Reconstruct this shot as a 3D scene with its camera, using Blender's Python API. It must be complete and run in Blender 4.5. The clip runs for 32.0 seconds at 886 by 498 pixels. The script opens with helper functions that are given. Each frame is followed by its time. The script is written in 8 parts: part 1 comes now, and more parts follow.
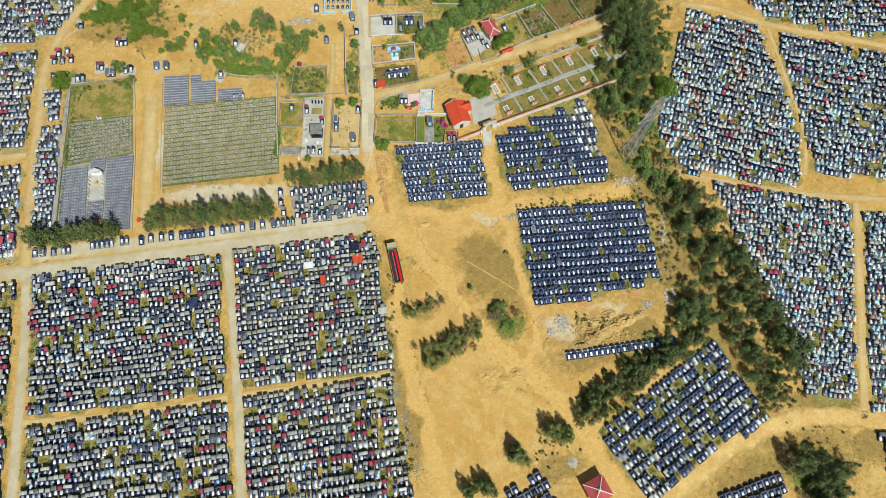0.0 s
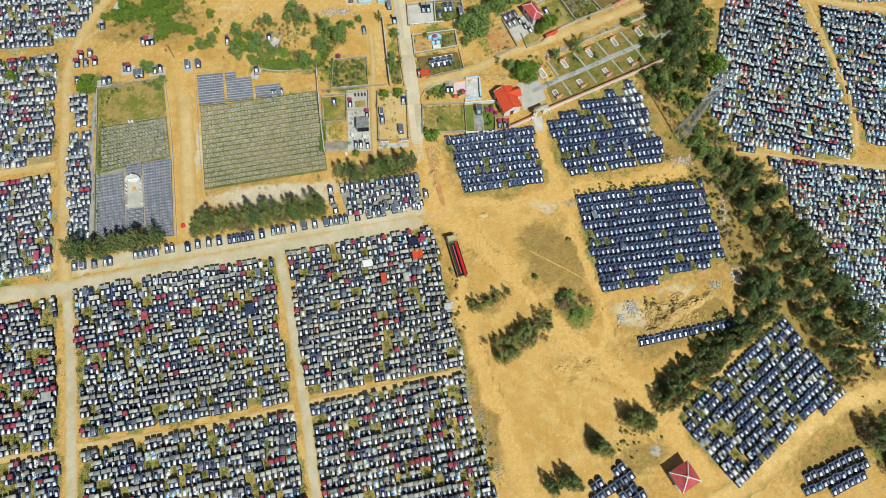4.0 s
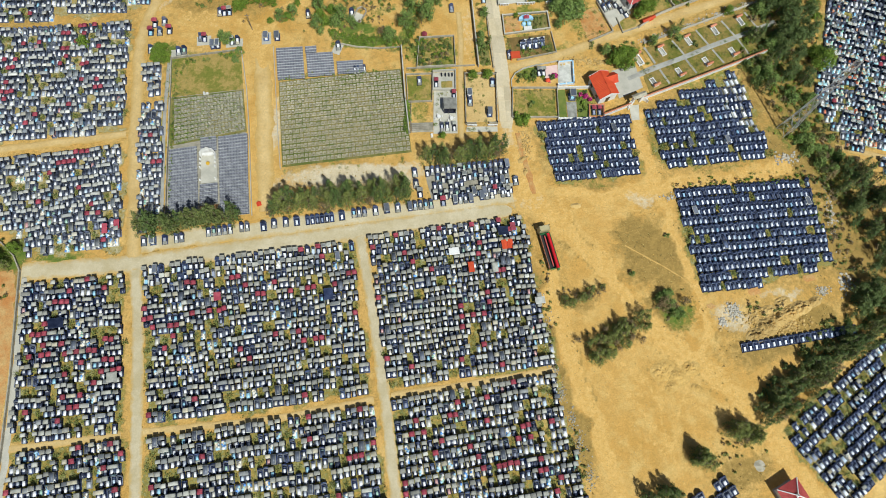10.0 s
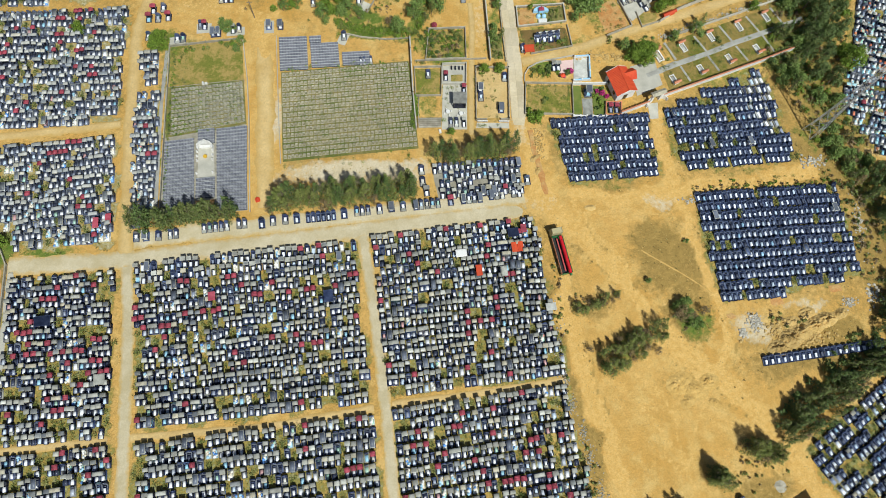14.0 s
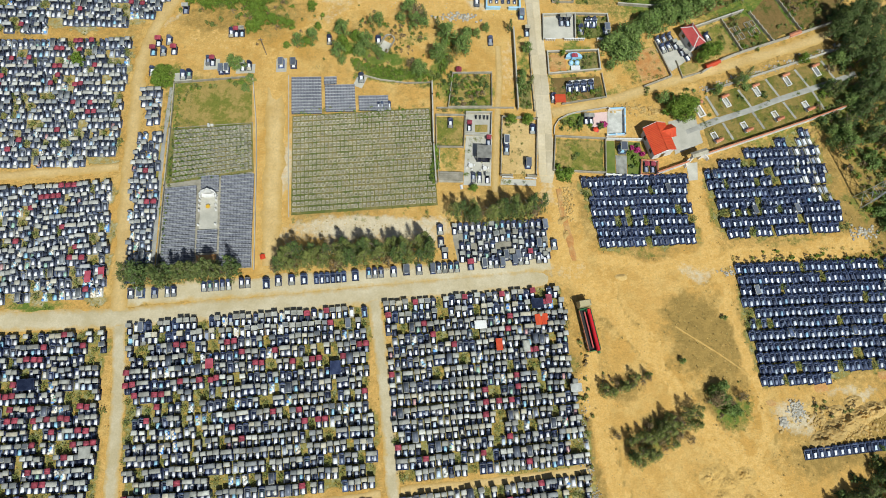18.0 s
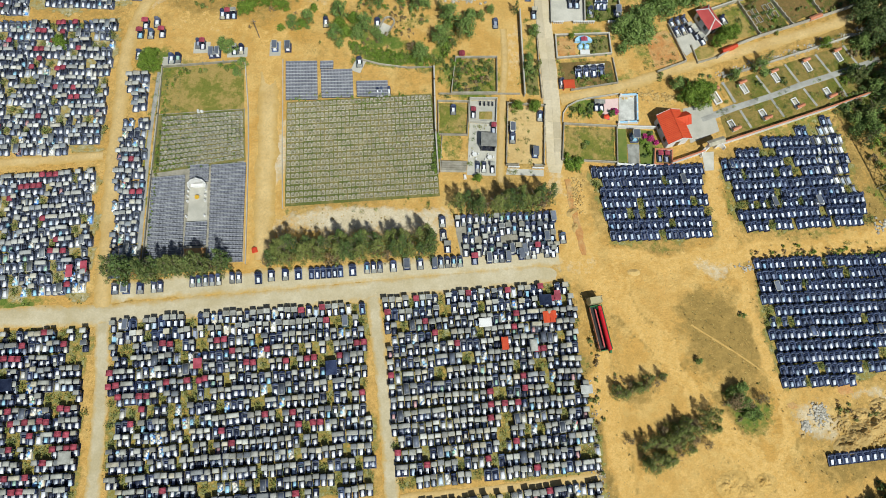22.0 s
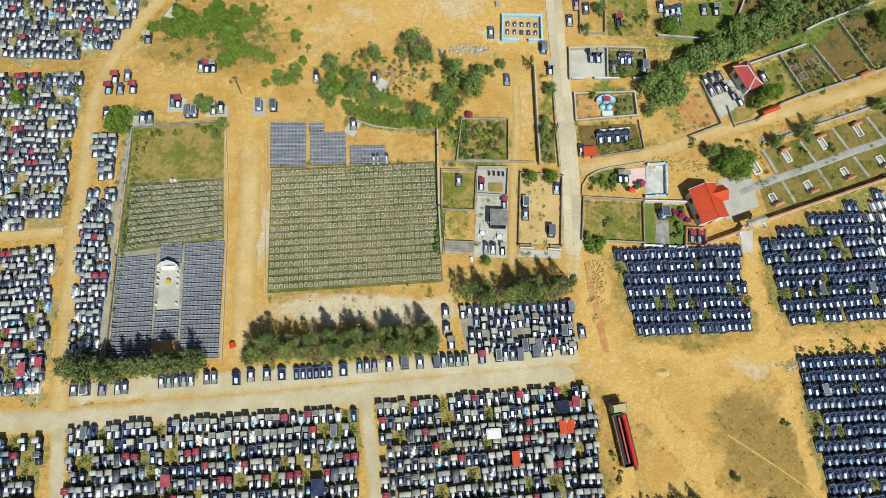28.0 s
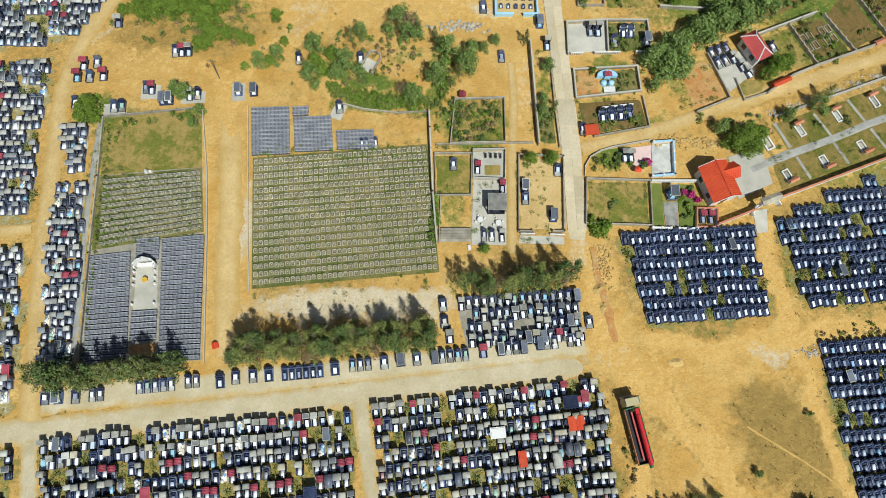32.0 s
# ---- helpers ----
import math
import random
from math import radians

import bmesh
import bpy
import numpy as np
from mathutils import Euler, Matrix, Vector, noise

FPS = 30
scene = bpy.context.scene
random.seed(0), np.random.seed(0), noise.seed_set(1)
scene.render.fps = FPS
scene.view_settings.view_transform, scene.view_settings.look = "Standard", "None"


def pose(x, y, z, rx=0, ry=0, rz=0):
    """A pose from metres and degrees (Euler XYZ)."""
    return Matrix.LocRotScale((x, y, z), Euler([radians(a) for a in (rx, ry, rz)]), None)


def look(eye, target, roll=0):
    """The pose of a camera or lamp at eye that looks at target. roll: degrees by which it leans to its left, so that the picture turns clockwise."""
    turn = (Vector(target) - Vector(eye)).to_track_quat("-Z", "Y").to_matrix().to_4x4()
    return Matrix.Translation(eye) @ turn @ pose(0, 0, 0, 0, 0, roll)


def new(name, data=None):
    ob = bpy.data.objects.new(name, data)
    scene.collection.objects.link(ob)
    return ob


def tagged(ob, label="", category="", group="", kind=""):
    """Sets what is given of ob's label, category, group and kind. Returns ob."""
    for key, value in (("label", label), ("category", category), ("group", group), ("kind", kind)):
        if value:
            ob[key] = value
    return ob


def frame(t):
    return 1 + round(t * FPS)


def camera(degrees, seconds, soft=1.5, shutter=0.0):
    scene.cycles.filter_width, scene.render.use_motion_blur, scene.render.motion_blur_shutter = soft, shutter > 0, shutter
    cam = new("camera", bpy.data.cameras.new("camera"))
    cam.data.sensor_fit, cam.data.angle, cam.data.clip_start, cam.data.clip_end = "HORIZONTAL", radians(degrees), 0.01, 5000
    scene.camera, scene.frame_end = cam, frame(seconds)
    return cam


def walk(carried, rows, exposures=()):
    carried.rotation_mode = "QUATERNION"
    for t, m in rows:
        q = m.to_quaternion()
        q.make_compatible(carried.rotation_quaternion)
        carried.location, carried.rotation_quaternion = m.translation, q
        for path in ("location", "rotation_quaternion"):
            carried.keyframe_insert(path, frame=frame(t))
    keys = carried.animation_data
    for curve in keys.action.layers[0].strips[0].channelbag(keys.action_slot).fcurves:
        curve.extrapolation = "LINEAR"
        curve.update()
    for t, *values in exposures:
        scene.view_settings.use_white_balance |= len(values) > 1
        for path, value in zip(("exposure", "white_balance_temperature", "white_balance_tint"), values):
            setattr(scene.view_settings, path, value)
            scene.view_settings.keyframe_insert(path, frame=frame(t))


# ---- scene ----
cam = camera(65.3, 32.0, soft=0.95)
METRES, EYE, TILT, LEAN, TURN = 118.0, 171.5, -73.3, -1.2, 0.0
ROWS = [
    (0.0, 0.0, 0.0, 0.0, -0.0, 0.0, -0.0),
    (0.5, -0.0168, 0.0065, -0.0049, -0.17, 0.08, 0.13),
    (1.0, -0.0351, 0.013, -0.0071, -0.36, 0.05, 0.31),
    (1.5, -0.0575, 0.02, -0.0097, -0.6, 0.09, 0.62),
    (2.0, -0.0798, 0.0263, -0.0112, -0.93, 0.05, 1.14),
    (2.5, -0.1059, 0.0332, -0.0126, -1.44, -0.03, 2.06),
    (4.5, -0.2182, 0.0629, -0.0184, -2.52, 0.26, 3.06),
    (5.0, -0.2456, 0.0703, -0.0195, -2.63, 0.35, 3.1),
    (5.5, -0.276, 0.0786, -0.0223, -2.76, 0.45, 3.12),
    (6.0, -0.3026, 0.0862, -0.0227, -2.73, 0.5, 3.02),
    (6.5, -0.3261, 0.0935, -0.025, -2.45, 0.63, 2.37),
    (7.0, -0.3383, 0.1004, -0.0311, -2.07, 0.84, 1.56),
    (7.5, -0.3427, 0.1089, -0.0372, -1.8, 0.93, 1.39),
    (8.0, -0.3419, 0.1172, -0.0408, -1.72, 0.93, 1.31),
    (8.5, -0.3419, 0.1261, -0.046, -1.61, 1.05, 1.1),
    (9.0, -0.3429, 0.1342, -0.0491, -1.61, 0.99, 0.94),
    (9.5, -0.3447, 0.1421, -0.0521, -1.59, 1.02, 0.74),
    (10.0, -0.3457, 0.1491, -0.0542, -1.57, 1.03, 0.64),
    (10.5, -0.3458, 0.1568, -0.0575, -1.54, 1.04, 0.61),
    (11.0, -0.3454, 0.1637, -0.059, -1.49, 1.0, 0.47),
    (11.5, -0.3445, 0.1712, -0.062, -1.38, 1.0, 0.34),
    (12.0, -0.3437, 0.1781, -0.0648, -1.31, 1.03, 0.22),
    (12.5, -0.3441, 0.186, -0.0655, -1.24, 0.95, 0.1),
    (13.0, -0.3445, 0.1945, -0.0634, -1.21, 0.98, -0.06),
    (13.5, -0.3453, 0.2049, -0.0567, -1.17, 0.98, -0.24),
    (14.0, -0.3465, 0.2149, -0.047, -1.15, 0.9, -0.42),
    (14.5, -0.3489, 0.2259, -0.0356, -1.07, 0.9, -0.73),
    (16.5, -0.3607, 0.2739, 0.027, -0.73, 0.58, -2.09),
    (17.0, -0.3638, 0.2861, 0.0447, -0.71, 0.47, -2.24),
    (17.5, -0.3664, 0.3001, 0.0628, -0.67, 0.44, -2.37),
    (18.0, -0.3697, 0.3116, 0.0804, -0.66, 0.49, -2.46),
    (18.5, -0.3716, 0.3225, 0.0895, -0.61, 0.47, -2.5),
    (19.0, -0.3726, 0.3316, 0.0905, -0.57, 0.35, -2.6),
    (19.5, -0.3724, 0.3397, 0.0869, -0.51, 0.37, -2.66),
    (20.0, -0.3721, 0.3472, 0.0837, -0.49, 0.35, -2.71),
    (20.5, -0.3718, 0.3554, 0.0822, -0.48, 0.28, -2.7),
    (21.0, -0.3731, 0.3626, 0.0796, -0.57, 0.29, -2.69),
    (21.5, -0.373, 0.3705, 0.0781, -0.63, 0.25, -2.59),
    (22.0, -0.3736, 0.3776, 0.076, -0.7, 0.18, -2.55),
    (22.5, -0.3743, 0.3863, 0.0764, -0.73, 0.15, -2.46),
    (23.0, -0.3745, 0.3954, 0.0821, -0.75, 0.05, -2.38),
    (23.5, -0.3754, 0.4063, 0.0899, -0.81, 0.04, -2.25),
    (24.0, -0.3755, 0.4169, 0.1005, -0.78, -0.01, -2.19),
    (24.5, -0.376, 0.4284, 0.1148, -0.69, -0.11, -2.33),
    (26.5, -0.3791, 0.4784, 0.1825, -0.56, -0.54, -2.75),
    (27.0, -0.3793, 0.492, 0.2015, -0.53, -0.64, -2.8),
    (27.5, -0.3799, 0.5056, 0.22, -0.52, -0.66, -2.89),
    (28.0, -0.3799, 0.5157, 0.2292, -0.45, -0.55, -2.97),
    (28.5, -0.3803, 0.5254, 0.2308, -0.39, -0.57, -3.01),
    (29.0, -0.3809, 0.5338, 0.2296, -0.4, -0.62, -3.06),
    (29.5, -0.382, 0.5427, 0.2267, -0.62, -0.65, -2.46),
    (30.0, -0.382, 0.5511, 0.2229, -1.35, -0.59, -0.37),
    (30.5, -0.3808, 0.5595, 0.2198, -1.54, -0.63, 0.29),
    (31.0, -0.3804, 0.567, 0.219, -1.47, -0.68, 0.07),
    (31.5, -0.3797, 0.5751, 0.2167, -1.18, -0.68, -0.67),
    (32.0, -0.3796, 0.5825, 0.2142, -0.88, -0.69, -1.49),
]
walk(cam, [(t, pose(0, 0, EYE, TILT, LEAN, TURN) @ pose(METRES * x, METRES * y, METRES * z, 90 + pitch, roll, yaw)) for t, x, y, z, yaw, pitch, roll in ROWS])

# ---- light ----
SUN_ELEV, SUN_WAY = 57.0, Vector((0.43, -0.90, 0)).normalized()   # where the sun stands
world = bpy.data.worlds.new("world")
scene.world = world
world.use_nodes = True
wn = world.node_tree.nodes
sky = wn.new("ShaderNodeTexSky")
sky.sky_type = "NISHITA"
sky.sun_disc = False
sky.sun_elevation = radians(SUN_ELEV)
sky.sun_rotation = math.atan2(SUN_WAY.x, SUN_WAY.y)
world.node_tree.links.new(sky.outputs[0], wn["Background"].inputs[0])
wn["Background"].inputs[1].default_value = 0.052
sun_data = bpy.data.lights.new("sun", "SUN")
sun_data.energy, sun_data.angle, sun_data.color = 4.1, radians(0.53), (0.950, 1.0, 0.962)
sun = new("sun", sun_data)
sun.matrix_world = look(Vector((0, 0, 200)), Vector((0, 0, 200)) - SUN_WAY * math.cos(radians(SUN_ELEV)) - Vector((0, 0, math.sin(radians(SUN_ELEV)))))
scene.view_settings.exposure = 0.0
rng = random.Random(7)


# ---- materials ----
def nd(nt, kind, **inputs):
    n = nt.nodes.new(kind)
    for k, v in inputs.items():
        n.inputs[k.replace("_", " ")].default_value = v
    return n


def ramp(nt, fac, stops, constant=False):
    r = nt.nodes.new("ShaderNodeValToRGB")
    if constant:
        r.color_ramp.interpolation = "CONSTANT"
    el = r.color_ramp.elements
    while len(el) < len(stops):
        el.new(0.5)
    for e, (p, c) in zip(el, stops):
        e.position = p
        e.color = (*c, 1) if len(c) == 3 else c
    nt.links.new(fac, r.inputs[0])
    return r.outputs[0]


def mixc(nt, fac, a, b, mode="MIX"):
    m = nt.nodes.new("ShaderNodeMix")
    m.data_type, m.blend_type = "RGBA", mode
    for sock, v in ((m.inputs[0], fac), (m.inputs[6], a), (m.inputs[7], b)):
        if hasattr(v, "links"):
            nt.links.new(v, sock)
        elif isinstance(v, (int, float)):
            sock.default_value = v
        else:
            sock.default_value = (*v, 1)
    return m.outputs[2]


def calc(nt, op, a, b=0.0):
    m = nt.nodes.new("ShaderNodeMath")
    m.operation = op
    for sock, v in zip(m.inputs, (a, b)):
        if hasattr(v, "links"):
            nt.links.new(v, sock)
        else:
            sock.default_value = v
    return m.outputs[0]


def noise_at(nt, scale, detail=4.0, rough=0.6):
    g = nt.nodes.new("ShaderNodeNewGeometry")
    n = nd(nt, "ShaderNodeTexNoise", Scale=scale, Detail=detail, Roughness=rough)
    nt.links.new(g.outputs["Position"], n.inputs["Vector"])
    return n.outputs[0]


def chance(nt):
    """One number for each thing or loose piece."""
    o = nt.nodes.new("ShaderNodeObjectInfo").outputs["Random"]
    i = nt.nodes.new("ShaderNodeNewGeometry").outputs["Random Per Island"]
    return calc(nt, "FRACT", calc(nt, "ADD", o, i))


def material(name, c1, c2, rough=0.75, coarse=0.5, fine=9.0, bump=0.25, spread=0.25, metal=0.0, spec=0.5, palette=None, rough_var=0.1, grainy=0.5, gather=0.0):
    m = bpy.data.materials.new(name)
    m.use_nodes = True
    nt = m.node_tree
    b = nt.nodes["Principled BSDF"]
    big = ramp(nt, noise_at(nt, coarse), [(0.35, (0, 0, 0)), (0.65, (1, 1, 1))])
    col = mixc(nt, big, c1, c2)
    r = chance(nt)
    if palette and gather:   # like colours stand together in places
        r = calc(nt, "ADD", calc(nt, "MULTIPLY", r, 1.0 - gather), calc(nt, "MULTIPLY", ramp(nt, noise_at(nt, 0.13, 3, 0.6), [(0.34, (0, 0, 0)), (0.68, (1, 1, 1))]), gather * 0.98))
    if palette:
        col = mixc(nt, 1.0, col, ramp(nt, r, palette, True), "MULTIPLY")
    f = noise_at(nt, fine, 3.0, 0.7)
    grain = calc(nt, "ADD", calc(nt, "MULTIPLY", f, grainy), 1.0 - grainy / 2)
    r2 = calc(nt, "FRACT", calc(nt, "MULTIPLY", r, 7.31))
    tone = calc(nt, "ADD", calc(nt, "MULTIPLY", r2, spread), 1.0 - spread / 2)
    k = calc(nt, "MULTIPLY", grain, tone)
    cc = nt.nodes.new("ShaderNodeCombineColor")
    for i in range(3):
        nt.links.new(k, cc.inputs[i])
    nt.links.new(mixc(nt, 1.0, col, cc.outputs[0], "MULTIPLY"), b.inputs["Base Color"])
    nt.links.new(calc(nt, "ADD", calc(nt, "MULTIPLY", f, rough_var * 2), rough - rough_var), b.inputs["Roughness"])
    b.inputs["Metallic"].default_value = metal
    b.inputs["Specular IOR Level"].default_value = spec
    if bump:
        bp = nd(nt, "ShaderNodeBump", Strength=bump, Distance=0.05)
        nt.links.new(f, bp.inputs["Height"])
        nt.links.new(bp.outputs[0], b.inputs["Normal"])
    return m


GRANITE = material("dark_granite", (0.018, 0.026, 0.062), (0.048, 0.064, 0.125), 0.25, 0.8, 14, 0.05, 1.2)
DARK_SLAB = material("dark_roof_slab", (0.10, 0.115, 0.15), (0.15, 0.165, 0.20), 0.4, 0.8, 10, 0.05, 0.7)
GRANITE_BLACK = material("black_granite", (0.012, 0.013, 0.020), (0.022, 0.024, 0.036), 0.25, 0.8, 14, 0.05, 0.6)
GREY_SLAB = material("grey_slab", (0.27, 0.266, 0.228), (0.46, 0.455, 0.40), 0.88, 0.9, 8, 0.2, 0.5,
                     palette=[(0, (1, 1, 1)), (0.46, (0.76, 0.75, 0.76)), (0.62, (1.2, 1.1, 0.94)), (0.76, (0.62, 0.65, 0.74)), (0.86, (1.45, 1.46, 1.48)), (0.95, (0.42, 0.46, 0.58))])
PATH_GREY = material("grey_path_concrete", (0.29, 0.28, 0.245), (0.41, 0.40, 0.355), 0.9, 0.5, 5, 0.2, 0.2)
CONCRETE = material("concrete", (0.43, 0.41, 0.34), (0.54, 0.51, 0.43), 0.9, 0.4, 6, 0.2, 0.2)
OLD_CONCRETE = material("weathered_concrete", (0.28, 0.255, 0.19), (0.42, 0.38, 0.30), 0.9, 0.8, 6, 0.3, 0.4)
LID = material("polished_lid", (0.84, 0.845, 0.86), (0.76, 0.77, 0.80), 0.3, 1.2, 10, 0.03, 0.2,
               palette=[(0, (1.1, 1.1, 1.1)), (0.56, (0.78, 0.92, 1.05)), (0.64, (0.60, 0.64, 0.70)), (0.74, (0.40, 0.44, 0.54)), (0.82, (0.9, 0.86, 0.74)), (0.88, (0.42, 0.76, 0.92)), (0.92, (0.07, 0.08, 0.12)), (0.965, (0.80, 0.46, 0.44)), (0.98, (0.52, 0.78, 0.62))])
LID_GAY = material("decked_lid", (0.80, 0.80, 0.80), (0.68, 0.69, 0.72), 0.45, 1.2, 10, 0.05, 0.3, gather=0.42,
                   palette=[(0, (1.1, 1.1, 1.1)), (0.34, (0.70, 0.86, 1.05)), (0.42, (0.45, 0.50, 0.58)), (0.50, (1.1, 1.08, 1.0)), (0.57, (0.45, 0.90, 1.08)), (0.66, (0.95, 0.34, 0.16)), (0.71, (1.0, 0.72, 0.50)), (0.77, (0.5, 0.80, 0.62)), (0.83, (1.0, 0.30, 0.16))])
GAY_SLAB = material("decked_slab", (0.36, 0.36, 0.34), (0.54, 0.54, 0.52), 0.8, 0.9, 8, 0.2, 0.6, gather=0.42,
                    palette=[(0, (0.72, 0.72, 0.69)), (0.32, (1.0, 1.0, 0.97)), (0.45, (1.5, 1.5, 1.5)), (0.53, (0.58, 0.62, 0.70)), (0.60, (0.80, 1.35, 1.5)), (0.67, (1.3, 1.0, 0.72)), (0.74, (0.85, 1.15, 0.95)), (0.80, (1.35, 0.42, 0.26))])
LID_NAVY = material("pale_blue_lid", (0.80, 0.82, 0.86), (0.66, 0.71, 0.79), 0.3, 1.2, 10, 0.03, 0.4,
                    palette=[(0, (1.08, 1.08, 1.08)), (0.52, (0.66, 0.75, 0.82)), (0.74, (0.32, 0.36, 0.46)), (0.86, (0.10, 0.11, 0.15)), (0.95, (0.45, 0.72, 0.90))])
BLUE_GREY = material("blue_grey_granite", (0.052, 0.066, 0.112), (0.145, 0.165, 0.220), 0.4, 0.8, 14, 0.05, 0.9)
LIGHT_SLAB = material("light_grey_slab", (0.37, 0.365, 0.325), (0.55, 0.545, 0.495), 0.85, 0.9, 8, 0.2, 0.5,
                      palette=[(0, (1, 1, 1)), (0.5, (0.80, 0.82, 0.86)), (0.68, (1.12, 1.06, 0.95)), (0.84, (0.60, 0.66, 0.78)), (0.93, (1.3, 1.3, 1.3))])
PAPER = material("bright_paper", (0.80, 0.80, 0.80), (0.70, 0.70, 0.70), 0.6, 1.2, 10, 0.1, 0.3, gather=0.55,
                 palette=[(0, (0.34, 0.72, 1.05)), (0.14, (1.15, 1.15, 1.12)), (0.30, (0.50, 0.92, 1.08)), (0.42, (1.1, 1.08, 0.98)), (0.54, (0.50, 0.95, 0.74)), (0.62, (1.1, 0.78, 0.52)), (0.72, (1.0, 0.98, 0.9)), (0.80, (1.0, 0.26, 0.14)), (0.90, (0.95, 0.45, 0.50))])
PAPER_FEW = material("faded_paper", (0.80, 0.80, 0.80), (0.68, 0.68, 0.68), 0.6, 1.2, 10, 0.1, 0.3, gather=0.3,
                     palette=[(0, (1.1, 1.1, 1.08)), (0.26, (0.55, 0.88, 1.08)), (0.40, (1.12, 1.08, 0.95)), (0.62, (0.20, 0.48, 1.05)), (0.70, (1.05, 0.92, 0.72)), (0.82, (0.55, 0.92, 0.72)), (0.90, (0.95, 0.36, 0.36))])
STONE_GREY = material("grey_green_granite", (0.105, 0.118, 0.135), (0.21, 0.222, 0.225), 0.5, 0.8, 14, 0.05, 0.9)
MIX_GRANITE = material("mixed_granite", (0.072, 0.084, 0.130), (0.125, 0.138, 0.185), 0.3, 0.8, 14, 0.05, 0.7,
                       palette=[(0, (0.30, 0.37, 0.60)), (0.46, (0.62, 0.70, 0.95)), (0.66, (0.95, 0.95, 0.92)), (0.80, (0.80, 1.0, 1.30)), (0.89, (1.35, 1.15, 0.85)), (0.95, (0.85, 1.2, 0.95))])
# paler blue puts the sun and sky sheen on granite edges into the colour
NAVY_SHEEN = material("navy_granite_sheen", (0.045, 0.064, 0.128), (0.105, 0.132, 0.205), 0.3, 0.8, 14, 0.05, 0.9)
RED_ROOF = material("maroon_tiles", (0.30, 0.040, 0.062), (0.42, 0.075, 0.105), 0.7, 1.0, 10, 0.3, 0.7)
ORANGE_ROOF = material("orange_roof_tiles", (0.56, 0.058, 0.016), (0.62, 0.080, 0.022), 0.75, 0.7, 8, 0.3, 0.2)
PINK_ROOF = material("faded_red_tiles", (0.48, 0.07, 0.065), (0.55, 0.10, 0.09), 0.65, 0.7, 8, 0.3, 0.2)
WHITE = material("white_paint", (0.78, 0.77, 0.74), (0.68, 0.66, 0.62), 0.7, 0.7, 8, 0.1, 0.1)
BLUE_PAINT = material("sky_blue_paint", (0.33, 0.60, 0.80), (0.40, 0.66, 0.84), 0.6, 0.7, 8, 0.1, 0.1)
PINK_PAINT = material("pink_paving", (0.72, 0.50, 0.46), (0.78, 0.58, 0.52), 0.8, 0.7, 8, 0.1, 0.1)
TERRACOTTA = material("terracotta_coping", (0.50, 0.17, 0.08), (0.58, 0.24, 0.13), 0.8, 0.7, 8, 0.2, 0.2)
RED_METAL = material("red_truck_paint", (0.62, 0.012, 0.02), (0.55, 0.012, 0.02), 0.4, 0.7, 8, 0.03, 0.1)
GREEN_METAL = material("green_truck_paint", (0.03, 0.16, 0.05), (0.04, 0.2, 0.07), 0.5, 0.7, 8, 0.03, 0.1)
CREAM_METAL = material("cream_cab_paint", (0.50, 0.43, 0.24), (0.44, 0.38, 0.21), 0.5, 0.7, 8, 0.03, 0.1)
RUBBER = material("black_rubber", (0.02, 0.02, 0.02), (0.03, 0.03, 0.03), 0.85, 0.7, 8, 0.1, 0.1)
STEEL = material("galvanised_steel", (0.56, 0.58, 0.60), (0.64, 0.66, 0.68), 0.55, 0.7, 8, 0.05, 0.1, metal=0.6)
STONE = material("rubble_stone", (0.38, 0.35, 0.29), (0.50, 0.46, 0.38), 0.9, 1.5, 8, 0.3, 0.5)
CHURNED = material("churned_earth", (0.50, 0.305, 0.082), (0.60, 0.39, 0.125), 0.95, 0.5, 3, 0.8, 0.1, grainy=0.8)
EARTH_HEAP = material("loose_earth", (0.44, 0.285, 0.092), (0.56, 0.385, 0.145), 0.95, 0.7, 5, 0.6, 0.3)
BARK = material("bark", (0.16, 0.12, 0.085), (0.23, 0.18, 0.13), 0.9, 2, 12, 0.5, 0.3)


def leaves(name, a, b, rough=0.6):
    m = material(name, a, b, rough, 0.6, 5, 0.0, 0.9, spec=0.3)
    m.node_tree.nodes["Principled BSDF"].inputs["Subsurface Weight"].default_value = 0.0
    return m


LEAF_DARK = leaves("dark_green_leaves", (0.062, 0.105, 0.026), (0.118, 0.165, 0.042))
LEAF_OLIVE = leaves("olive_leaves", (0.125, 0.165, 0.034), (0.235, 0.245, 0.066))
LEAF_MID = leaves("deep_green_leaves", (0.085, 0.122, 0.030), (0.165, 0.180, 0.052))
LEAF_GUM = leaves("blue_green_leaves", (0.072, 0.116, 0.030), (0.138, 0.178, 0.054))
LEAF_BRIGHT = leaves("fresh_green_leaves", (0.110, 0.185, 0.018), (0.185, 0.265, 0.034))
LEAF_GREY = leaves("soft_green_leaves", (0.115, 0.190, 0.040), (0.205, 0.275, 0.070))
LEAF_BROWN = leaves("dry_brown_leaves", (0.20, 0.145, 0.070), (0.28, 0.20, 0.095))
STRAW = leaves("dry_straw", (0.34, 0.25, 0.075), (0.46, 0.33, 0.11))
FLOWERS = leaves("magenta_flowers", (0.45, 0.03, 0.16), (0.55, 0.06, 0.22))
RED_CLOTH = material("red_cloth", (0.75, 0.05, 0.02), (0.8, 0.09, 0.03), 0.8, 1, 8, 0.1, 0.1)


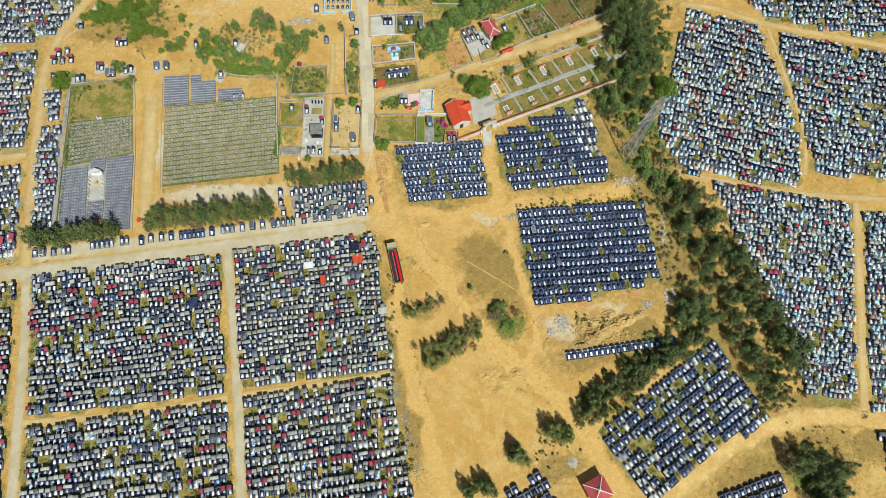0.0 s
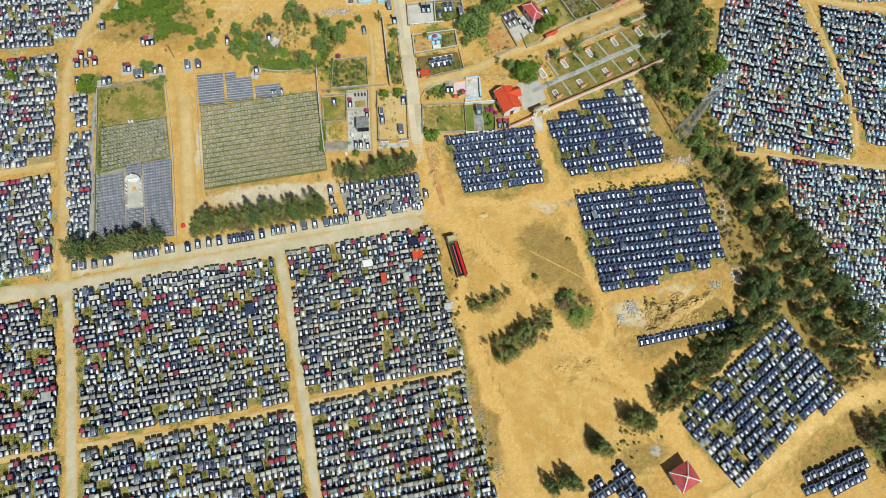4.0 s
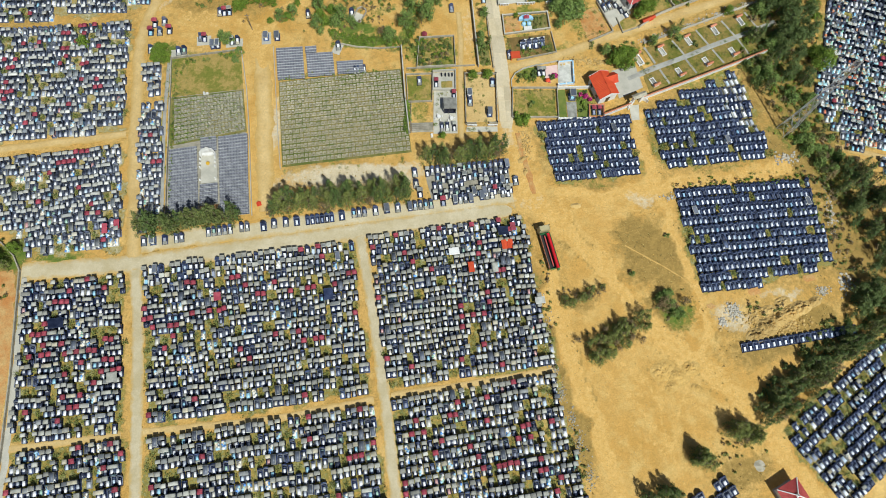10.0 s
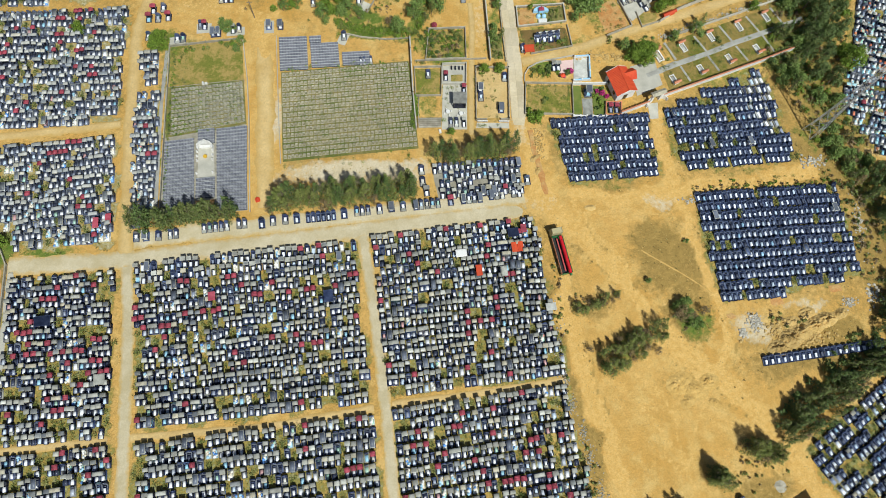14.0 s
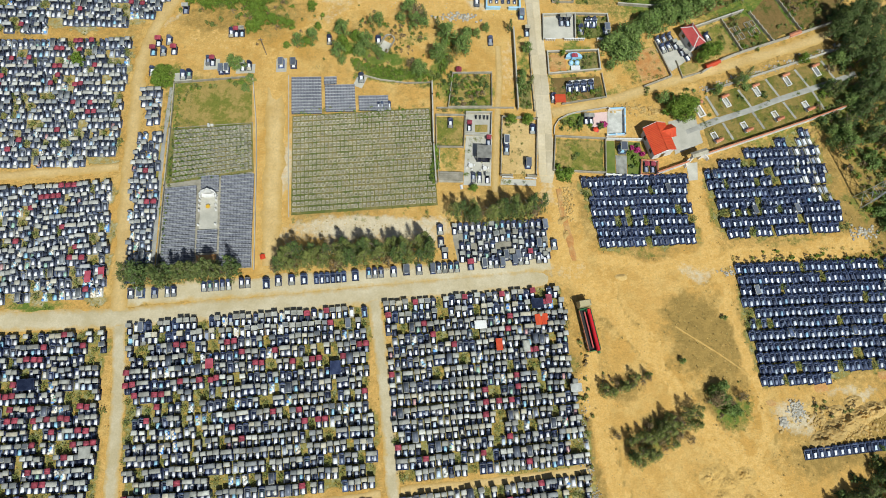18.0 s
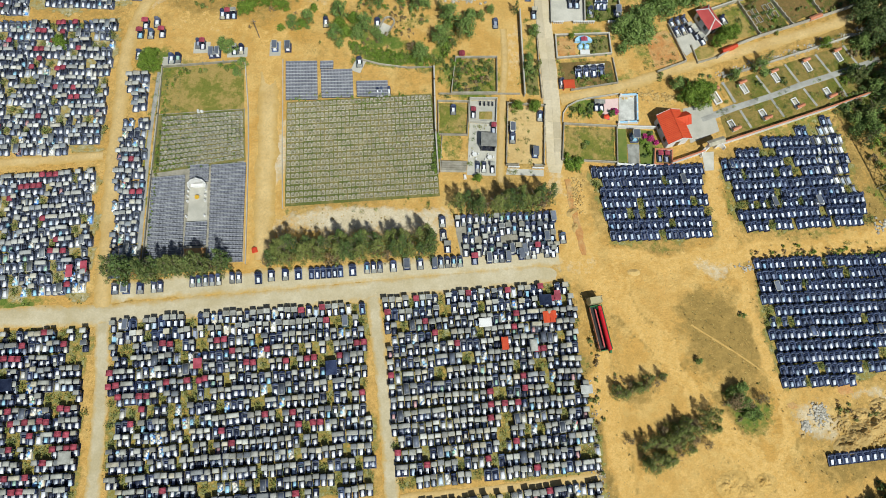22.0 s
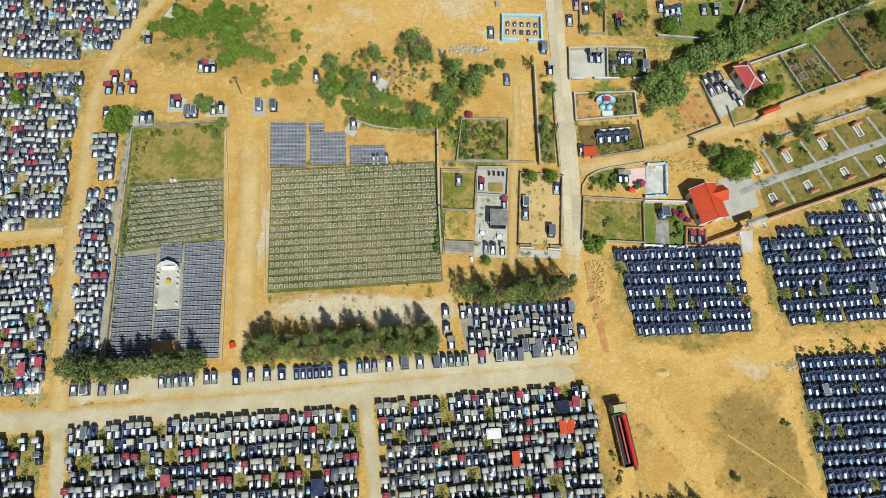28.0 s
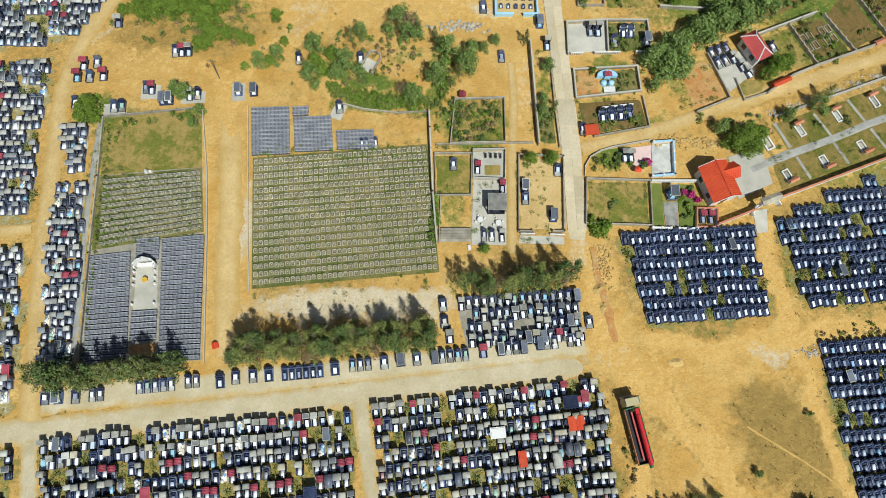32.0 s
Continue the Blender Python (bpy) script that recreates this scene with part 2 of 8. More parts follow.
def dusty(m, dust, low=0.45, high=0.95):
    """Lets loose earth creep over the rims of a road."""
    nt = m.node_tree
    b = nt.nodes["Principled BSDF"]
    at = nt.nodes.new("ShaderNodeAttribute")
    at.attribute_name = "rim"
    k = calc(nt, "ADD", at.outputs["Fac"], calc(nt, "MULTIPLY", calc(nt, "SUBTRACT", noise_at(nt, 0.55, 7, 0.72), 0.5), 1.5))
    now = b.inputs["Base Color"].links[0].from_socket
    grit = calc(nt, "ADD", calc(nt, "MULTIPLY", noise_at(nt, 2.6, 8, 0.85), 1.1), 0.45)
    cc = nt.nodes.new("ShaderNodeCombineColor")
    for i in range(3):
        nt.links.new(grit, cc.inputs[i])
    earth = mixc(nt, 1.0, dust, cc.outputs[0], "MULTIPLY")
    nt.links.new(mixc(nt, ramp(nt, k, [(low, (0, 0, 0)), (high, (1, 1, 1))]), now, earth), b.inputs["Base Color"])
    return m


ROAD_MAT = material("dusty_concrete_road", (0.495, 0.408, 0.240), (0.605, 0.520, 0.350), 0.92, 0.25, 3, 0.15, 0.1)
CONCRETE_ROAD = material("concrete_road", (0.53, 0.44, 0.28), (0.62, 0.53, 0.37), 0.9, 0.2, 2.5, 0.15, 0.25)
TRACK_MAT = material("sandy_track", (0.53, 0.355, 0.135), (0.635, 0.455, 0.20), 0.95, 0.22, 2.2, 0.5, 0.1, grainy=0.7)

dusty(ROAD_MAT, (0.53, 0.345, 0.105), 0.50, 1.0)
dusty(TRACK_MAT, (0.51, 0.325, 0.098), 0.35, 0.95)


def mottled(name, bare, straw, grass, weed, lush=0.5):
    """Rough grass: bare soil, straw, grass and dark weeds in ragged patches of several sizes."""
    m = bpy.data.materials.new(name)
    m.use_nodes = True
    nt = m.node_tree
    b = nt.nodes["Principled BSDF"]
    n1, n2, n3 = noise_at(nt, 0.16, 6, 0.7), noise_at(nt, 0.9, 8, 0.75), noise_at(nt, 2.6, 6, 0.8)
    col = mixc(nt, ramp(nt, n2, [(0.38, (0, 0, 0)), (0.62, (1, 1, 1))]), bare, straw)
    k = calc(nt, "ADD", calc(nt, "MULTIPLY", n1, 1.3), calc(nt, "MULTIPLY", n2, 0.7))
    col = mixc(nt, ramp(nt, calc(nt, "SUBTRACT", k, 0.5), [(0.58 - 0.28 * lush, (0, 0, 0)), (0.74 - 0.28 * lush, (1, 1, 1))]), col, grass)
    w = calc(nt, "ADD", calc(nt, "MULTIPLY", n3, 0.7), calc(nt, "MULTIPLY", n1, 0.4))
    col = mixc(nt, ramp(nt, w, [(0.60, (0, 0, 0)), (0.70, (1, 1, 1))]), col, weed)
    g = calc(nt, "ADD", calc(nt, "MULTIPLY", noise_at(nt, 5.0, 5, 0.85), 1.1), 0.45)
    cc = nt.nodes.new("ShaderNodeCombineColor")
    for i in range(3):
        nt.links.new(g, cc.inputs[i])
    nt.links.new(mixc(nt, 1.0, col, cc.outputs[0], "MULTIPLY"), b.inputs["Base Color"])
    b.inputs["Roughness"].default_value = 0.95
    b.inputs["Specular IOR Level"].default_value = 0.2
    bp = nd(nt, "ShaderNodeBump", Strength=0.9, Distance=0.3)
    nt.links.new(n3, bp.inputs["Height"])
    nt.links.new(bp.outputs[0], b.inputs["Normal"])
    return m


ORANGE_TRACK = dusty(material("worn_orange_track", (0.56, 0.342, 0.100), (0.68, 0.452, 0.160), 0.95, 0.30, 1.6, 0.8, 0.1, grainy=0.8), (0.36, 0.245, 0.070), 0.5, 1.0)
GRASS_MAT = mottled("patchy_lawn", (0.46, 0.32, 0.105), (0.36, 0.27, 0.080), (0.215, 0.215, 0.040), (0.11, 0.16, 0.024), 0.45)
ROUGH_GRASS = mottled("rough_brown_grass", (0.27, 0.170, 0.062), (0.185, 0.128, 0.042), (0.105, 0.115, 0.024), (0.055, 0.090, 0.015), 0.3)
RED_EARTH = material("red_earth", (0.50, 0.215, 0.060), (0.56, 0.36, 0.14), 0.95, 0.45, 3, 0.6, 0.1, grainy=0.9)


def ground_material():
    m = bpy.data.materials.new("bare_earth_and_dry_grass")
    m.use_nodes = True
    nt = m.node_tree
    b = nt.nodes["Principled BSDF"]
    at = nt.nodes.new("ShaderNodeAttribute")
    at.attribute_name = "cover"
    sp = nt.nodes.new("ShaderNodeSeparateColor")
    nt.links.new(at.outputs["Color"], sp.inputs[0])
    earth = mixc(nt, ramp(nt, noise_at(nt, 0.05, 8, 0.62), [(0.34, (0, 0, 0)), (0.66, (1, 1, 1))]), (0.585, 0.325, 0.079), (0.668, 0.414, 0.135))
    earth = mixc(nt, ramp(nt, noise_at(nt, 0.45, 8, 0.72), [(0.36, (0, 0, 0)), (0.85, (0.8, 0.8, 0.8))]), earth, (0.430, 0.265, 0.068))
    earth = mixc(nt, ramp(nt, noise_at(nt, 0.20, 8, 0.7), [(0.48, (0, 0, 0)), (0.80, (1, 1, 1))]), earth, (0.70, 0.495, 0.188))
    dry = mixc(nt, ramp(nt, noise_at(nt, 0.5, 8, 0.75), [(0.32, (0, 0, 0)), (0.68, (1, 1, 1))]), (0.255, 0.168, 0.048), (0.420, 0.272, 0.080))
    green = mixc(nt, ramp(nt, noise_at(nt, 0.7, 6, 0.75), [(0.34, (0, 0, 0)), (0.66, (1, 1, 1))]), (0.080, 0.150, 0.020), (0.195, 0.220, 0.045))
    pale = mixc(nt, ramp(nt, noise_at(nt, 0.4, 6, 0.7), [(0.35, (0, 0, 0)), (0.65, (1, 1, 1))]), (0.58, 0.47, 0.29), (0.68, 0.58, 0.41))
    fuzz = calc(nt, "MULTIPLY", calc(nt, "SUBTRACT", noise_at(nt, 0.9, 6, 0.75), 0.5), 1.5)

    worn = mixc(nt, ramp(nt, noise_at(nt, 0.9, 6, 0.7), [(0.4, (0, 0, 0)), (0.6, (1, 1, 1))]), (0.625, 0.372, 0.106), (0.70, 0.448, 0.150))

    def grown(ch):
        return ramp(nt, calc(nt, "ADD", sp.outputs[ch], fuzz), [(0.34, (0, 0, 0)), (0.80, (1, 1, 1))])
    col = mixc(nt, grown(0), earth, dry)
    wear = ramp(nt, calc(nt, "ADD", at.outputs["Alpha"], fuzz), [(0.40, (0, 0, 0)), (0.75, (1, 1, 1))])
    col = mixc(nt, wear, col, worn)
    col = mixc(nt, grown(1), col, green)
    col = mixc(nt, grown(2), col, pale)
    grit = noise_at(nt, 2.6, 8, 0.85)
    k = calc(nt, "ADD", calc(nt, "MULTIPLY", grit, 1.1), 0.45)
    cc = nt.nodes.new("ShaderNodeCombineColor")
    for i in range(3):
        nt.links.new(k, cc.inputs[i])
    nt.links.new(mixc(nt, 1.0, col, cc.outputs[0], "MULTIPLY"), b.inputs["Base Color"])
    b.inputs["Roughness"].default_value = 0.95
    b.inputs["Specular IOR Level"].default_value = 0.2
    bp = nd(nt, "ShaderNodeBump", Strength=0.8, Distance=0.3)
    nt.links.new(noise_at(nt, 1.6, 6, 0.7), bp.inputs["Height"])
    nt.links.new(bp.outputs[0], b.inputs["Normal"])
    return m


# ---- building helpers ----
def H(x, y):
    """The height of the ground."""
    x, y = np.clip(x, -115, 105), np.clip(y, 0, 120)
    return -0.0269 * x + 0.0148 * y - 0.0003029 * x * x + 0.0003764 * x * y - 0.0000692 * y * y


class Shape:
    """Corners and faces of one mesh, with a material slot for each face."""

    def __init__(self):
        self.v, self.f, self.m = [], [], []

    def add(self, verts, faces, slot=0, m=None):
        o = len(self.v)
        self.v += [tuple(m @ Vector(p)) if m else tuple(p) for p in verts]
        self.f += [tuple(o + i for i in f) for f in faces]
        self.m += [slot] * len(faces)
        return self

    def box(self, x0, x1, y0, y1, z0, z1, slot=0, m=None, taper=0.0):
        t = taper
        v = [(x0, y0, z0), (x1, y0, z0), (x1, y1, z0), (x0, y1, z0), (x0 + t, y0 + t, z1), (x1 - t, y0 + t, z1), (x1 - t, y1 - t, z1), (x0 + t, y1 - t, z1)]
        return self.add(v, [(3, 2, 1, 0), (4, 5, 6, 7), (0, 1, 5, 4), (1, 2, 6, 5), (2, 3, 7, 6), (3, 0, 4, 7)], slot, m)

    def prism(self, outline, a, b, axis="y", slot=0, m=None):
        """An outline (pairs) pushed from a to b along an axis."""
        n = len(outline)

        def at(p, d):
            return (p[0], d, p[1]) if axis == "y" else (d, p[0], p[1]) if axis == "x" else (p[0], p[1], d)
        v = [at(p, a) for p in outline] + [at(p, b) for p in outline]
        f = [tuple(range(n)), tuple(range(2 * n - 1, n - 1, -1))] + [(i, i + n, (i + 1) % n + n, (i + 1) % n) for i in range(n)]
        return self.add(v, f, slot, m)

    def tube(self, p, q, r0, r1=None, n=6, slot=0):
        p, q = Vector(p), Vector(q)
        r1 = r0 if r1 is None else r1
        w = (q - p).normalized()
        a = w.orthogonal().normalized()
        c = w.cross(a)
        v = [p + (a * math.cos(k) + c * math.sin(k)) * r0 for k in (2 * math.pi * i / n for i in range(n))]
        v += [q + (a * math.cos(k) + c * math.sin(k)) * r1 for k in (2 * math.pi * i / n for i in range(n))]
        return self.add(v, [(i, (i + 1) % n, (i + 1) % n + n, i + n) for i in range(n)] + [tuple(range(n - 1, -1, -1)), tuple(range(n, 2 * n))], slot)

    def mesh(self, name, *mats, smooth=False):
        me = bpy.data.meshes.new(name)
        me.from_pydata(self.v, [], self.f)
        for m in mats:
            me.materials.append(m)
        if len(mats) > 1:
            me.polygons.foreach_set("material_index", self.m)
        if smooth:
            me.polygons.foreach_set("use_smooth", [True] * len(self.f))
        bm = bmesh.new()
        bm.from_mesh(me)
        bmesh.ops.recalc_face_normals(bm, faces=bm.faces)
        bm.to_mesh(me)
        bm.free()
        return me


def part(name, shape, mat, parent, label="", smooth=False):
    me = shape if isinstance(shape, bpy.types.Mesh) else shape.mesh(name, mat, smooth=smooth)
    ob = new(name, me)
    ob.parent = parent
    if label:
        ob["label"] = label
    return ob


def thing(name, label, category, x=0.0, y=0.0, turn=0.0, group="", dz=0.0):
    e = new(name)
    e.empty_display_size = 0.3
    e.matrix_world = pose(x, y, float(H(x, y)) + dz, 0, 0, turn)
    return tagged(e, label, category, group)


def single(name, shape, mats, label, category, x=None, y=None, turn=0.0, group="", kind="", smooth=False):
    me = shape if isinstance(shape, bpy.types.Mesh) else shape.mesh(name, *mats, smooth=smooth)
    ob = new(name, me)
    if x is not None:
        ob.matrix_world = pose(x, y, float(H(x, y)), 0, 0, turn)
    return tagged(ob, label, category, group, kind)


def repeat(name, template, places, mats):
    """One mesh of many copies of a template (a Shape); places: rows of x, y, z, degrees, sx, sy, sz."""
    V, n, P = np.array(template.v), len(template.v), np.array(places, float).reshape(-1, 7)
    a = np.radians(P[:, 3])[:, None]
    sx, sy, sz = (V[None, :, i] * P[:, 4 + i][:, None] for i in range(3))
    X = sx * np.cos(a) - sy * np.sin(a) + P[:, 0:1]
    Y = sx * np.sin(a) + sy * np.cos(a) + P[:, 1:2]
    Z = sz + P[:, 2:3]
    tot = np.array([len(f) for f in template.f])
    idx = np.concatenate([np.array(f) for f in template.f])
    me = bpy.data.meshes.new(name)
    k = len(P)
    me.vertices.add(n * k)
    me.vertices.foreach_set("co", np.stack([X, Y, Z], -1).ravel())
    me.loops.add(len(idx) * k)
    me.loops.foreach_set("vertex_index", (idx[None] + n * np.arange(k)[:, None]).ravel().astype(np.int32))
    tots = np.tile(tot, k)
    me.polygons.add(len(tots))
    me.polygons.foreach_set("loop_start", np.concatenate([[0], np.cumsum(tots)[:-1]]).astype(np.int32))
    me.polygons.foreach_set("loop_total", tots.astype(np.int32))
    me.polygons.foreach_set("material_index", np.tile(template.m, k).astype(np.int32))
    for m in mats:
        me.materials.append(m)
    me.update(calc_edges=True)
    return me


TABLES = {}


def lattice(x, y, size, seed):
    """Smooth noise from 0 to 1 over arrays of x and y."""
    if seed not in TABLES:
        TABLES[seed] = np.random.RandomState(seed).rand(257, 257)
    r = TABLES[seed]
    u, v = np.asarray(x) / size + 1000.0, np.asarray(y) / size + 1000.0
    i, j = np.floor(u).astype(int), np.floor(v).astype(int)
    fu, fv = u - i, v - j
    fu, fv = fu * fu * (3 - 2 * fu), fv * fv * (3 - 2 * fv)
    i0, i1, j0, j1 = i % 257, (i + 1) % 257, j % 257, (j + 1) % 257
    return (r[i0, j0] * (1 - fu) + r[i1, j0] * fu) * (1 - fv) + (r[i0, j1] * (1 - fu) + r[i1, j1] * fu) * fv


def glide(points, step):
    """A smooth line through points, as an array of places about a step apart."""
    p = [Vector((*q, 0)) for q in points]
    p = [p[0] * 2 - p[1], *p, p[-1] * 2 - p[-2]]
    out = []
    for a, b, c, d in zip(p, p[1:], p[2:], p[3:]):
        k = max(2, int((c - b).length / step))
        for i in range(k):
            t = i / k
            out.append(0.5 * (2 * b + (c - a) * t + (2 * a - 5 * b + 4 * c - d) * t * t + (3 * b - a - 3 * c + d) * t ** 3))
    out.append(p[-2])
    return np.array([q[:2] for q in out])


def inside(poly, X, Y):
    hit = np.zeros(np.shape(X), bool)
    for (x0, y0), (x1, y1) in zip(poly, [*poly[1:], poly[0]]):
        if y0 == y1:
            continue
        c = (Y < y0) != (Y < y1)
        hit ^= c & (X < x0 + (Y - y0) / (y1 - y0) * (x1 - x0))
    return hit


ROAD_LINES = []


def ribbon(name, points, width, mat, label, lift=0.03, wobble=0.35, kind="structure", category="road", fade=0):
    """A strip of road or path that lies on the ground."""
    c = glide(points, 0.8)
    ROAD_LINES.append((c, width / 2))
    t = np.gradient(c, axis=0)
    t /= np.linalg.norm(t, axis=1)[:, None]
    side = np.stack([t[:, 1], -t[:, 0]], -1)
    s = Shape()
    n = 7
    rim = []
    for i, (p, w) in enumerate(zip(c, side)):
        for j in range(n):
            k = (j / (n - 1) - 0.5) * width
            if j in (0, n - 1):
                k += (float(lattice(p[0] + 50 * j, p[1], 1.6, 3)) - 0.5) * 2 * wobble
            q = p + w * k
            rim.append(abs(j / (n - 1) - 0.5) * 2)
            lift_here = lift - 0.16 * max(0.0, 1 - (len(c) - 1 - i) / fade) if fade else lift
            s.v.append((q[0], q[1], float(H(*q)) + lift_here - (0.08 if j in (0, n - 1) else 0)))
        if i:
            o = (i - 1) * n
            for j in range(n - 1):
                s.f.append((o + j, o + j + n, o + j + n + 1, o + j + 1))
                s.m.append(0)
    me = s.mesh(name, mat, smooth=True)
    me.attributes.new("rim", "FLOAT", "POINT").data.foreach_set("value", rim)
    return tagged(new(name, me), label, category, kind=kind)


PATCHES = []


def patch(name, poly, mat, label, lift=0.02, kind="structure", category="ground", step=2.0, ragged=False):
    """A piece of ground cover inside four corners that follows the ground."""
    a, b, c, d = (np.array(q, float) for q in poly)
    step = 0.6 if ragged else step
    PATCHES.append(poly)
    nu, nv = max(2, int(np.linalg.norm(b - a) / step)), max(2, int(np.linalg.norm(d - a) / step))
    s = Shape()
    for j in range(nv + 1):
        for i in range(nu + 1):
            u, v = i / nu, j / nv
            q = (a * (1 - u) + b * u) * (1 - v) + (d * (1 - u) + c * u) * v
            rim = ragged and (i in (0, nu) or j in (0, nv))
            s.v.append((q[0], q[1], float(H(*q)) + (lift - 0.12 if rim else lift)))
    for j in range(nv):
        for i in range(nu):
            o = j * (nu + 1) + i
            s.f.append((o, o + 1, o + nu + 2, o + nu + 1))
            s.m.append(0)
    ob = new(name, s.mesh(name, mat, smooth=True))
    return tagged(ob, label, category, kind=kind)


# ---- ground ----
BLOCKS = {   # corners of the grave fields, the north-west one first
    "A": [(-101.1, 43.9), (-53.5, 49.4), (-48.4, 14.5), (-95.8, 8.8)],
    "B": [(-50.0, 50.3), (-13.6, 55.3), (-8.0, 20.3), (-45.5, 15.3)],
    "C": [(-95.4, 6.4), (-48.0, 12.5), (-44.2, -13.0), (-94.0, -13.0)],
    "D": [(-44.6, 13.4), (-8.6, 18.9), (-1.8, -13.0), (-41.0, -13.0)],
    "E": [(-127.0, 40.4), (-104.6, 42.4), (-100.6, 7.6), (-123.9, 5.6)],
    "F": [(-122.7, 3.8), (-99.8, 6.4), (-97.9, -13.0), (-123.0, -13.0)],
    "G": [(-147.0, 108.5), (-112.4, 111.0), (-109.9, 80.0), (-146.0, 74.5)],
    "H": [(-145.0, 70.5), (-109.6, 74.8), (-106.3, 48.9), (-127.0, 46.9), (-132.0, 53.0), (-145.0, 57.0)],
    "I": [(-150.0, 134.0), (-99.5, 136.0), (-107.6, 118.1), (-117.6, 113.8), (-147.0, 111.0)],
    "T": [(74.4, 124.3), (94.5, 119.4), (100.0, 102.0), (103.3, 84.0), (100.6, 70.2), (68.2, 74.2), (62.0, 85.3), (68.8, 109.0)],
    "U": [(100.0, 117.4), (131.6, 111.0), (128.0, 72.3), (105.7, 75.4), (102.3, 101.3)],
    "V": [(88.9, 133.0), (138.0, 133.0), (134.0, 115.6), (96.9, 122.9)],
    "W": [(76.3, 70.9), (115.0, 65.6), (109.0, 12.1), (95.2, 14.1), (91.5, 34.8), (81.5, 54.3)],
    "X": [(117.5, 63.2), (134.0, 62.9), (128.0, 9.3), (111.5, 11.0)],
}
DARK = {
    "M": [(-9.6, 79.6), (14.2, 81.6), (15.6, 66.4), (-6.2, 64.2)],
    "N": [(17.8, 83.0), (43.5, 95.0), (49.6, 70.1), (21.5, 67.0)],
    "O": [(23.0, 62.0), (57.0, 65.2), (60.7, 43.9), (26.6, 35.3)],
    "P": [(41.0, 5.9), (73.0, 29.2), (84.8, 9.4), (52.5, -10.5)],
}

xs = np.concatenate([-175 - np.geomspace(4000, 6, 26), np.arange(-175, 160.01, 0.7), 160 + np.geomspace(6, 4000, 26)])
ys = np.concatenate([-35 - np.geomspace(4000, 6, 26), np.arange(-35, 150.01, 0.7), 150 + np.geomspace(6, 4000, 26)])
GX, GY = np.meshgrid(xs, ys)
dry, green, pale = (np.zeros(GX.shape) for _ in range(3))
WX = GX + (lattice(GX, GY, 4, 11) - 0.5) * 3.5 + (lattice(GX, GY, 1.3, 12) - 0.5) * 1.2
WY = GY + (lattice(GX, GY, 4, 13) - 0.5) * 3.5 + (lattice(GX, GY, 1.3, 14) - 0.5) * 1.2


def spot(layer, x, y, rx, ry, turn=0.0, amount=1.0):
    """A ragged oval of ground cover."""
    c, s = math.cos(radians(turn)), math.sin(radians(turn))
    u, v = ((WX - x) * c + (WY - y) * s) / rx, ((WY - y) * c - (WX - x) * s) / ry
    np.maximum(layer, amount * np.clip(1.6 - 1.1 * np.sqrt(u * u + v * v), 0, 1), out=layer)


def trail(layer, points, width, amount=1.0, wipe=False):
    """A ragged line of ground cover; wipe: takes it away instead."""
    d = np.full(GX.shape, 1e9)
    for px, py in glide(points, width * 0.4):
        np.minimum(d, (WX - px) ** 2 + (WY - py) ** 2, out=d)
    k = np.clip(1.7 - np.sqrt(d) / (width / 2), 0, 1) * amount
    if wipe:
        layer *= 1 - k
    else:
        np.maximum(layer, k, out=layer)


dry += 0.38 + (lattice(GX, GY, 14, 5) - 0.5) * 0.45
worn = np.zeros(GX.shape)
for k, poly in (*BLOCKS.items(), *DARK.items()):
    hit = inside(poly, WX, WY)
    dry[hit] = 0.68
    green[hit] = 0.58
    pale[hit] = 0.46 if k in "GHI" else 0.33
# the bare yard between the fields, worn by wheels
for x, y, rx, ry, turn, k in ((8, 45, 9, 12, 20, 0), (2, 62, 12, 8, 0, 0), (16, 18, 20, 11, -20, 0), (-2, 5, 8, 22, 8, 0), (30, 22, 6, 4, 0, 0), (-14, 74, 4, 14, 5, 0), (-42, 118, 26, 12, 0, 0), (-76, 85, 4.5, 30, 3, 0), (-92, 112, 14, 8, 0, 0), (60, -6, 12, 5, 30, 0)):
    c, s = math.cos(radians(turn)), math.sin(radians(turn))
    u, v = ((WX - x) * c + (WY - y) * s) / rx, ((WY - y) * c - (WX - x) * s) / ry
    dry *= np.clip(np.sqrt(u * u + v * v) - 0.55, 0.35, 1)
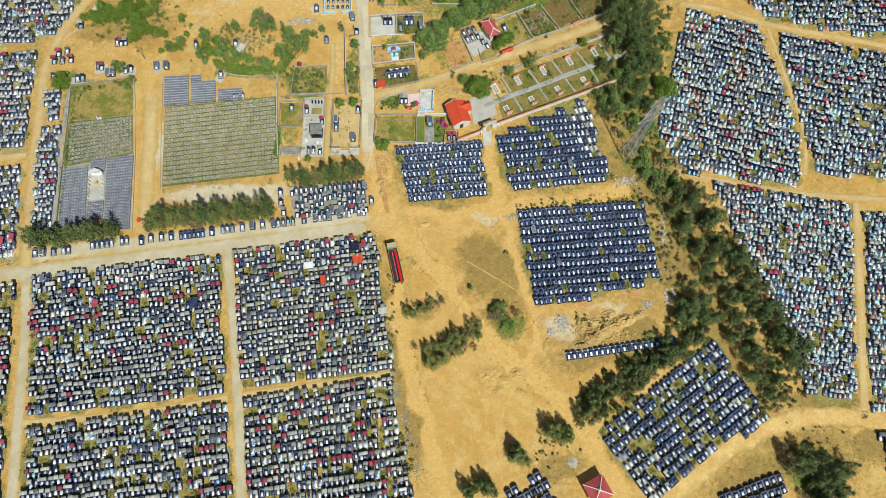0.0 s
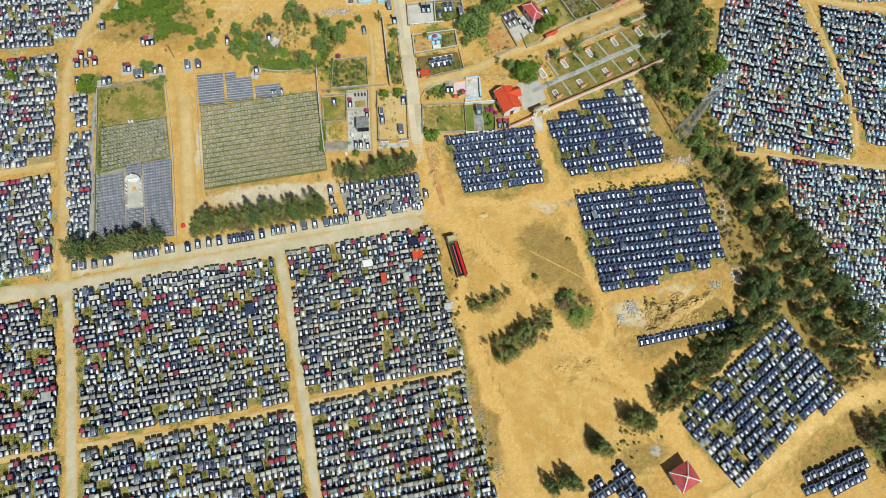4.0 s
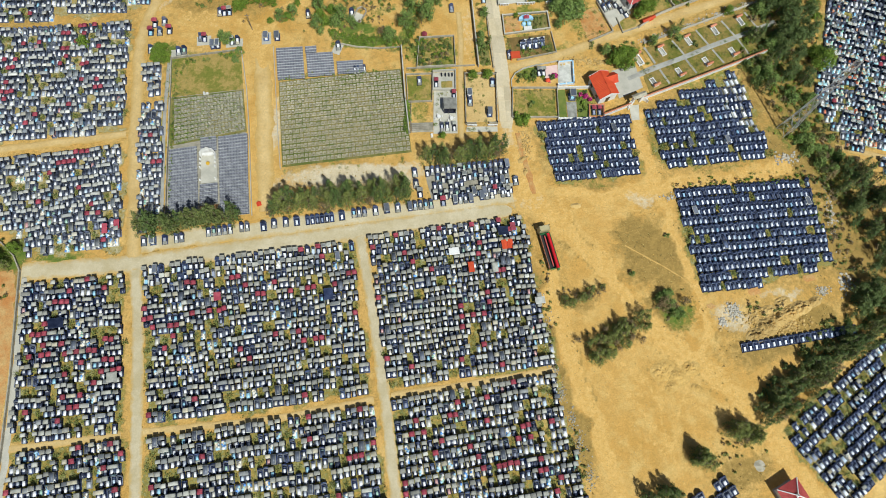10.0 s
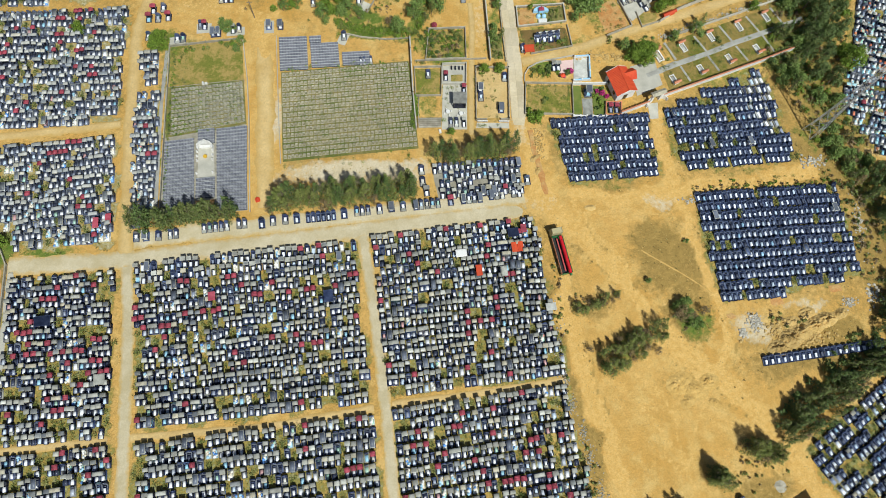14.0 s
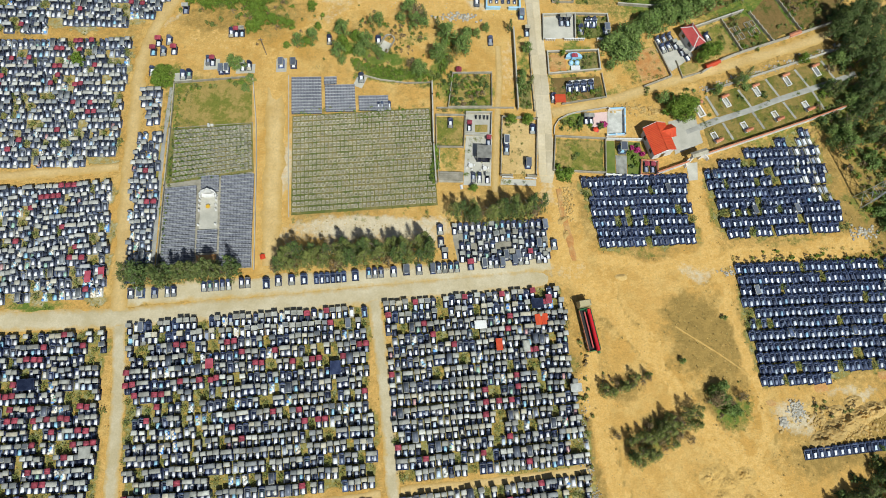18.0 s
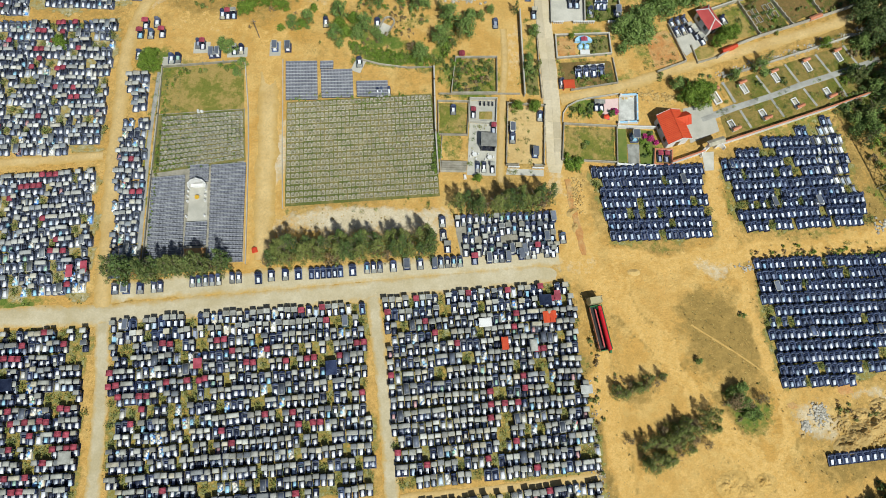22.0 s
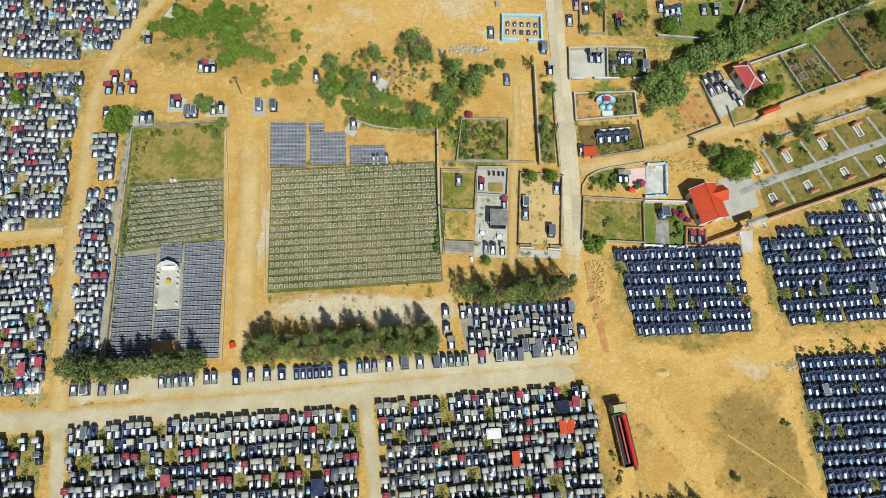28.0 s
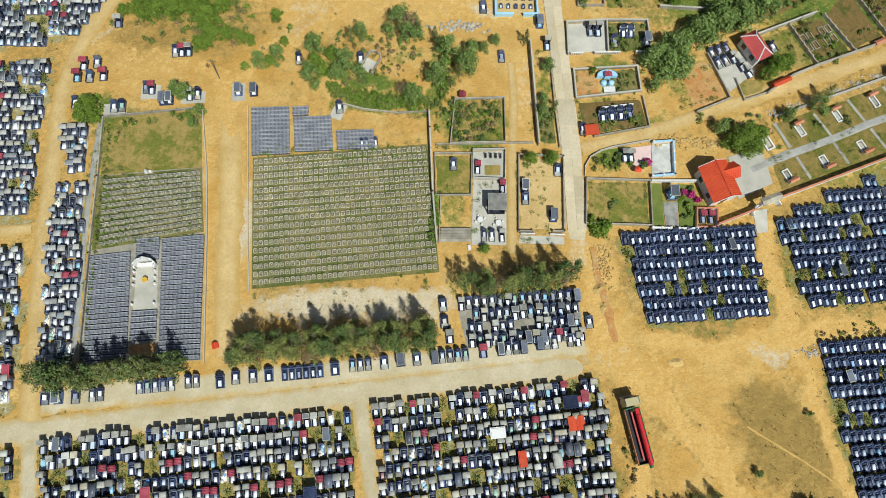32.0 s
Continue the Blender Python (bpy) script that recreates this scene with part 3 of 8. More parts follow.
for x, y, rx, ry, turn, k in ((15, 47, 8, 9, 0, 0.9), (20, 42, 4, 9, 10, 0.8), (12, 52, 5, 4, 0, 0.8), (18, 33, 5, 4.5, 0, 1.0), (17, 18, 6, 4, 0, 0.45), (6, 27, 7, 4, 30, 0.8), (-2, 36, 5, 3, 20, 0.7), (40, 30, 14, 5, 10, 0.6), (53, 31.0, 6.5, 2.2, 12, 1.0), (47, 63, 18, 3, 5, 0.8), (2, 62, 9, 3, 0, 0.7), (64, 48, 6, 16, 15, 0.9), (54, 74, 8, 10, 10, 0.9), (-4, 8, 3, 14, 12, 0.8), (-10, 30, 1.8, 24, 10, 0.85), (-57, 114, 12, 5, -5, 0.55), (17.2, 74, 3.2, 11, 0, 0.85), (4, 73, 16, 11, 4, 0.85), (34, 80, 20, 15, 20, 0.85), (41, 52, 22, 16, 8, 0.75), (52, 108, 14, 16, 27, 0.9), (-88, 118, 18, 9, 10, 0.7), (-132, 46, 6, 4, 0, 0.9), (-130, 25, 3, 40, 0, 0.9), (30, -4, 9, 4, 30, 0.8), (70, 1, 12, 3, 35, 0.7), (95, 0, 16, 9, 0, 0.8), (100, 13, 14, 3, 0, 0.9), (118, 3, 16, 5, 0, 0.9), (74, 5, 16, 1.6, 36, 0.9), (84, 14, 6, 5, 0, 1.0), (78, -6, 14, 6, 20, 0.9), (66, 8, 9, 8, 30, 0.6), (72, 38, 9, 26, 28, 0.95), (66, 58, 7, 22, 20, 0.9), (46, 26, 18, 5, 12, 0.8), (60, 78, 9, 26, 10, 0.95), (25, 62, 5, 2, 0, 0.8)):
    spot(dry, x, y, rx, ry, turn, k)
for x, y, rx, ry, turn, k in ((18, 33, 3, 3, 0, 0.8), (-55, 108, 9, 1.6, -14, 1.0), (-62, 110, 3.5, 2.5, 30, 0.7), (-47, 113, 3, 2, 0, 0.5), (-86, 124, 13, 6, 10, 0.45), (32, 121, 14, 5, 27, 0.9), (24, 117, 7, 4, 27, 0.7), (-10, 103, 5, 3, 6, 0.55), (-9, 92.8, 5, 2.4, 10, 0.85), (2, 86, 6, 4, 0, 0.6), (15.6, 74, 0.9, 8, 0, 0.5), (19.6, 74, 0.9, 8, 0, 0.5), (3, 63.6, 9, 0.9, 5, 0.45), (36, 67.4, 14, 0.8, 6, 0.45), (64, 66, 4, 10, 25, 0.6), (-40.5, 107, 2.2, 7, 0, 0.8), (-21.4, 104, 1.6, 9, 3, 0.7), (-9, 112.9, 6, 0.9, 4, 0.7), (-2, 100.5, 5, 1.4, 15, 0.6), (6, 109, 5, 5, 20, 0.55), (-34, 91.5, 5, 2, 0, 0.6), (-22.5, 86, 2, 7, 0, 0.55), (-38, 84, 2, 7, 0, 0.6), (95, -4, 8, 6, 0, 0.7), (72, 6, 14, 0.8, 36, 0.5), (101, 12.6, 8, 1.0, 0, 0.55), (84, -1, 10, 1.2, 20, 0.5), (6, 121, 6, 3, 0, 0.6), (-98, 96, 3, 6, 0, 0.8), (64, 72, 8, 22, 20, 0.35), (35, 95, 12, 6, 26, 0.55), (-120, 46.5, 7, 1.4, 4, 0.9), (-131, 47, 3, 4, 0, 0.9), (-99.5, 71, 0.8, 18, 4, 0.7), (10, 128, 14, 7, 30, 0.85), (30, 130, 14, 6, 30, 0.85), (5, 26, 4, 3, 20, 0.6), (52, 76, 2, 6, 20, 0.55), (57, 84, 6, 14, 5, 0.42), (60, 104, 7, 18, 5, 0.45), (40, 128, 14, 8, 28, 0.9), (-34, 99.5, 6, 5, 0, 0.9), (-51, 103.6, 9, 1.8, -8, 1.0), (-103.5, 101, 4, 4, 0, 0.9), (19.5, 33, 4, 4, 0, 0.8), (50, 98, 6, 6, 30, 0.8), (-88, 122, 10, 4, 0, 0.5), (-81, 120, 4, 6, 0, 0.45)):
    spot(green, x, y, rx, ry, turn, k)
for x, y, rx, ry, turn, k in ((-54, 65.4, 18, 3.0, 6, 0.95), (-64, 66, 6, 2.0, 0, 0.8), (34, 31, 5, 3, 0, 0.7), (46, 36.6, 6, 1.4, 12, 0.6), (15, 60, 4, 2, 0, 0.6), (-74, 78, 1.2, 9, 3, 0.7), (-32, 123, 5, 1.4, 0, 0.75), (-40, 130, 8, 3, 0, 0.6), (-60, 127, 5, 2, 0, 0.55), (-126, 43.5, 4, 1.5, 10, 0.7), (-104, 118, 5, 1.6, 50, 0.5), (-92, 111, 11, 4, 0, 0.22), (-45, 128, 24, 7, 0, 0.26), (-66, 121, 8, 3, 30, 0.42), (-25.5, 106, 2, 9, 3, 0.42)):
    spot(pale, x, y, rx, ry, turn, k)
for points, width in (([(-13, 74), (-12, 62), (-4, 52), (6, 40), (12, 30), (22, 22), (33, 12), (46, -8)], 4.5), ([(-5, 62), (6, 60), (18, 63), (36, 64), (52, 68)], 3.0), ([(18, 63), (22, 52), (25, 40), (27, 28), (24, 22)], 2.2), ([(-8, 40), (-6, 24), (0, 8), (4, -8)], 3.0), ([(17, 82), (17.5, 72), (17, 62)], 2.6)):
    trail(worn, points, width, 1.0)
    trail(dry, points, width, 0.85, True)
    trail(green, points, width, 0.85, True)
spot(worn, -40, 126, 26, 8, 0, 0.75)
spot(worn, -25.6, 106, 2.4, 11, 3, 0.7)
spot(worn, -92, 111, 11, 4, 0, 0.6)
for points in ([(-2, 54), (7.5, 41.4), (13.8, 31.8), (23.5, 23.6), (33, 14.6)], [(-6.4, 50), (4.2, 39), (10.4, 28.6), (20.2, 20.4), (30, 11)], [(24.9, 43.4), (26.4, 34.5), (28.7, 26.6)], [(-9.2, 44), (-7.4, 34), (-5.0, 26), (-1.0, 15), (1.5, 4)], [(14, 58), (24, 60.5), (40, 66)]):
    trail(dry, points, 0.55, 0.85)
trail(pale, [(-26, 56.2), (-16, 57.8), (-10, 59.5)], 4.5, 0.36)
trail(pale, [(-16.6, 79), (-15.6, 74)], 3.5, 0.55)
for points, width in (([(-10, 60), (-2, 50), (6, 38), (9, 24), (14, 8), (18, -8)], 1.0), ([(-6, 60), (4, 48), (12, 33), (26, 18), (40, 2)], 0.9), ([(-9, 58), (2, 56), (16, 58), (22, 62)], 0.9), ([(-7, 44), (-6, 30), (-3, 14), (3, -2), (6, -10)], 1.1), ([(20, 58), (24, 44), (26, 30), (22, 16), (14, 0)], 0.9), ([(6, 20), (16, 12), (30, 10)], 1.0), ([(0, 22), (8, 14), (14, 2)], 0.9), ([(-79, 104), (-77, 109), (-70, 114.5), (-62, 120), (-52, 127), (-40, 135)], 2.4), ([(-79, 102), (-82, 109), (-92, 112), (-104, 116)], 3.0), ([(-70, 122), (-55, 126), (-38, 124), (-22, 120)], 3.0), ([(-60, 130), (-40, 130), (-24, 128)], 5.0), ([(-74, 60), (-76, 82), (-78, 104)], 3.0), ([(-12, 60), (-14, 70), (-15.5, 78)], 3.4)):
    trail(worn, points, width * 1.3, 0.62)
GZ = H(GX, GY) - 0.04 + (lattice(GX, GY, 2.2, 21) - 0.5) * 0.10
me = bpy.data.meshes.new("ground")
nx, ny = len(xs), len(ys)
me.vertices.add(nx * ny)
me.vertices.foreach_set("co", np.stack([GX, GY, GZ], -1).ravel())
ii = (np.arange(ny - 1)[:, None] * nx + np.arange(nx - 1)[None]).ravel()
quads = np.stack([ii, ii + 1, ii + nx + 1, ii + nx], -1)
me.loops.add(quads.size)
me.loops.foreach_set("vertex_index", quads.ravel().astype(np.int32))
me.polygons.add(len(quads))
me.polygons.foreach_set("loop_start", np.arange(0, quads.size, 4).astype(np.int32))
me.polygons.foreach_set("loop_total", np.full(len(quads), 4, np.int32))
me.update(calc_edges=True)
me.polygons.foreach_set("use_smooth", [True] * len(quads))
layer = me.attributes.new("cover", "FLOAT_COLOR", "POINT")
layer.data.foreach_set("color", np.stack([dry, green, pale, worn], -1).ravel().astype(np.float32))
me.materials.append(ground_material())
tagged(new("ground", me), "sandy orange bare earth with patches of dry and green grass", "ground", kind="structure")

# roads and paths
ribbon("road", [(-128, 43.2), (-118, 44.0), (-102.5, 45.0), (-82.5, 47.7), (-66, 49.9), (-51.3, 52.1), (-30, 55.2), (-14, 57.6)], 4.5, ROAD_MAT, "pale dusty concrete road beside the grave fields", fade=9)
ribbon("road", [(-95.6, -16), (-96.6, -5), (-100.1, 28.2), (-102.6, 43.4)], 2.8, ROAD_MAT, "pale dusty straight path between grave fields", 0.034, 0.2)
ribbon("road", [(-103.4, 46.5), (-105.2, 62), (-107.1, 77.6), (-108.3, 92), (-109.2, 104), (-107.6, 115), (-103, 125), (-96, 135)], 3.4, TRACK_MAT, "sandy lane between grave fields", 0.032, 0.35)
ribbon("road", [(-51.9, 50.6), (-47.4, 24.6), (-43.5, -6.5), (-42.6, -16)], 2.7, ROAD_MAT, "narrow pale concrete path between grave fields", 0.034, 0.2)
ribbon("road", [(-124, 4.6), (-101, 7.2)], 1.8, TRACK_MAT, "narrow sandy path between grave fields", 0.026, 0.3)
ribbon("road", [(-96.5, 7.7), (-70.0, 9.9), (-48.3, 13.6)], 1.9, TRACK_MAT, "narrow sandy path between grave fields", 0.026, 0.3)
ribbon("road", [(-44.6, 14.3), (-26, 16.8), (-8.5, 19.5)], 1.8, TRACK_MAT, "narrow sandy path between grave fields", 0.026, 0.3)
ribbon("road", [(-109.5, 78.6), (-126, 76.1), (-150, 72.4)], 2.2, TRACK_MAT, "sandy path between grave fields", 0.026, 0.4)
ribbon("road", [(-21.5, 146), (-20.5, 134), (-19.7, 124.2), (-18.4, 110), (-17.2, 95.0), (-16.8, 86), (-16.5, 77.0)], 3.5, CONCRETE_ROAD, "pale concrete road running past walled family plots", 0.05, 0.06, fade=6)
slabs = glide([(-20.5, 134), (-19.7, 124.2), (-18.4, 110), (-17.2, 95.0), (-16.8, 86), (-16.6, 80.0)], 4.6)
main_road = bpy.data.objects[[o.name for o in bpy.data.objects if o.name.startswith("road")][-1]]
for (ax, ay), (bx, by) in zip(slabs, slabs[1:]):   # cast slabs with open joints
    n, ang = math.hypot(bx - ax, by - ay), math.degrees(math.atan2(by - ay, bx - ax))
    for side in (-1, 1):
        m = Matrix.Translation((ax, ay, float(H((ax + bx) / 2, (ay + by) / 2)))) @ pose(0, 0, 0, 0, 0, ang)
        s = Shape().box(0.05, n - 0.05, min(side * 0.04, side * 1.62), max(side * 0.04, side * 1.62), -0.2, 0.10 + rng.uniform(-0.006, 0.006), 0, m, 0.01)
        part("slab", s, CONCRETE_ROAD, main_road)
ribbon("road", [(-15.3, 95.2), (-4.1, 98.4), (9.2, 103.6), (28.6, 110.9), (46.2, 117.8), (64, 126)], 2.8, TRACK_MAT, "sandy lane beside stone retaining walls", 0.03, 0.35)
ribbon("road", [(72.8, 126.5), (84, 125), (95.3, 121.2), (114, 117.5), (138, 112.8)], 2.0, TRACK_MAT, "sandy path between crowded grave fields", 0.03, 0.3)
ribbon("road", [(97.9, 119.3), (101.6, 102.1), (104.6, 86.6), (103.1, 74.0)], 1.4, TRACK_MAT, "narrow winding path between grave fields", 0.03, 0.3)
ribbon("road", [(66, 74.2), (85.8, 70.4), (103.1, 68.5), (128, 67)], 1.9, TRACK_MAT, "sandy lane between crowded grave fields", 0.03, 0.4)
ribbon("road", [(116.4, 66.1), (113.2, 36.6), (110.2, 9.0)], 2.4, TRACK_MAT, "sandy lane between crowded grave fields", 0.03, 0.3)
ribbon("road", [(46, -14), (55, -10.6), (64, -5.4), (75.3, 2.7), (90.7, 8.5), (104, 9.6), (120, 8.0), (135, 6)], 5.6, ORANGE_TRACK, "wide sandy track curving past grave fields", 0.03, 0.8)
ribbon("road", [(-73.8, 57.2), (-75.2, 70), (-75.8, 80.8), (-77.2, 95), (-79.0, 104)], 4.4, TRACK_MAT, "wide sandy lane between walled plots", 0.025, 0.6, fade=14)


ribbon("footpath", [(9.8, 48.2), (11.8, 46.9), (18.6, 42.9), (25.2, 38.4), (27.4, 36.4)], 0.34, CHURNED, "narrow trodden footpath over dry grass", 0.03, 0.08, category="path", fade=6)
ribbon("rut", [(-14.2, 77), (-13.2, 72), (-12.0, 66.5), (-10.8, 60.6)], 1.3, RED_EARTH, "rust brown wheel rut in sandy earth", 0.06, 0.35, fade=4)


# ---- graves ----
def canopy_tomb(v=0):
    """A grave under a flat stone canopy, its foot to the south: rows of part name, shape, material slot."""
    h = (1.45, 1.7, 1.3)[v]
    w, y0 = (0.68, 0.66, 0.64)[v], (0.04, 0.08, 0.20)[v]
    p = [("plinth", Shape().box(-0.70, 0.70, -1.08, 1.08, -0.3, 0.16, taper=0.03), 4),
         ("lid", Shape().box(-0.33, 0.33, -1.04, 0.04, 0.16, 0.50, taper=0.02), 2),
         ("headstone", Shape().prism([(-0.42, 0.16), (0.42, 0.16), (0.42, h * 0.8), (0.30, h * 0.92), (-0.30, h * 0.92), (-0.42, h * 0.8)], 0.72, 0.9), 4),
         ("kerb", Shape().box(-0.5, 0.5, -1.10, -1.05, 0.10, 0.30), 0),
         ("canopy", Shape().box(-w, w, y0, 1.02, h, h + 0.10).box(-w + 0.07, w - 0.07, y0 + 0.07, 0.95, h + 0.10, h + 0.15, taper=0.03), 1)]
    for x in (-0.62, 0.50):
        p.append(("side_kerb", Shape().box(x, x + 0.12, -0.98, 0.1, 0.16, 0.52, taper=0.02), 0))
    for x in (-0.56, 0.46):
        p.append(("wall", Shape().box(x, x + 0.10, 0.26, 0.94, 0.16, h), 0))
    return p


def decked_tomb(v=0):
    """A grave heaped with sheets of coloured paper and wreaths."""
    r = random.Random(31 + v)
    p = [("plinth", Shape().box(-0.70, 0.70, -1.08, 1.08, -0.3, 0.18, taper=0.03), 1),
         ("headstone", Shape().prism([(-0.50, 0.18), (0.50, 0.18), (0.50, 0.85), (0.25, 1.1), (-0.25, 1.1), (-0.50, 0.85)], 0.76, 0.96), 0),
         ("heap", Shape().box(-0.52, 0.52, -0.95, 0.62, 0.18, 0.46, taper=0.16), 3)]
    for i in range(4):
        x, y = r.uniform(-0.32, 0.32), -0.75 + 0.42 * i + r.uniform(-0.1, 0.1)
        m = pose(x, y, 0.50 + r.uniform(0, 0.12), r.uniform(-16, 16), r.uniform(-16, 16), r.uniform(-35, 35))
        p.append(("paper", Shape().prism([(-0.38, -0.10), (-0.2, -0.30), (0.22, -0.26), (0.40, 0.02), (0.18, 0.30), (-0.24, 0.26)], -0.03, 0.05, "z", 0, m), 3))
    return p


def slab_tomb(v=0):
    """A grave with an upright stone at its head and a grey slab before it."""
    h = (1.35, 1.15)[v]
    p = [("plinth", Shape().box(-0.70, 0.70, -1.08, 1.08, -0.3, 0.16, taper=0.03), 4),
         ("slab", Shape().box(-0.52, 0.52, -1.02, -0.28, 0.16, 0.26, taper=0.03), 1),
         ("lid", Shape().box(-0.32, 0.32, -0.30, 0.50, 0.26, 0.56, taper=0.03), 2),
         ("altar", Shape().box(-0.50, 0.50, 0.52, 0.72, 0.16, 0.62, taper=0.02), 0),
         ("headstone", Shape().prism([(-0.60, 0.16), (0.60, 0.16), (0.60, h * 0.62), (0.44, h * 0.68), (0.40, h * 0.94), (0.22, h), (-0.22, h), (-0.40, h * 0.94), (-0.44, h * 0.68), (-0.60, h * 0.62)], 0.78, 0.98), 0)]
    for x in (-0.66, 0.56):
        p.append(("kerb", Shape().box(x, x + 0.10, -1.0, 0.76, 0.16, 0.42), 0))
    return p


def roofed_tomb(v=0):
    """A grave with a small pitched roof of maroon tiles."""
    s = Shape().prism([(-0.66, 1.36), (0.66, 1.36), (0.66, 1.42), (0.0, 1.62), (-0.66, 1.42)], -0.02, 1.02)
    for k in range(5):
        y = 0.08 + 0.21 * k
        s.prism([(-0.67, 1.42), (-0.67, 1.45), (0.0, 1.65), (0.67, 1.45), (0.67, 1.42), (0.0, 1.62)], y - 0.05, y + 0.05)
    return [q for q in canopy_tomb(0) if q[0] != "canopy"] + [("roof", s, 3)]


def long_tomb(v=0):
    """A grave under one long dark stone roof with a pale rim."""
    p = [("plinth", Shape().box(-0.74, 0.74, -1.1, 1.1, -0.3, 0.2, taper=0.03), 0),
         ("lid", Shape().box(-0.36, 0.36, -0.8, 0.6, 0.2, 0.5, taper=0.04), 2),
         ("rim", Shape().box(-0.64, 0.64, -1.02, 1.0, 1.5, 1.58), 1),
         ("canopy", Shape().box(-0.52, 0.52, -0.90, 0.88, 1.58, 1.63), 5)]
    for x in (-0.6, 0.46):
        for y in (-0.95, 0.8):
            p.append(("pillar", Shape().box(x, x + 0.14, y, y + 0.14, 0.2, 1.5), 0))
    return p


def arm_tomb(v=0):
    """A dark granite grave with a shouldered stone, curved arms and a pale lid."""
    h = (1.25, 1.4, 1.1)[v]
    p = [("plinth", Shape().box(-0.73, 0.73, -1.12, 1.10, -0.3, 0.14, taper=0.02), 4),
         ("headstone", Shape().prism([(-0.62, 0.14), (0.62, 0.14), (0.62, h * 0.60), (0.50, h * 0.76), (0.30, h * 0.80), (0.20, h), (-0.20, h), (-0.30, h * 0.80), (-0.50, h * 0.76), (-0.62, h * 0.60)], 0.86, 1.08), 0),
         ("wing_stone", Shape().prism([(-0.70, 0.14), (0.70, 0.14), (0.70, h * 0.42), (0.52, h * 0.5), (-0.52, h * 0.5), (-0.70, h * 0.42)], 0.66, 0.82), 5),
         ("lid", Shape().add([(-0.28, -0.84, 0.14), (0.28, -0.84, 0.14), (0.28, 0.10, 0.14), (-0.28, 0.10, 0.14), (-0.25, -0.80, 0.40), (0.25, -0.80, 0.40), (0.25, 0.06, 0.62), (-0.25, 0.06, 0.62)], [(3, 2, 1, 0), (4, 5, 6, 7), (0, 1, 5, 4), (1, 2, 6, 5), (2, 3, 7, 6), (3, 0, 4, 7)]), 2),
         ("tray", Shape().box(-0.54, 0.54, -1.04, 0.64, 0.14, 0.20), 0),
         ("altar", Shape().box(-0.40, 0.40, 0.28, 0.54, 0.20, 0.46, taper=0.04), 0)]
    for k in (-1, 1):
        p.append(("arm", Shape().prism([(0.84, 0.14), (0.84, h * 0.66), (0.58, h * 0.56), (0.42, h * 0.34), (0.1, 0.32), (-0.6, 0.27), (-0.96, 0.18), (-0.96, 0.14)], min(k * 0.58, k * 0.71), max(k * 0.58, k * 0.71), "x"), 5))
    return p


def pale_tomb(v=0):
    """A low grave of plain concrete with a white lid and a small stone."""
    return [("plinth", Shape().box(-0.66, 0.66, -1.05, 1.05, -0.3, 0.20, taper=0.03), 1),
            ("lid", Shape().box(-0.40, 0.40, -0.80, 0.45, 0.20, 0.46, taper=0.05), 2),
            ("headstone", Shape().prism([(-0.40, 0.2), (0.40, 0.2), (0.40, 0.8), (0.0, 1.02), (-0.40, 0.8)], 0.62, 0.82), 0)]


def double_tomb(v=0):
    """A wide grave for two under one grey canopy."""
    p = [("plinth", Shape().box(-1.46, 1.46, -1.1, 1.1, -0.3, 0.22, taper=0.03), 0),
         ("canopy", Shape().box(-1.25, 1.25, 0.15, 1.0, 1.55, 1.66).box(-1.15, 1.15, 0.22, 0.93, 1.66, 1.72, taper=0.05), 1),
         ("headstone", Shape().prism([(-1.05, 0.22), (1.05, 0.22), (1.05, 1.3), (0.3, 1.5), (-0.3, 1.5), (-1.05, 1.3)], 0.72, 0.9), 4),
         ("kerb", Shape().box(-1.3, 1.3, -1.06, -0.94, 0.22, 0.42), 0)]
    for x in (-0.7, 0.7):
        p.append(("lid", Shape().box(x - 0.33, x + 0.33, -0.82, 0.1, 0.22, 0.5, taper=0.03), 2))
    for x in (-1.3, -0.08, 1.14):
        p.append(("side_kerb", Shape().box(x, x + 0.16, -0.94, 0.12, 0.22, 0.56, taper=0.02), 0))
    for x in (-1.2, 1.08):
        p.append(("wall", Shape().box(x, x + 0.12, 0.2, 0.92, 0.22, 1.55), 0))
    return p


def merged(parts):
    s = Shape()
    for _, shape, slot in parts:
        s.add(shape.v, shape.f, slot)
    return s


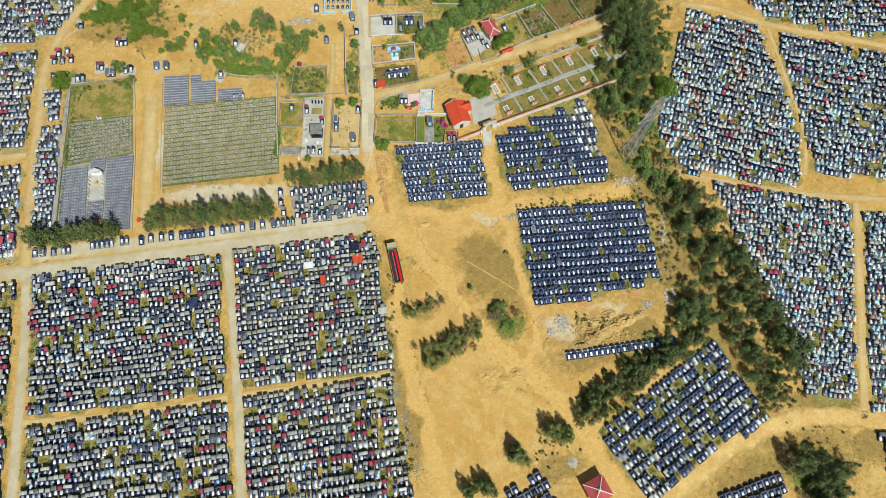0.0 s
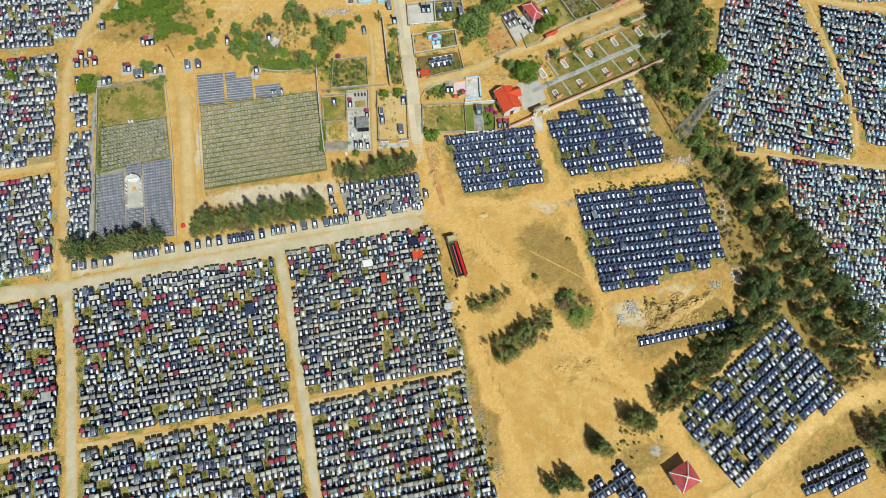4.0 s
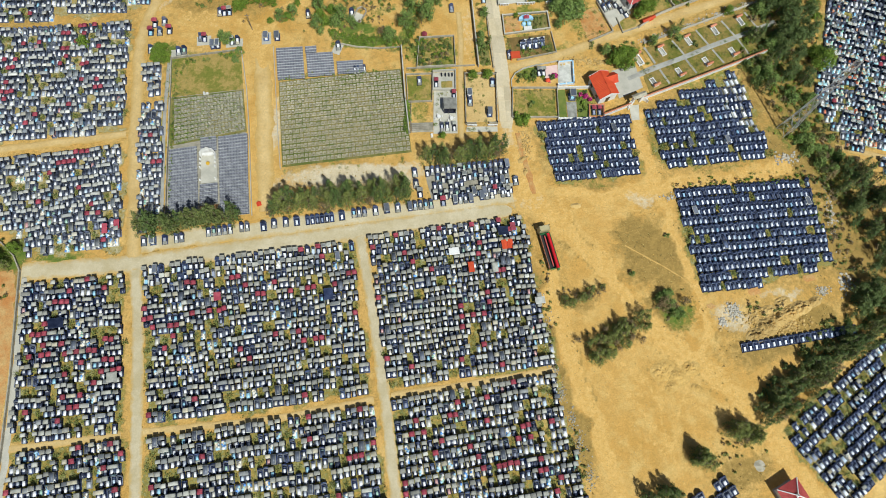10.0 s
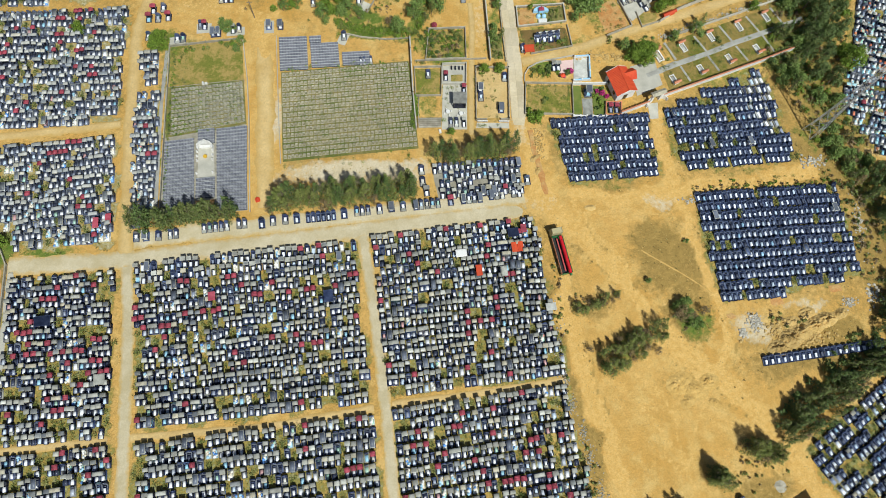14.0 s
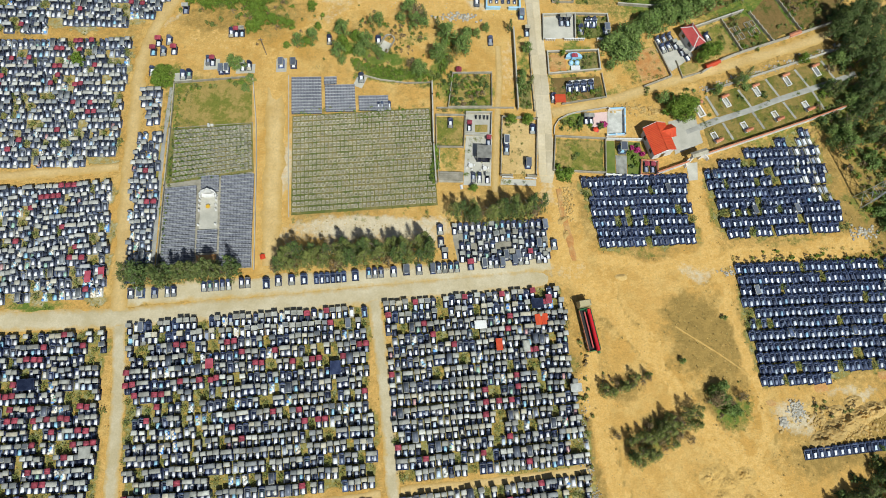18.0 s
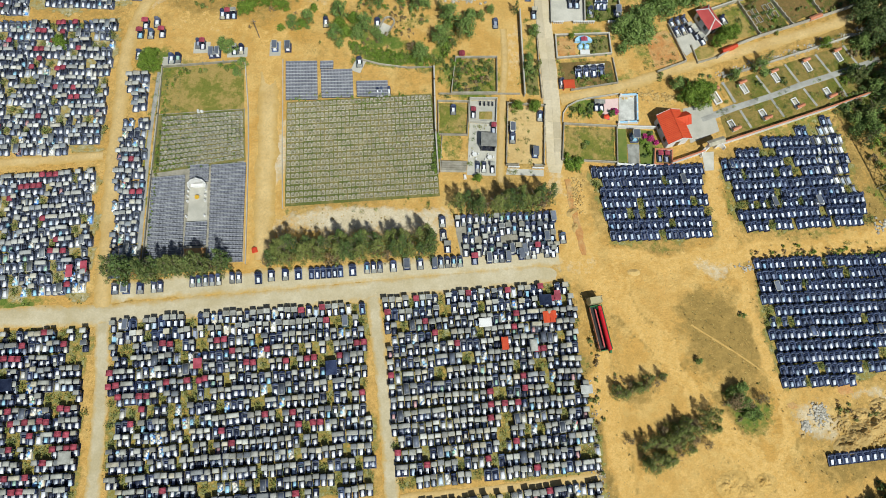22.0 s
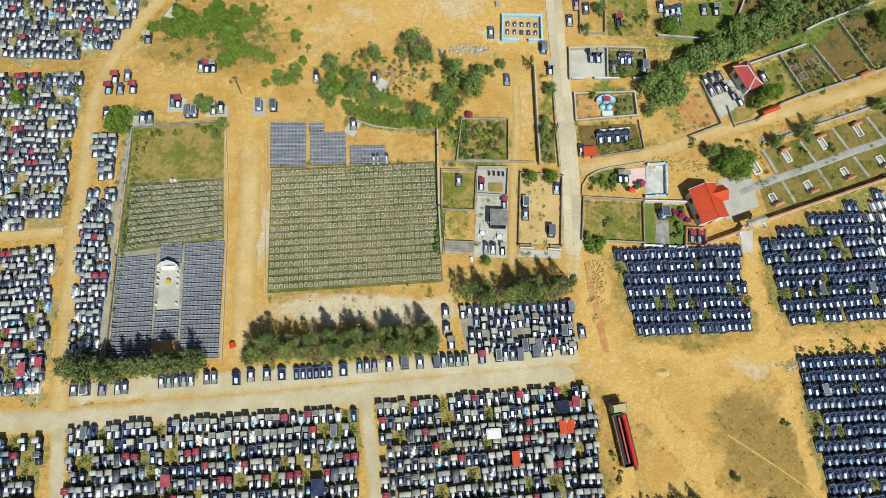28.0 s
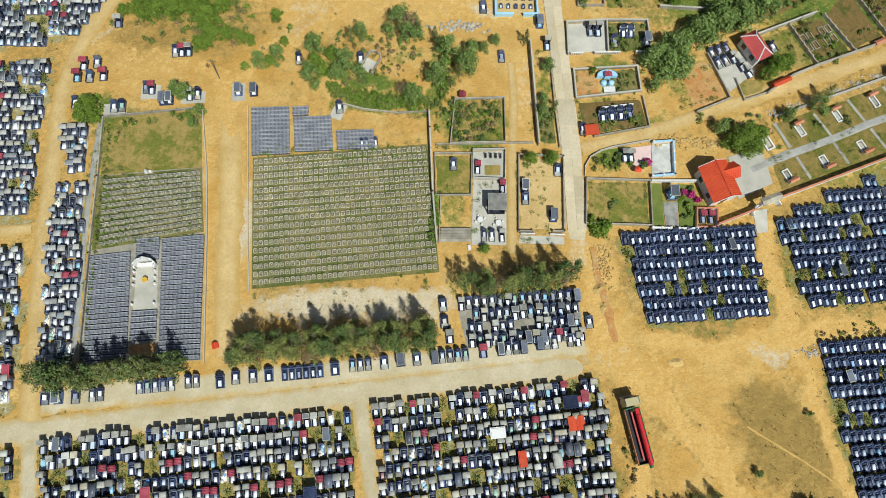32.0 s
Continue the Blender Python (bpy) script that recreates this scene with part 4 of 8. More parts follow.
SLOTS = [GRANITE, GREY_SLAB, LID, RED_ROOF, GRANITE_BLACK, DARK_SLAB]
SLOTS_MID = [MIX_GRANITE, GREY_SLAB, LID, RED_ROOF, GRANITE_BLACK, DARK_SLAB]
SLOTS_GAY = [BLUE_GREY, GAY_SLAB, LID_GAY, RED_ROOF, GRANITE, STONE_GREY]
SLOTS_PALE = [BLUE_GREY, LIGHT_SLAB, LID, RED_ROOF, BLUE_GREY, STONE_GREY]
SLOTS_NAVY = [GRANITE, GREY_SLAB, LID_NAVY, RED_ROOF, GRANITE_BLACK, NAVY_SHEEN]
KINDS = {
    "canopy": (canopy_tomb(0), "dark granite grave with a grey canopy slab and white lid"),
    "canopy_high": (canopy_tomb(1), "dark granite grave with a tall grey canopy and white lid"),
    "canopy_low": (canopy_tomb(2), "dark granite grave with a low grey canopy and white lid"),
    "slab": (slab_tomb(0), "dark granite grave with a shouldered headstone and grey slab"),
    "slab_low": (slab_tomb(1), "low dark granite grave with a grey front slab"),
    "roofed": (roofed_tomb(), "dark granite grave under a small maroon tiled roof"),
    "long": (long_tomb(), "dark granite grave under a long dark roof with pale rim"),
    "pale": (pale_tomb(), "low grey concrete grave with a white lid"),
    "double": (double_tomb(), "wide dark granite grave for two under one grey canopy"),
    "decked": (decked_tomb(0), "grave heaped with bright coloured paper and wreaths"),
    "decked_thick": (decked_tomb(3), "grave heaped with pale and coloured paper wreaths"),
    "arm": (arm_tomb(0), "navy granite grave with curved arms and a pale lid"),
    "arm_high": (arm_tomb(1), "tall navy granite grave with curved arms and a pale lid"),
    "arm_low": (arm_tomb(2), "low navy granite grave with curved arms and a pale lid"),
}


def with_paper(slots, paper):
    return [*slots[:3], paper, *slots[4:]]


MERGED = {k: merged(p) for k, (p, _) in KINDS.items()}
MIXED = [("canopy", 34), ("canopy_high", 13), ("canopy_low", 20), ("arm_low", 12), ("slab", 9), ("slab_low", 5), ("pale", 7), ("roofed", 8), ("long", 4), ("decked", 4), ("decked_thick", 3)]
CROWDED = [("canopy_low", 34), ("canopy", 16), ("slab_low", 10), ("slab", 8), ("pale", 18), ("arm_low", 14), ("roofed", 3), ("decked", 12), ("decked_thick", 11)]
REDDER = [(k, 19 if k == "roofed" else w) for k, w in MIXED]
NAVY = [("arm", 52), ("arm_high", 24), ("arm_low", 20), ("long", 2)]
PART_MESH = {k: [(n, s.mesh(n, {"arm": SLOTS_NAVY, "dec": with_paper(SLOTS_MID, PAPER_FEW)}.get(k[:3], SLOTS_MID)[slot])) for n, s, slot in p] for k, (p, _) in KINDS.items()}
GAPS = {}


def pick(r, weights):
    t = r.random() * sum(w for _, w in weights)
    for k, w in weights:
        t -= w
        if t <= 0:
            return k
    return weights[-1][0]


def rows_of(poly, seed, width=1.26, depth=2.34, gap=0.07, twist=0.0, along=None):
    """Places in rows inside a field: x, y, degrees, width scale."""
    r = random.Random(seed)
    a, b = Vector(poly[0]), Vector(poly[1])
    u = (b - a).normalized() if along is None else Vector((math.cos(radians(along)), math.sin(radians(along))))
    v = Vector((u.y, -u.x))
    ang = math.degrees(math.atan2(u.y, u.x))
    span = max(max((Vector(q) - a).dot(u) for q in poly), 1)
    low = min((Vector(q) - a).dot(u) for q in poly)
    deep = max((Vector(q) - a).dot(v) for q in poly)
    top = min((Vector(q) - a).dot(v) for q in poly)
    out, d = [], top + depth * 0.5
    while d < deep - depth * 0.2:
        s = low + r.uniform(0.0, 0.5)
        lean = r.uniform(-0.12, 0.12)
        while s < span:
            w = width * r.choice((0.94, 0.97, 1.0, 1.0, 1.03, 1.08))
            if r.random() < gap:
                g = w * r.choice((0.6, 1.0, 1.0, 1.8))
                q = a + u * (s + g / 2) + v * d
                if bool(inside(poly, q.x, q.y)):
                    GAPS.setdefault(seed, []).append((q.x, q.y, g))
                s += g
                continue
            q = a + u * (s + w / 2) + v * (d + lean + r.uniform(-0.16, 0.16))
            edge = [a + u * (s + k * w) + v * d for k in (0.15, 0.85)]
            if all(bool(inside(poly, e.x, e.y)) for e in edge):
                out.append((q.x, q.y, ang + twist + r.uniform(-3.0, 3.0), w / 1.5 * 0.985))
            s += w
        d += depth
    return out


def field(places, seed, weights, label, slots=SLOTS, doubles=0.0):
    """A whole field of graves as stuff: one object for each kind of grave."""
    r = random.Random(seed)
    sets = {}
    last = None
    for x, y, a, w in places:
        if last and doubles and r.random() < doubles and abs(x - last[0]) < 1.9 and abs(y - last[1]) < 0.7:
            sets[last[2]].pop()
            sets.setdefault("double", []).append(((x + last[0]) / 2, (y + last[1]) / 2, float(H(x, y)), a, w, 1.0, r.uniform(0.9, 1.15)))
            last = None
            continue
        k = "roofed" if last and last[2] == "roofed" and r.random() < 0.22 else pick(r, weights)
        red, gay = float(lattice(x, y, 7.0, 71)), float(lattice(x, y, 5.0, 72))   # like graves stand together in places
        if k == "roofed" and red < 0.48 and r.random() < 0.7:
            k = "canopy_low"
        elif k[:6] == "canopy" and red > 0.76 and r.random() < 0.24:
            k = "roofed"
        elif k[:6] == "canopy" and gay > 0.80 and r.random() < 0.3:
            k = "decked"
        last = (x, y, k)
        sets.setdefault(k, []).append((x, y, float(H(x, y)), a, w, 1.0, r.uniform(0.85, 1.18)))
    for k, rows in sets.items():
        if not rows:
            continue
        mats = with_paper(slots, PAPER if slots is SLOTS_GAY else PAPER_FEW) if k[:3] == "dec" else slots
        tagged(new("graves", repeat("graves", MERGED[k], rows, mats)), label, "graves", kind="stuff")


def grave(kind, x, y, turn, w=1.0, h=1.0, group=""):
    """One grave as a thing with its parts."""
    label = KINDS[kind][1]
    e = thing({"arm": "navy_grave", "can": "canopy_grave", "sla": "slab_grave", "roo": "roofed_grave", "lon": "covered_grave", "pal": "concrete_grave", "dec": "decked_grave", "dou": "double_grave"}[kind[:3]], label, "grave", x, y, turn, group)
    e.scale = (w, 1, h)
    for n, me in PART_MESH[kind]:
        part(n, me, None, e)
    return e


def graves(places, seed, weights, group):
    r = random.Random(seed)
    for x, y, a, w in places:
        grave(pick(r, weights), x, y, a, w, r.uniform(0.88, 1.15), group)


for k, label in (("A", "crowded rows of granite graves with grey canopies and white lids"), ("C", "crowded rows of granite graves with grey canopies"), ("D", "crowded rows of granite graves, some with maroon roofs"),
                 ("E", "crowded rows of granite graves beside a low wall"), ("F", "crowded rows of granite graves beside a low wall"), ("G", "crowded rows of granite graves with grey canopies"), ("H", "crowded rows of granite graves with white lids"), ("I", "crowded rows of granite graves beside a lane")):
    places = rows_of(BLOCKS[k], k, gap=0.13)
    if k == "A":   # the rows beside the road are graves of their own
        near = [q for q in places if q[1] > 45.6 + (q[0] + 101.1) * 0.1155 - 6.2]
        graves(near, "A1", MIXED, "graves beside the road")
        places = [q for q in places if q not in near]
    field(places, k, REDDER if k in "DEF" else MIXED, label, SLOTS_PALE if k in "GHI" else SLOTS_MID, 0.06)
for k in "TUVWX":
    field(rows_of(BLOCKS[k], k, 1.26, 2.02, 0.08), k, CROWDED, "crowded rows of granite graves with bright paper decorations", SLOTS_GAY)
bp = rows_of(BLOCKS["B"], "B", gap=0.08)
graves([q for q in bp if q[1] > 46.5 + (q[0] + 45) * 0.14], "B1", MIXED, "graves beside the road")
field([q for q in bp if q[1] <= 46.5 + (q[0] + 45) * 0.14], "B2", MIXED, "crowded rows of granite graves, some with maroon roofs", SLOTS_MID, 0.06)
graves(rows_of(DARK["M"], "M", 1.25, 2.28, 0.10, 9, 5.4), "M", NAVY, "navy graves in rows")
np_ = rows_of(DARK["N"], "N", 1.25, 2.24, 0.09, 9, 7.0)
worn_end = [q for q in np_ if q[0] > 37.5 + 0.30 * (90 - q[1]) and q[1] > 78]
near = [q for q in np_ if q not in worn_end]
graves([q for q in near if q[1] < 76], "N", NAVY, "navy graves in rows")
field([q for q in near if q[1] >= 76], "N3", NAVY, "rows of navy granite graves with pale lids among weeds", SLOTS_NAVY)
graves(worn_end, "N2", [("pale", 60), ("slab_low", 15), ("arm_low", 25)], "weathered graves in rows")
op = rows_of(DARK["O"], "O", 1.27, 2.34, 0.07, 9, 5.4)
graves([q for q in op if q[1] > 62.0 + (q[0] - 23.0) * 0.0945 - 6.4], "O1", NAVY, "navy graves in rows")
field([q for q in op if q[1] <= 62.0 + (q[0] - 23.0) * 0.0945 - 6.4], "O", NAVY, "rows of navy granite graves with pale lids on bare ground", SLOTS_NAVY)
field(rows_of(DARK["P"], "P", 1.27, 2.34, 0.16), "P", [("arm", 40), ("arm_low", 22), ("arm_high", 8), ("slab_low", 18), ("slab", 10), ("canopy_low", 8), ("pale", 10), ("decked", 3)], "rows of navy granite graves with pale lids beside a sandy track", SLOTS_NAVY)


# ---- trees ----
def crown_mesh(name, seed, radius, height, base, count, leaf, mat, clumps=14, squash=1.0, up=0.5, cone=False):
    """A crown of many small leaf sprays in uneven clumps, with gaps; cone: tall and pointed."""
    r = random.Random(seed)
    s = Shape()
    cl = []
    for i in range(clumps):
        t = (i + r.random()) / clumps
        z = base + (height - base) * t
        spread = radius * ((1.0 - t) ** 0.75 if cone else (1.0 - 0.75 * t ** 1.6)) * squash
        a = i * 2.4 + r.uniform(-0.5, 0.5)
        d = spread * r.uniform(0.35, 0.95)
        cl.append((math.cos(a) * d, math.sin(a) * d, z, radius * (r.uniform(0.18, 0.38) * (1.1 - 0.5 * t) if cone else r.uniform(0.24, 0.48))))
    cl.append((0, 0, height - radius * 0.3, radius * (0.16 if cone else 0.3)))
    weights = [k ** 2 for _, _, _, k in cl]
    for x, y, z, k in r.choices(cl, weights, k=count):
        w = Vector((r.gauss(0, 1), r.gauss(0, 1), r.gauss(0, 1))).normalized()
        w.z *= 1.5 if cone else 1.0
        p = Vector((x, y, z)) + w * k * (r.random() ** 0.6)
        n = (w + Vector((r.gauss(0, 0.5), r.gauss(0, 0.5), r.gauss(0, 0.5) + up))).normalized()
        a = n.orthogonal().normalized()
        b = n.cross(a)
        t = r.uniform(0, 6.283)
        a, b = a * math.cos(t) + b * math.sin(t), b * math.cos(t) - a * math.sin(t)
        e = leaf * r.uniform(0.6, 1.3)
        s.add([p - a * e, p - b * e * 0.35 + n * e * 0.15, p + a * e, p + b * e * 0.35 + n * e * 0.15], [(0, 1, 2, 3)])
    me = bpy.data.meshes.new(name)
    me.from_pydata(s.v, [], s.f)
    me.materials.append(mat)
    return me


def trunk_mesh(name, seed, height, girth, limbs=7):
    r = random.Random(seed)
    s = Shape()
    p = Vector((0, 0, -0.2))
    for i in range(4):
        q = Vector((r.uniform(-0.15, 0.15), r.uniform(-0.15, 0.15), height * 0.82 * (i + 1) / 4))
        s.tube(p, q, girth * (1 - 0.22 * i), girth * (1 - 0.22 * (i + 1)), 7)
        p = q
    for i in range(limbs):
        z = height * r.uniform(0.3, 0.78)
        a = r.uniform(0, 6.283)
        d = height * r.uniform(0.12, 0.24)
        s.tube((0, 0, z), (math.cos(a) * d, math.sin(a) * d, z + d * 0.8), girth * 0.35, girth * 0.1, 5)
    return s.mesh(name, BARK, smooth=True)


TREES = {}
for kind, mat, n, rad, hi, base, cnt, leaf, clumps in (("pine", LEAF_DARK, 4, 2.0, 8.4, 0.9, 1250, 0.16, 44), ("olive", LEAF_OLIVE, 4, 2.1, 7.8, 0.6, 1080, 0.16, 44), ("gum", LEAF_GUM, 3, 2.3, 7.4, 1.8, 1700, 0.22, 22),
                                                     ("round", LEAF_BRIGHT, 2, 2.8, 5.2, 1.4, 2600, 0.25, 26), ("grey", LEAF_GREY, 3, 1.6, 3.4, 0.4, 1100, 0.17, 16), ("dry", LEAF_BROWN, 2, 1.5, 3.4, 0.3, 480, 0.16, 16), ("acacia", LEAF_GREY, 3, 2.5, 4.8, 0.7, 2300, 0.20, 30)):
    for i in range(n):
        TREES[kind, i] = (crown_mesh("crown", f"{kind}{i}", rad, hi, base, cnt, leaf, mat, clumps, 1.0, 0.9 if kind in ("olive", "acacia") else 0.5, kind in ("pine", "olive")), trunk_mesh("trunk", f"{kind}{i}", hi, 0.04 * rad + 0.05))
FAR = {}
for (kind, i), (crown, trunk) in TREES.items():   # coarser crowns for the distant belt
    spec = {"pine": (2.0, 8.4, 0.9, 760, 0.22, LEAF_DARK), "olive": (2.0, 7.8, 0.6, 700, 0.21, LEAF_MID), "gum": (2.3, 7.4, 1.6, 950, 0.24, LEAF_GUM), "dry": (1.6, 4.6, 0.4, 380, 0.22, LEAF_BROWN), "acacia": (2.5, 4.8, 0.7, 900, 0.33, LEAF_GREY), "grey": (1.6, 3.4, 0.4, 480, 0.28, LEAF_GREY)}.get(kind)
    if spec:
        FAR[kind, i] = (crown_mesh("crown", f"far{kind}{i}", *spec, 20 if kind == "gum" else 40, 1.0, 0.7, kind in ("pine", "olive")), trunk)
COUNT = {"pine": 4, "olive": 4, "gum": 3, "round": 2, "grey": 3, "dry": 2, "acacia": 3}
BUSHES = {}
for kind, mat in (("fresh", LEAF_BRIGHT), ("dark", LEAF_DARK), ("olive", LEAF_OLIVE), ("grey", LEAF_GREY), ("dry", LEAF_BROWN), ("flower", FLOWERS)):
    for i in range(2):
        BUSHES[kind, i] = crown_mesh("bush", f"{kind}b{i}", 0.8, 1.2, 0.15, 330, 0.20, mat, 9)
    BUSHES[kind, "low"] = crown_mesh("bush", f"{kind}low", 0.8, 1.2, 0.12, 100, 0.24, mat, 11)
TREE_WORDS = {"gum": "dark blue-green tree with a lumpy crown", "pine": "dark green casuarina tree with a ragged crown", "olive": "olive green tree with a ragged uneven crown", "round": "bright green broad-leaved tree with a dense crown", "grey": "small grey-green shrubby tree on dry ground", "dry": "small half-dry brownish tree on bare earth", "acacia": "soft green acacia tree with a broad feathery crown"}


def tree(kind, x, y, s=1.0, group="", r=rng):
    crown, trunk = TREES[kind, r.randrange(COUNT[kind])]
    e = thing("tree", TREE_WORDS[kind], "tree", x, y, r.uniform(0, 360), group)
    e.scale = (s * r.uniform(0.9, 1.1), s * r.uniform(0.9, 1.1), s * r.uniform(0.9, 1.12))
    part("trunk", trunk, None, e)
    part("crown", crown, None, e)


def bush(kind, x, y, s=1.0, group="", r=rng):
    ob = single("bush", BUSHES[kind, r.randrange(2)], (), {"fresh": "bright green leafy bush", "dark": "dark green leafy bush", "olive": "olive green scrubby bush", "grey": "grey-green scrubby bush", "dry": "dry brown scrubby bush", "flower": "bush covered in magenta flowers"}[kind] + " growing on the ground", "bush", x, y, r.uniform(0, 360), group)
    ob.scale = (s * r.uniform(0.85, 1.2), s * r.uniform(0.85, 1.2), s * r.uniform(0.8, 1.1))


SCRUB = {}


def scrub(kind, x, y, s, r):
    """Remembers a small bush; all of a kind are joined at the end."""
    SCRUB.setdefault(kind, []).append((x, y, float(H(x, y)), r.uniform(0, 360), s * r.uniform(0.8, 1.2), s * r.uniform(0.8, 1.2), s * r.uniform(0.7, 1.1)))


FAR_TREES = {}


def grove(points, width, count, kinds, size, group, seed, joined=False):
    r = random.Random(seed)
    line = glide(points, 0.5)
    for i in range(count):
        p = line[int((i + r.random()) / count * (len(line) - 1))]
        k, x, y, s = r.choice(kinds), p[0] + r.uniform(-1, 1) * width / 2, p[1] + r.uniform(-1, 1) * width / 2, size * r.uniform(0.78, 1.15)
        if joined:
            FAR_TREES.setdefault((k, r.randrange(COUNT[k])), []).append((x, y, float(H(x, y)), r.uniform(0, 360), s, s, s * r.uniform(0.85, 1.12)))
        else:
            tree(k, x, y, s, group, r)


grove([(-73.2, 56.9), (-56, 58.4), (-40.2, 60.4)], 1.2, 26, ("olive", "olive", "pine", "dry"), 1.02, "trees beside the road", "t1")
grove([(-72.6, 59.0), (-56, 60.6), (-40.6, 62.6)], 1.4, 25, ("olive", "olive", "olive", "pine"), 1.0, "trees beside the road", "t1b")
grove([(-102.0, 53.2), (-90, 54.0), (-79.4, 55.4)], 2.0, 26, ("olive", "olive", "pine"), 1.1, "trees beside the columbarium", "t2", True)
grove([(-36.4, 69.4), (-26, 70.6), (-17.8, 72.0)], 2.4, 24, ("olive", "olive", "pine", "dry"), 1.0, "trees beside the graves", "t3")
grove([(62, 132), (57, 116), (54, 104), (53, 96), (56, 86)], 14.0, 62, ("pine", "olive", "acacia", "grey"), 0.72, "belt of trees", "belt", True)
grove([(58, 78), (61, 74), (66, 67)], 9.0, 20, ("olive", "acacia", "grey"), 0.7, "belt of trees", "belt0", True)
grove([(63, 68), (66.5, 60), (71.5, 49), (77, 38), (82.5, 28), (87, 19)], 4.6, 62, ("pine", "gum", "gum", "olive", "dry"), 0.74, "belt of trees", "belt3", True)
grove([(71, 67), (74.5, 60), (79, 51), (84.5, 40.5), (89.5, 31), (94, 21)], 6.0, 80, ("gum", "gum", "pine", "olive", "dry"), 0.86, "belt of trees", "belt3b", True)
grove([(61.5, 29.5), (66, 34.5), (70.5, 40)], 6.0, 22, ("pine", "gum"), 0.75, "belt of trees", "belt2", True)
grove([(65, 35.6), (73, 33), (81, 23), (87, 13.6)], 5.0, 32, ("pine", "olive", "gum"), 0.72, "belt of trees", "belt4", True)
grove([(36.5, 10.2), (45, 16.6), (54, 22.0), (62, 27)], 3.6, 44, ("pine", "olive", "olive"), 0.70, "belt of trees", "se2", True)
grove([(36.8, 8.6), (44.9, 14.8), (53.9, 20.4), (61.5, 25.3), (69.5, 31.6)], 3.2, 40, ("pine", "olive", "olive"), 0.74, "trees beside the navy graves", "se", True)
grove([(-1.2, 23.4), (5.4, 26.8), (12.6, 30.2)], 5.8, 58, ("olive", "olive", "dry"), 0.64, "clump of young trees", "c1")
grove([(39.9, 7.6), (47.8, 13.4), (55.8, 19.2), (63.7, 25.0), (71.6, 30.6)], 2.0, 34, ("pine", "olive", "olive", "dry"), 0.66, "trees beside the navy graves", "se3", True)
grove([(-5.6, 34.0), (-1, 36.0), (3.6, 37.6)], 1.8, 22, ("olive", "olive", "dry"), 0.52, "saplings on bare earth", "c2")
grove([(16.5, 34.8), (19.0, 33.6), (21.5, 31.6)], 3.6, 15, ("grey", "grey", "dry"), 0.95, "shrubs on bare earth", "c3")
grove([(29.0, 6.4), (32.0, 5.6), (34.4, 4.4)], 3.2, 22, ("olive", "olive", "dry"), 0.80, "clump of trees beside the pavilion", "c4")
grove([(20.0, 0.9), (21.6, 0.4), (23.6, -0.6)], 2.4, 14, ("pine", "olive"), 0.80, "clump of trees in the yard", "c5")
grove([(8.0, -8.0), (12.5, -7.0), (16.2, -7.4)], 2.4, 13, ("pine", "olive"), 0.74, "clump of trees in the yard", "c6", True)
grove([(89, -0.6), (94, -3.0), (100, -4.6), (97, -10), (92, -7)], 6.5, 56, ("olive", "gum", "olive", "dry"), 0.95, "clump of trees beside the track", "c7", True)
for x, y, z in ((50.6, 119.0, 1.1), (54.0, 117.6, 1.25), (57.6, 118.4, 1.2), (52.4, 113.4, 1.15), (56.6, 112.8, 1.3), (60.4, 114.0, 1.2), (57.4, 107.6, 1.25), (61.0, 108.6, 1.2), (55.4, 103.6, 0.95), (58.8, 103.0, 1.1), (62.0, 104.0, 1.1), (54.4, 99.4, 0.9), (58.0, 97.6, 1.0), (56.0, 93.2, 0.9), (59.4, 91.6, 0.95), (53.0, 122.4, 1.2), (57.0, 123.4, 1.2), (61.4, 120.0, 1.2)):
    tree("gum", x, y, z, "tall trees behind the gardens")
for x, y, k, s in ((10.5, 41.0, "grey", 0.5), (65.2, 97.2, "round", 1.1), (64.2, 99.4, "round", 0.85), (19.9, 50.4, "grey", 0.45)):
    tree(k, x, y, s)


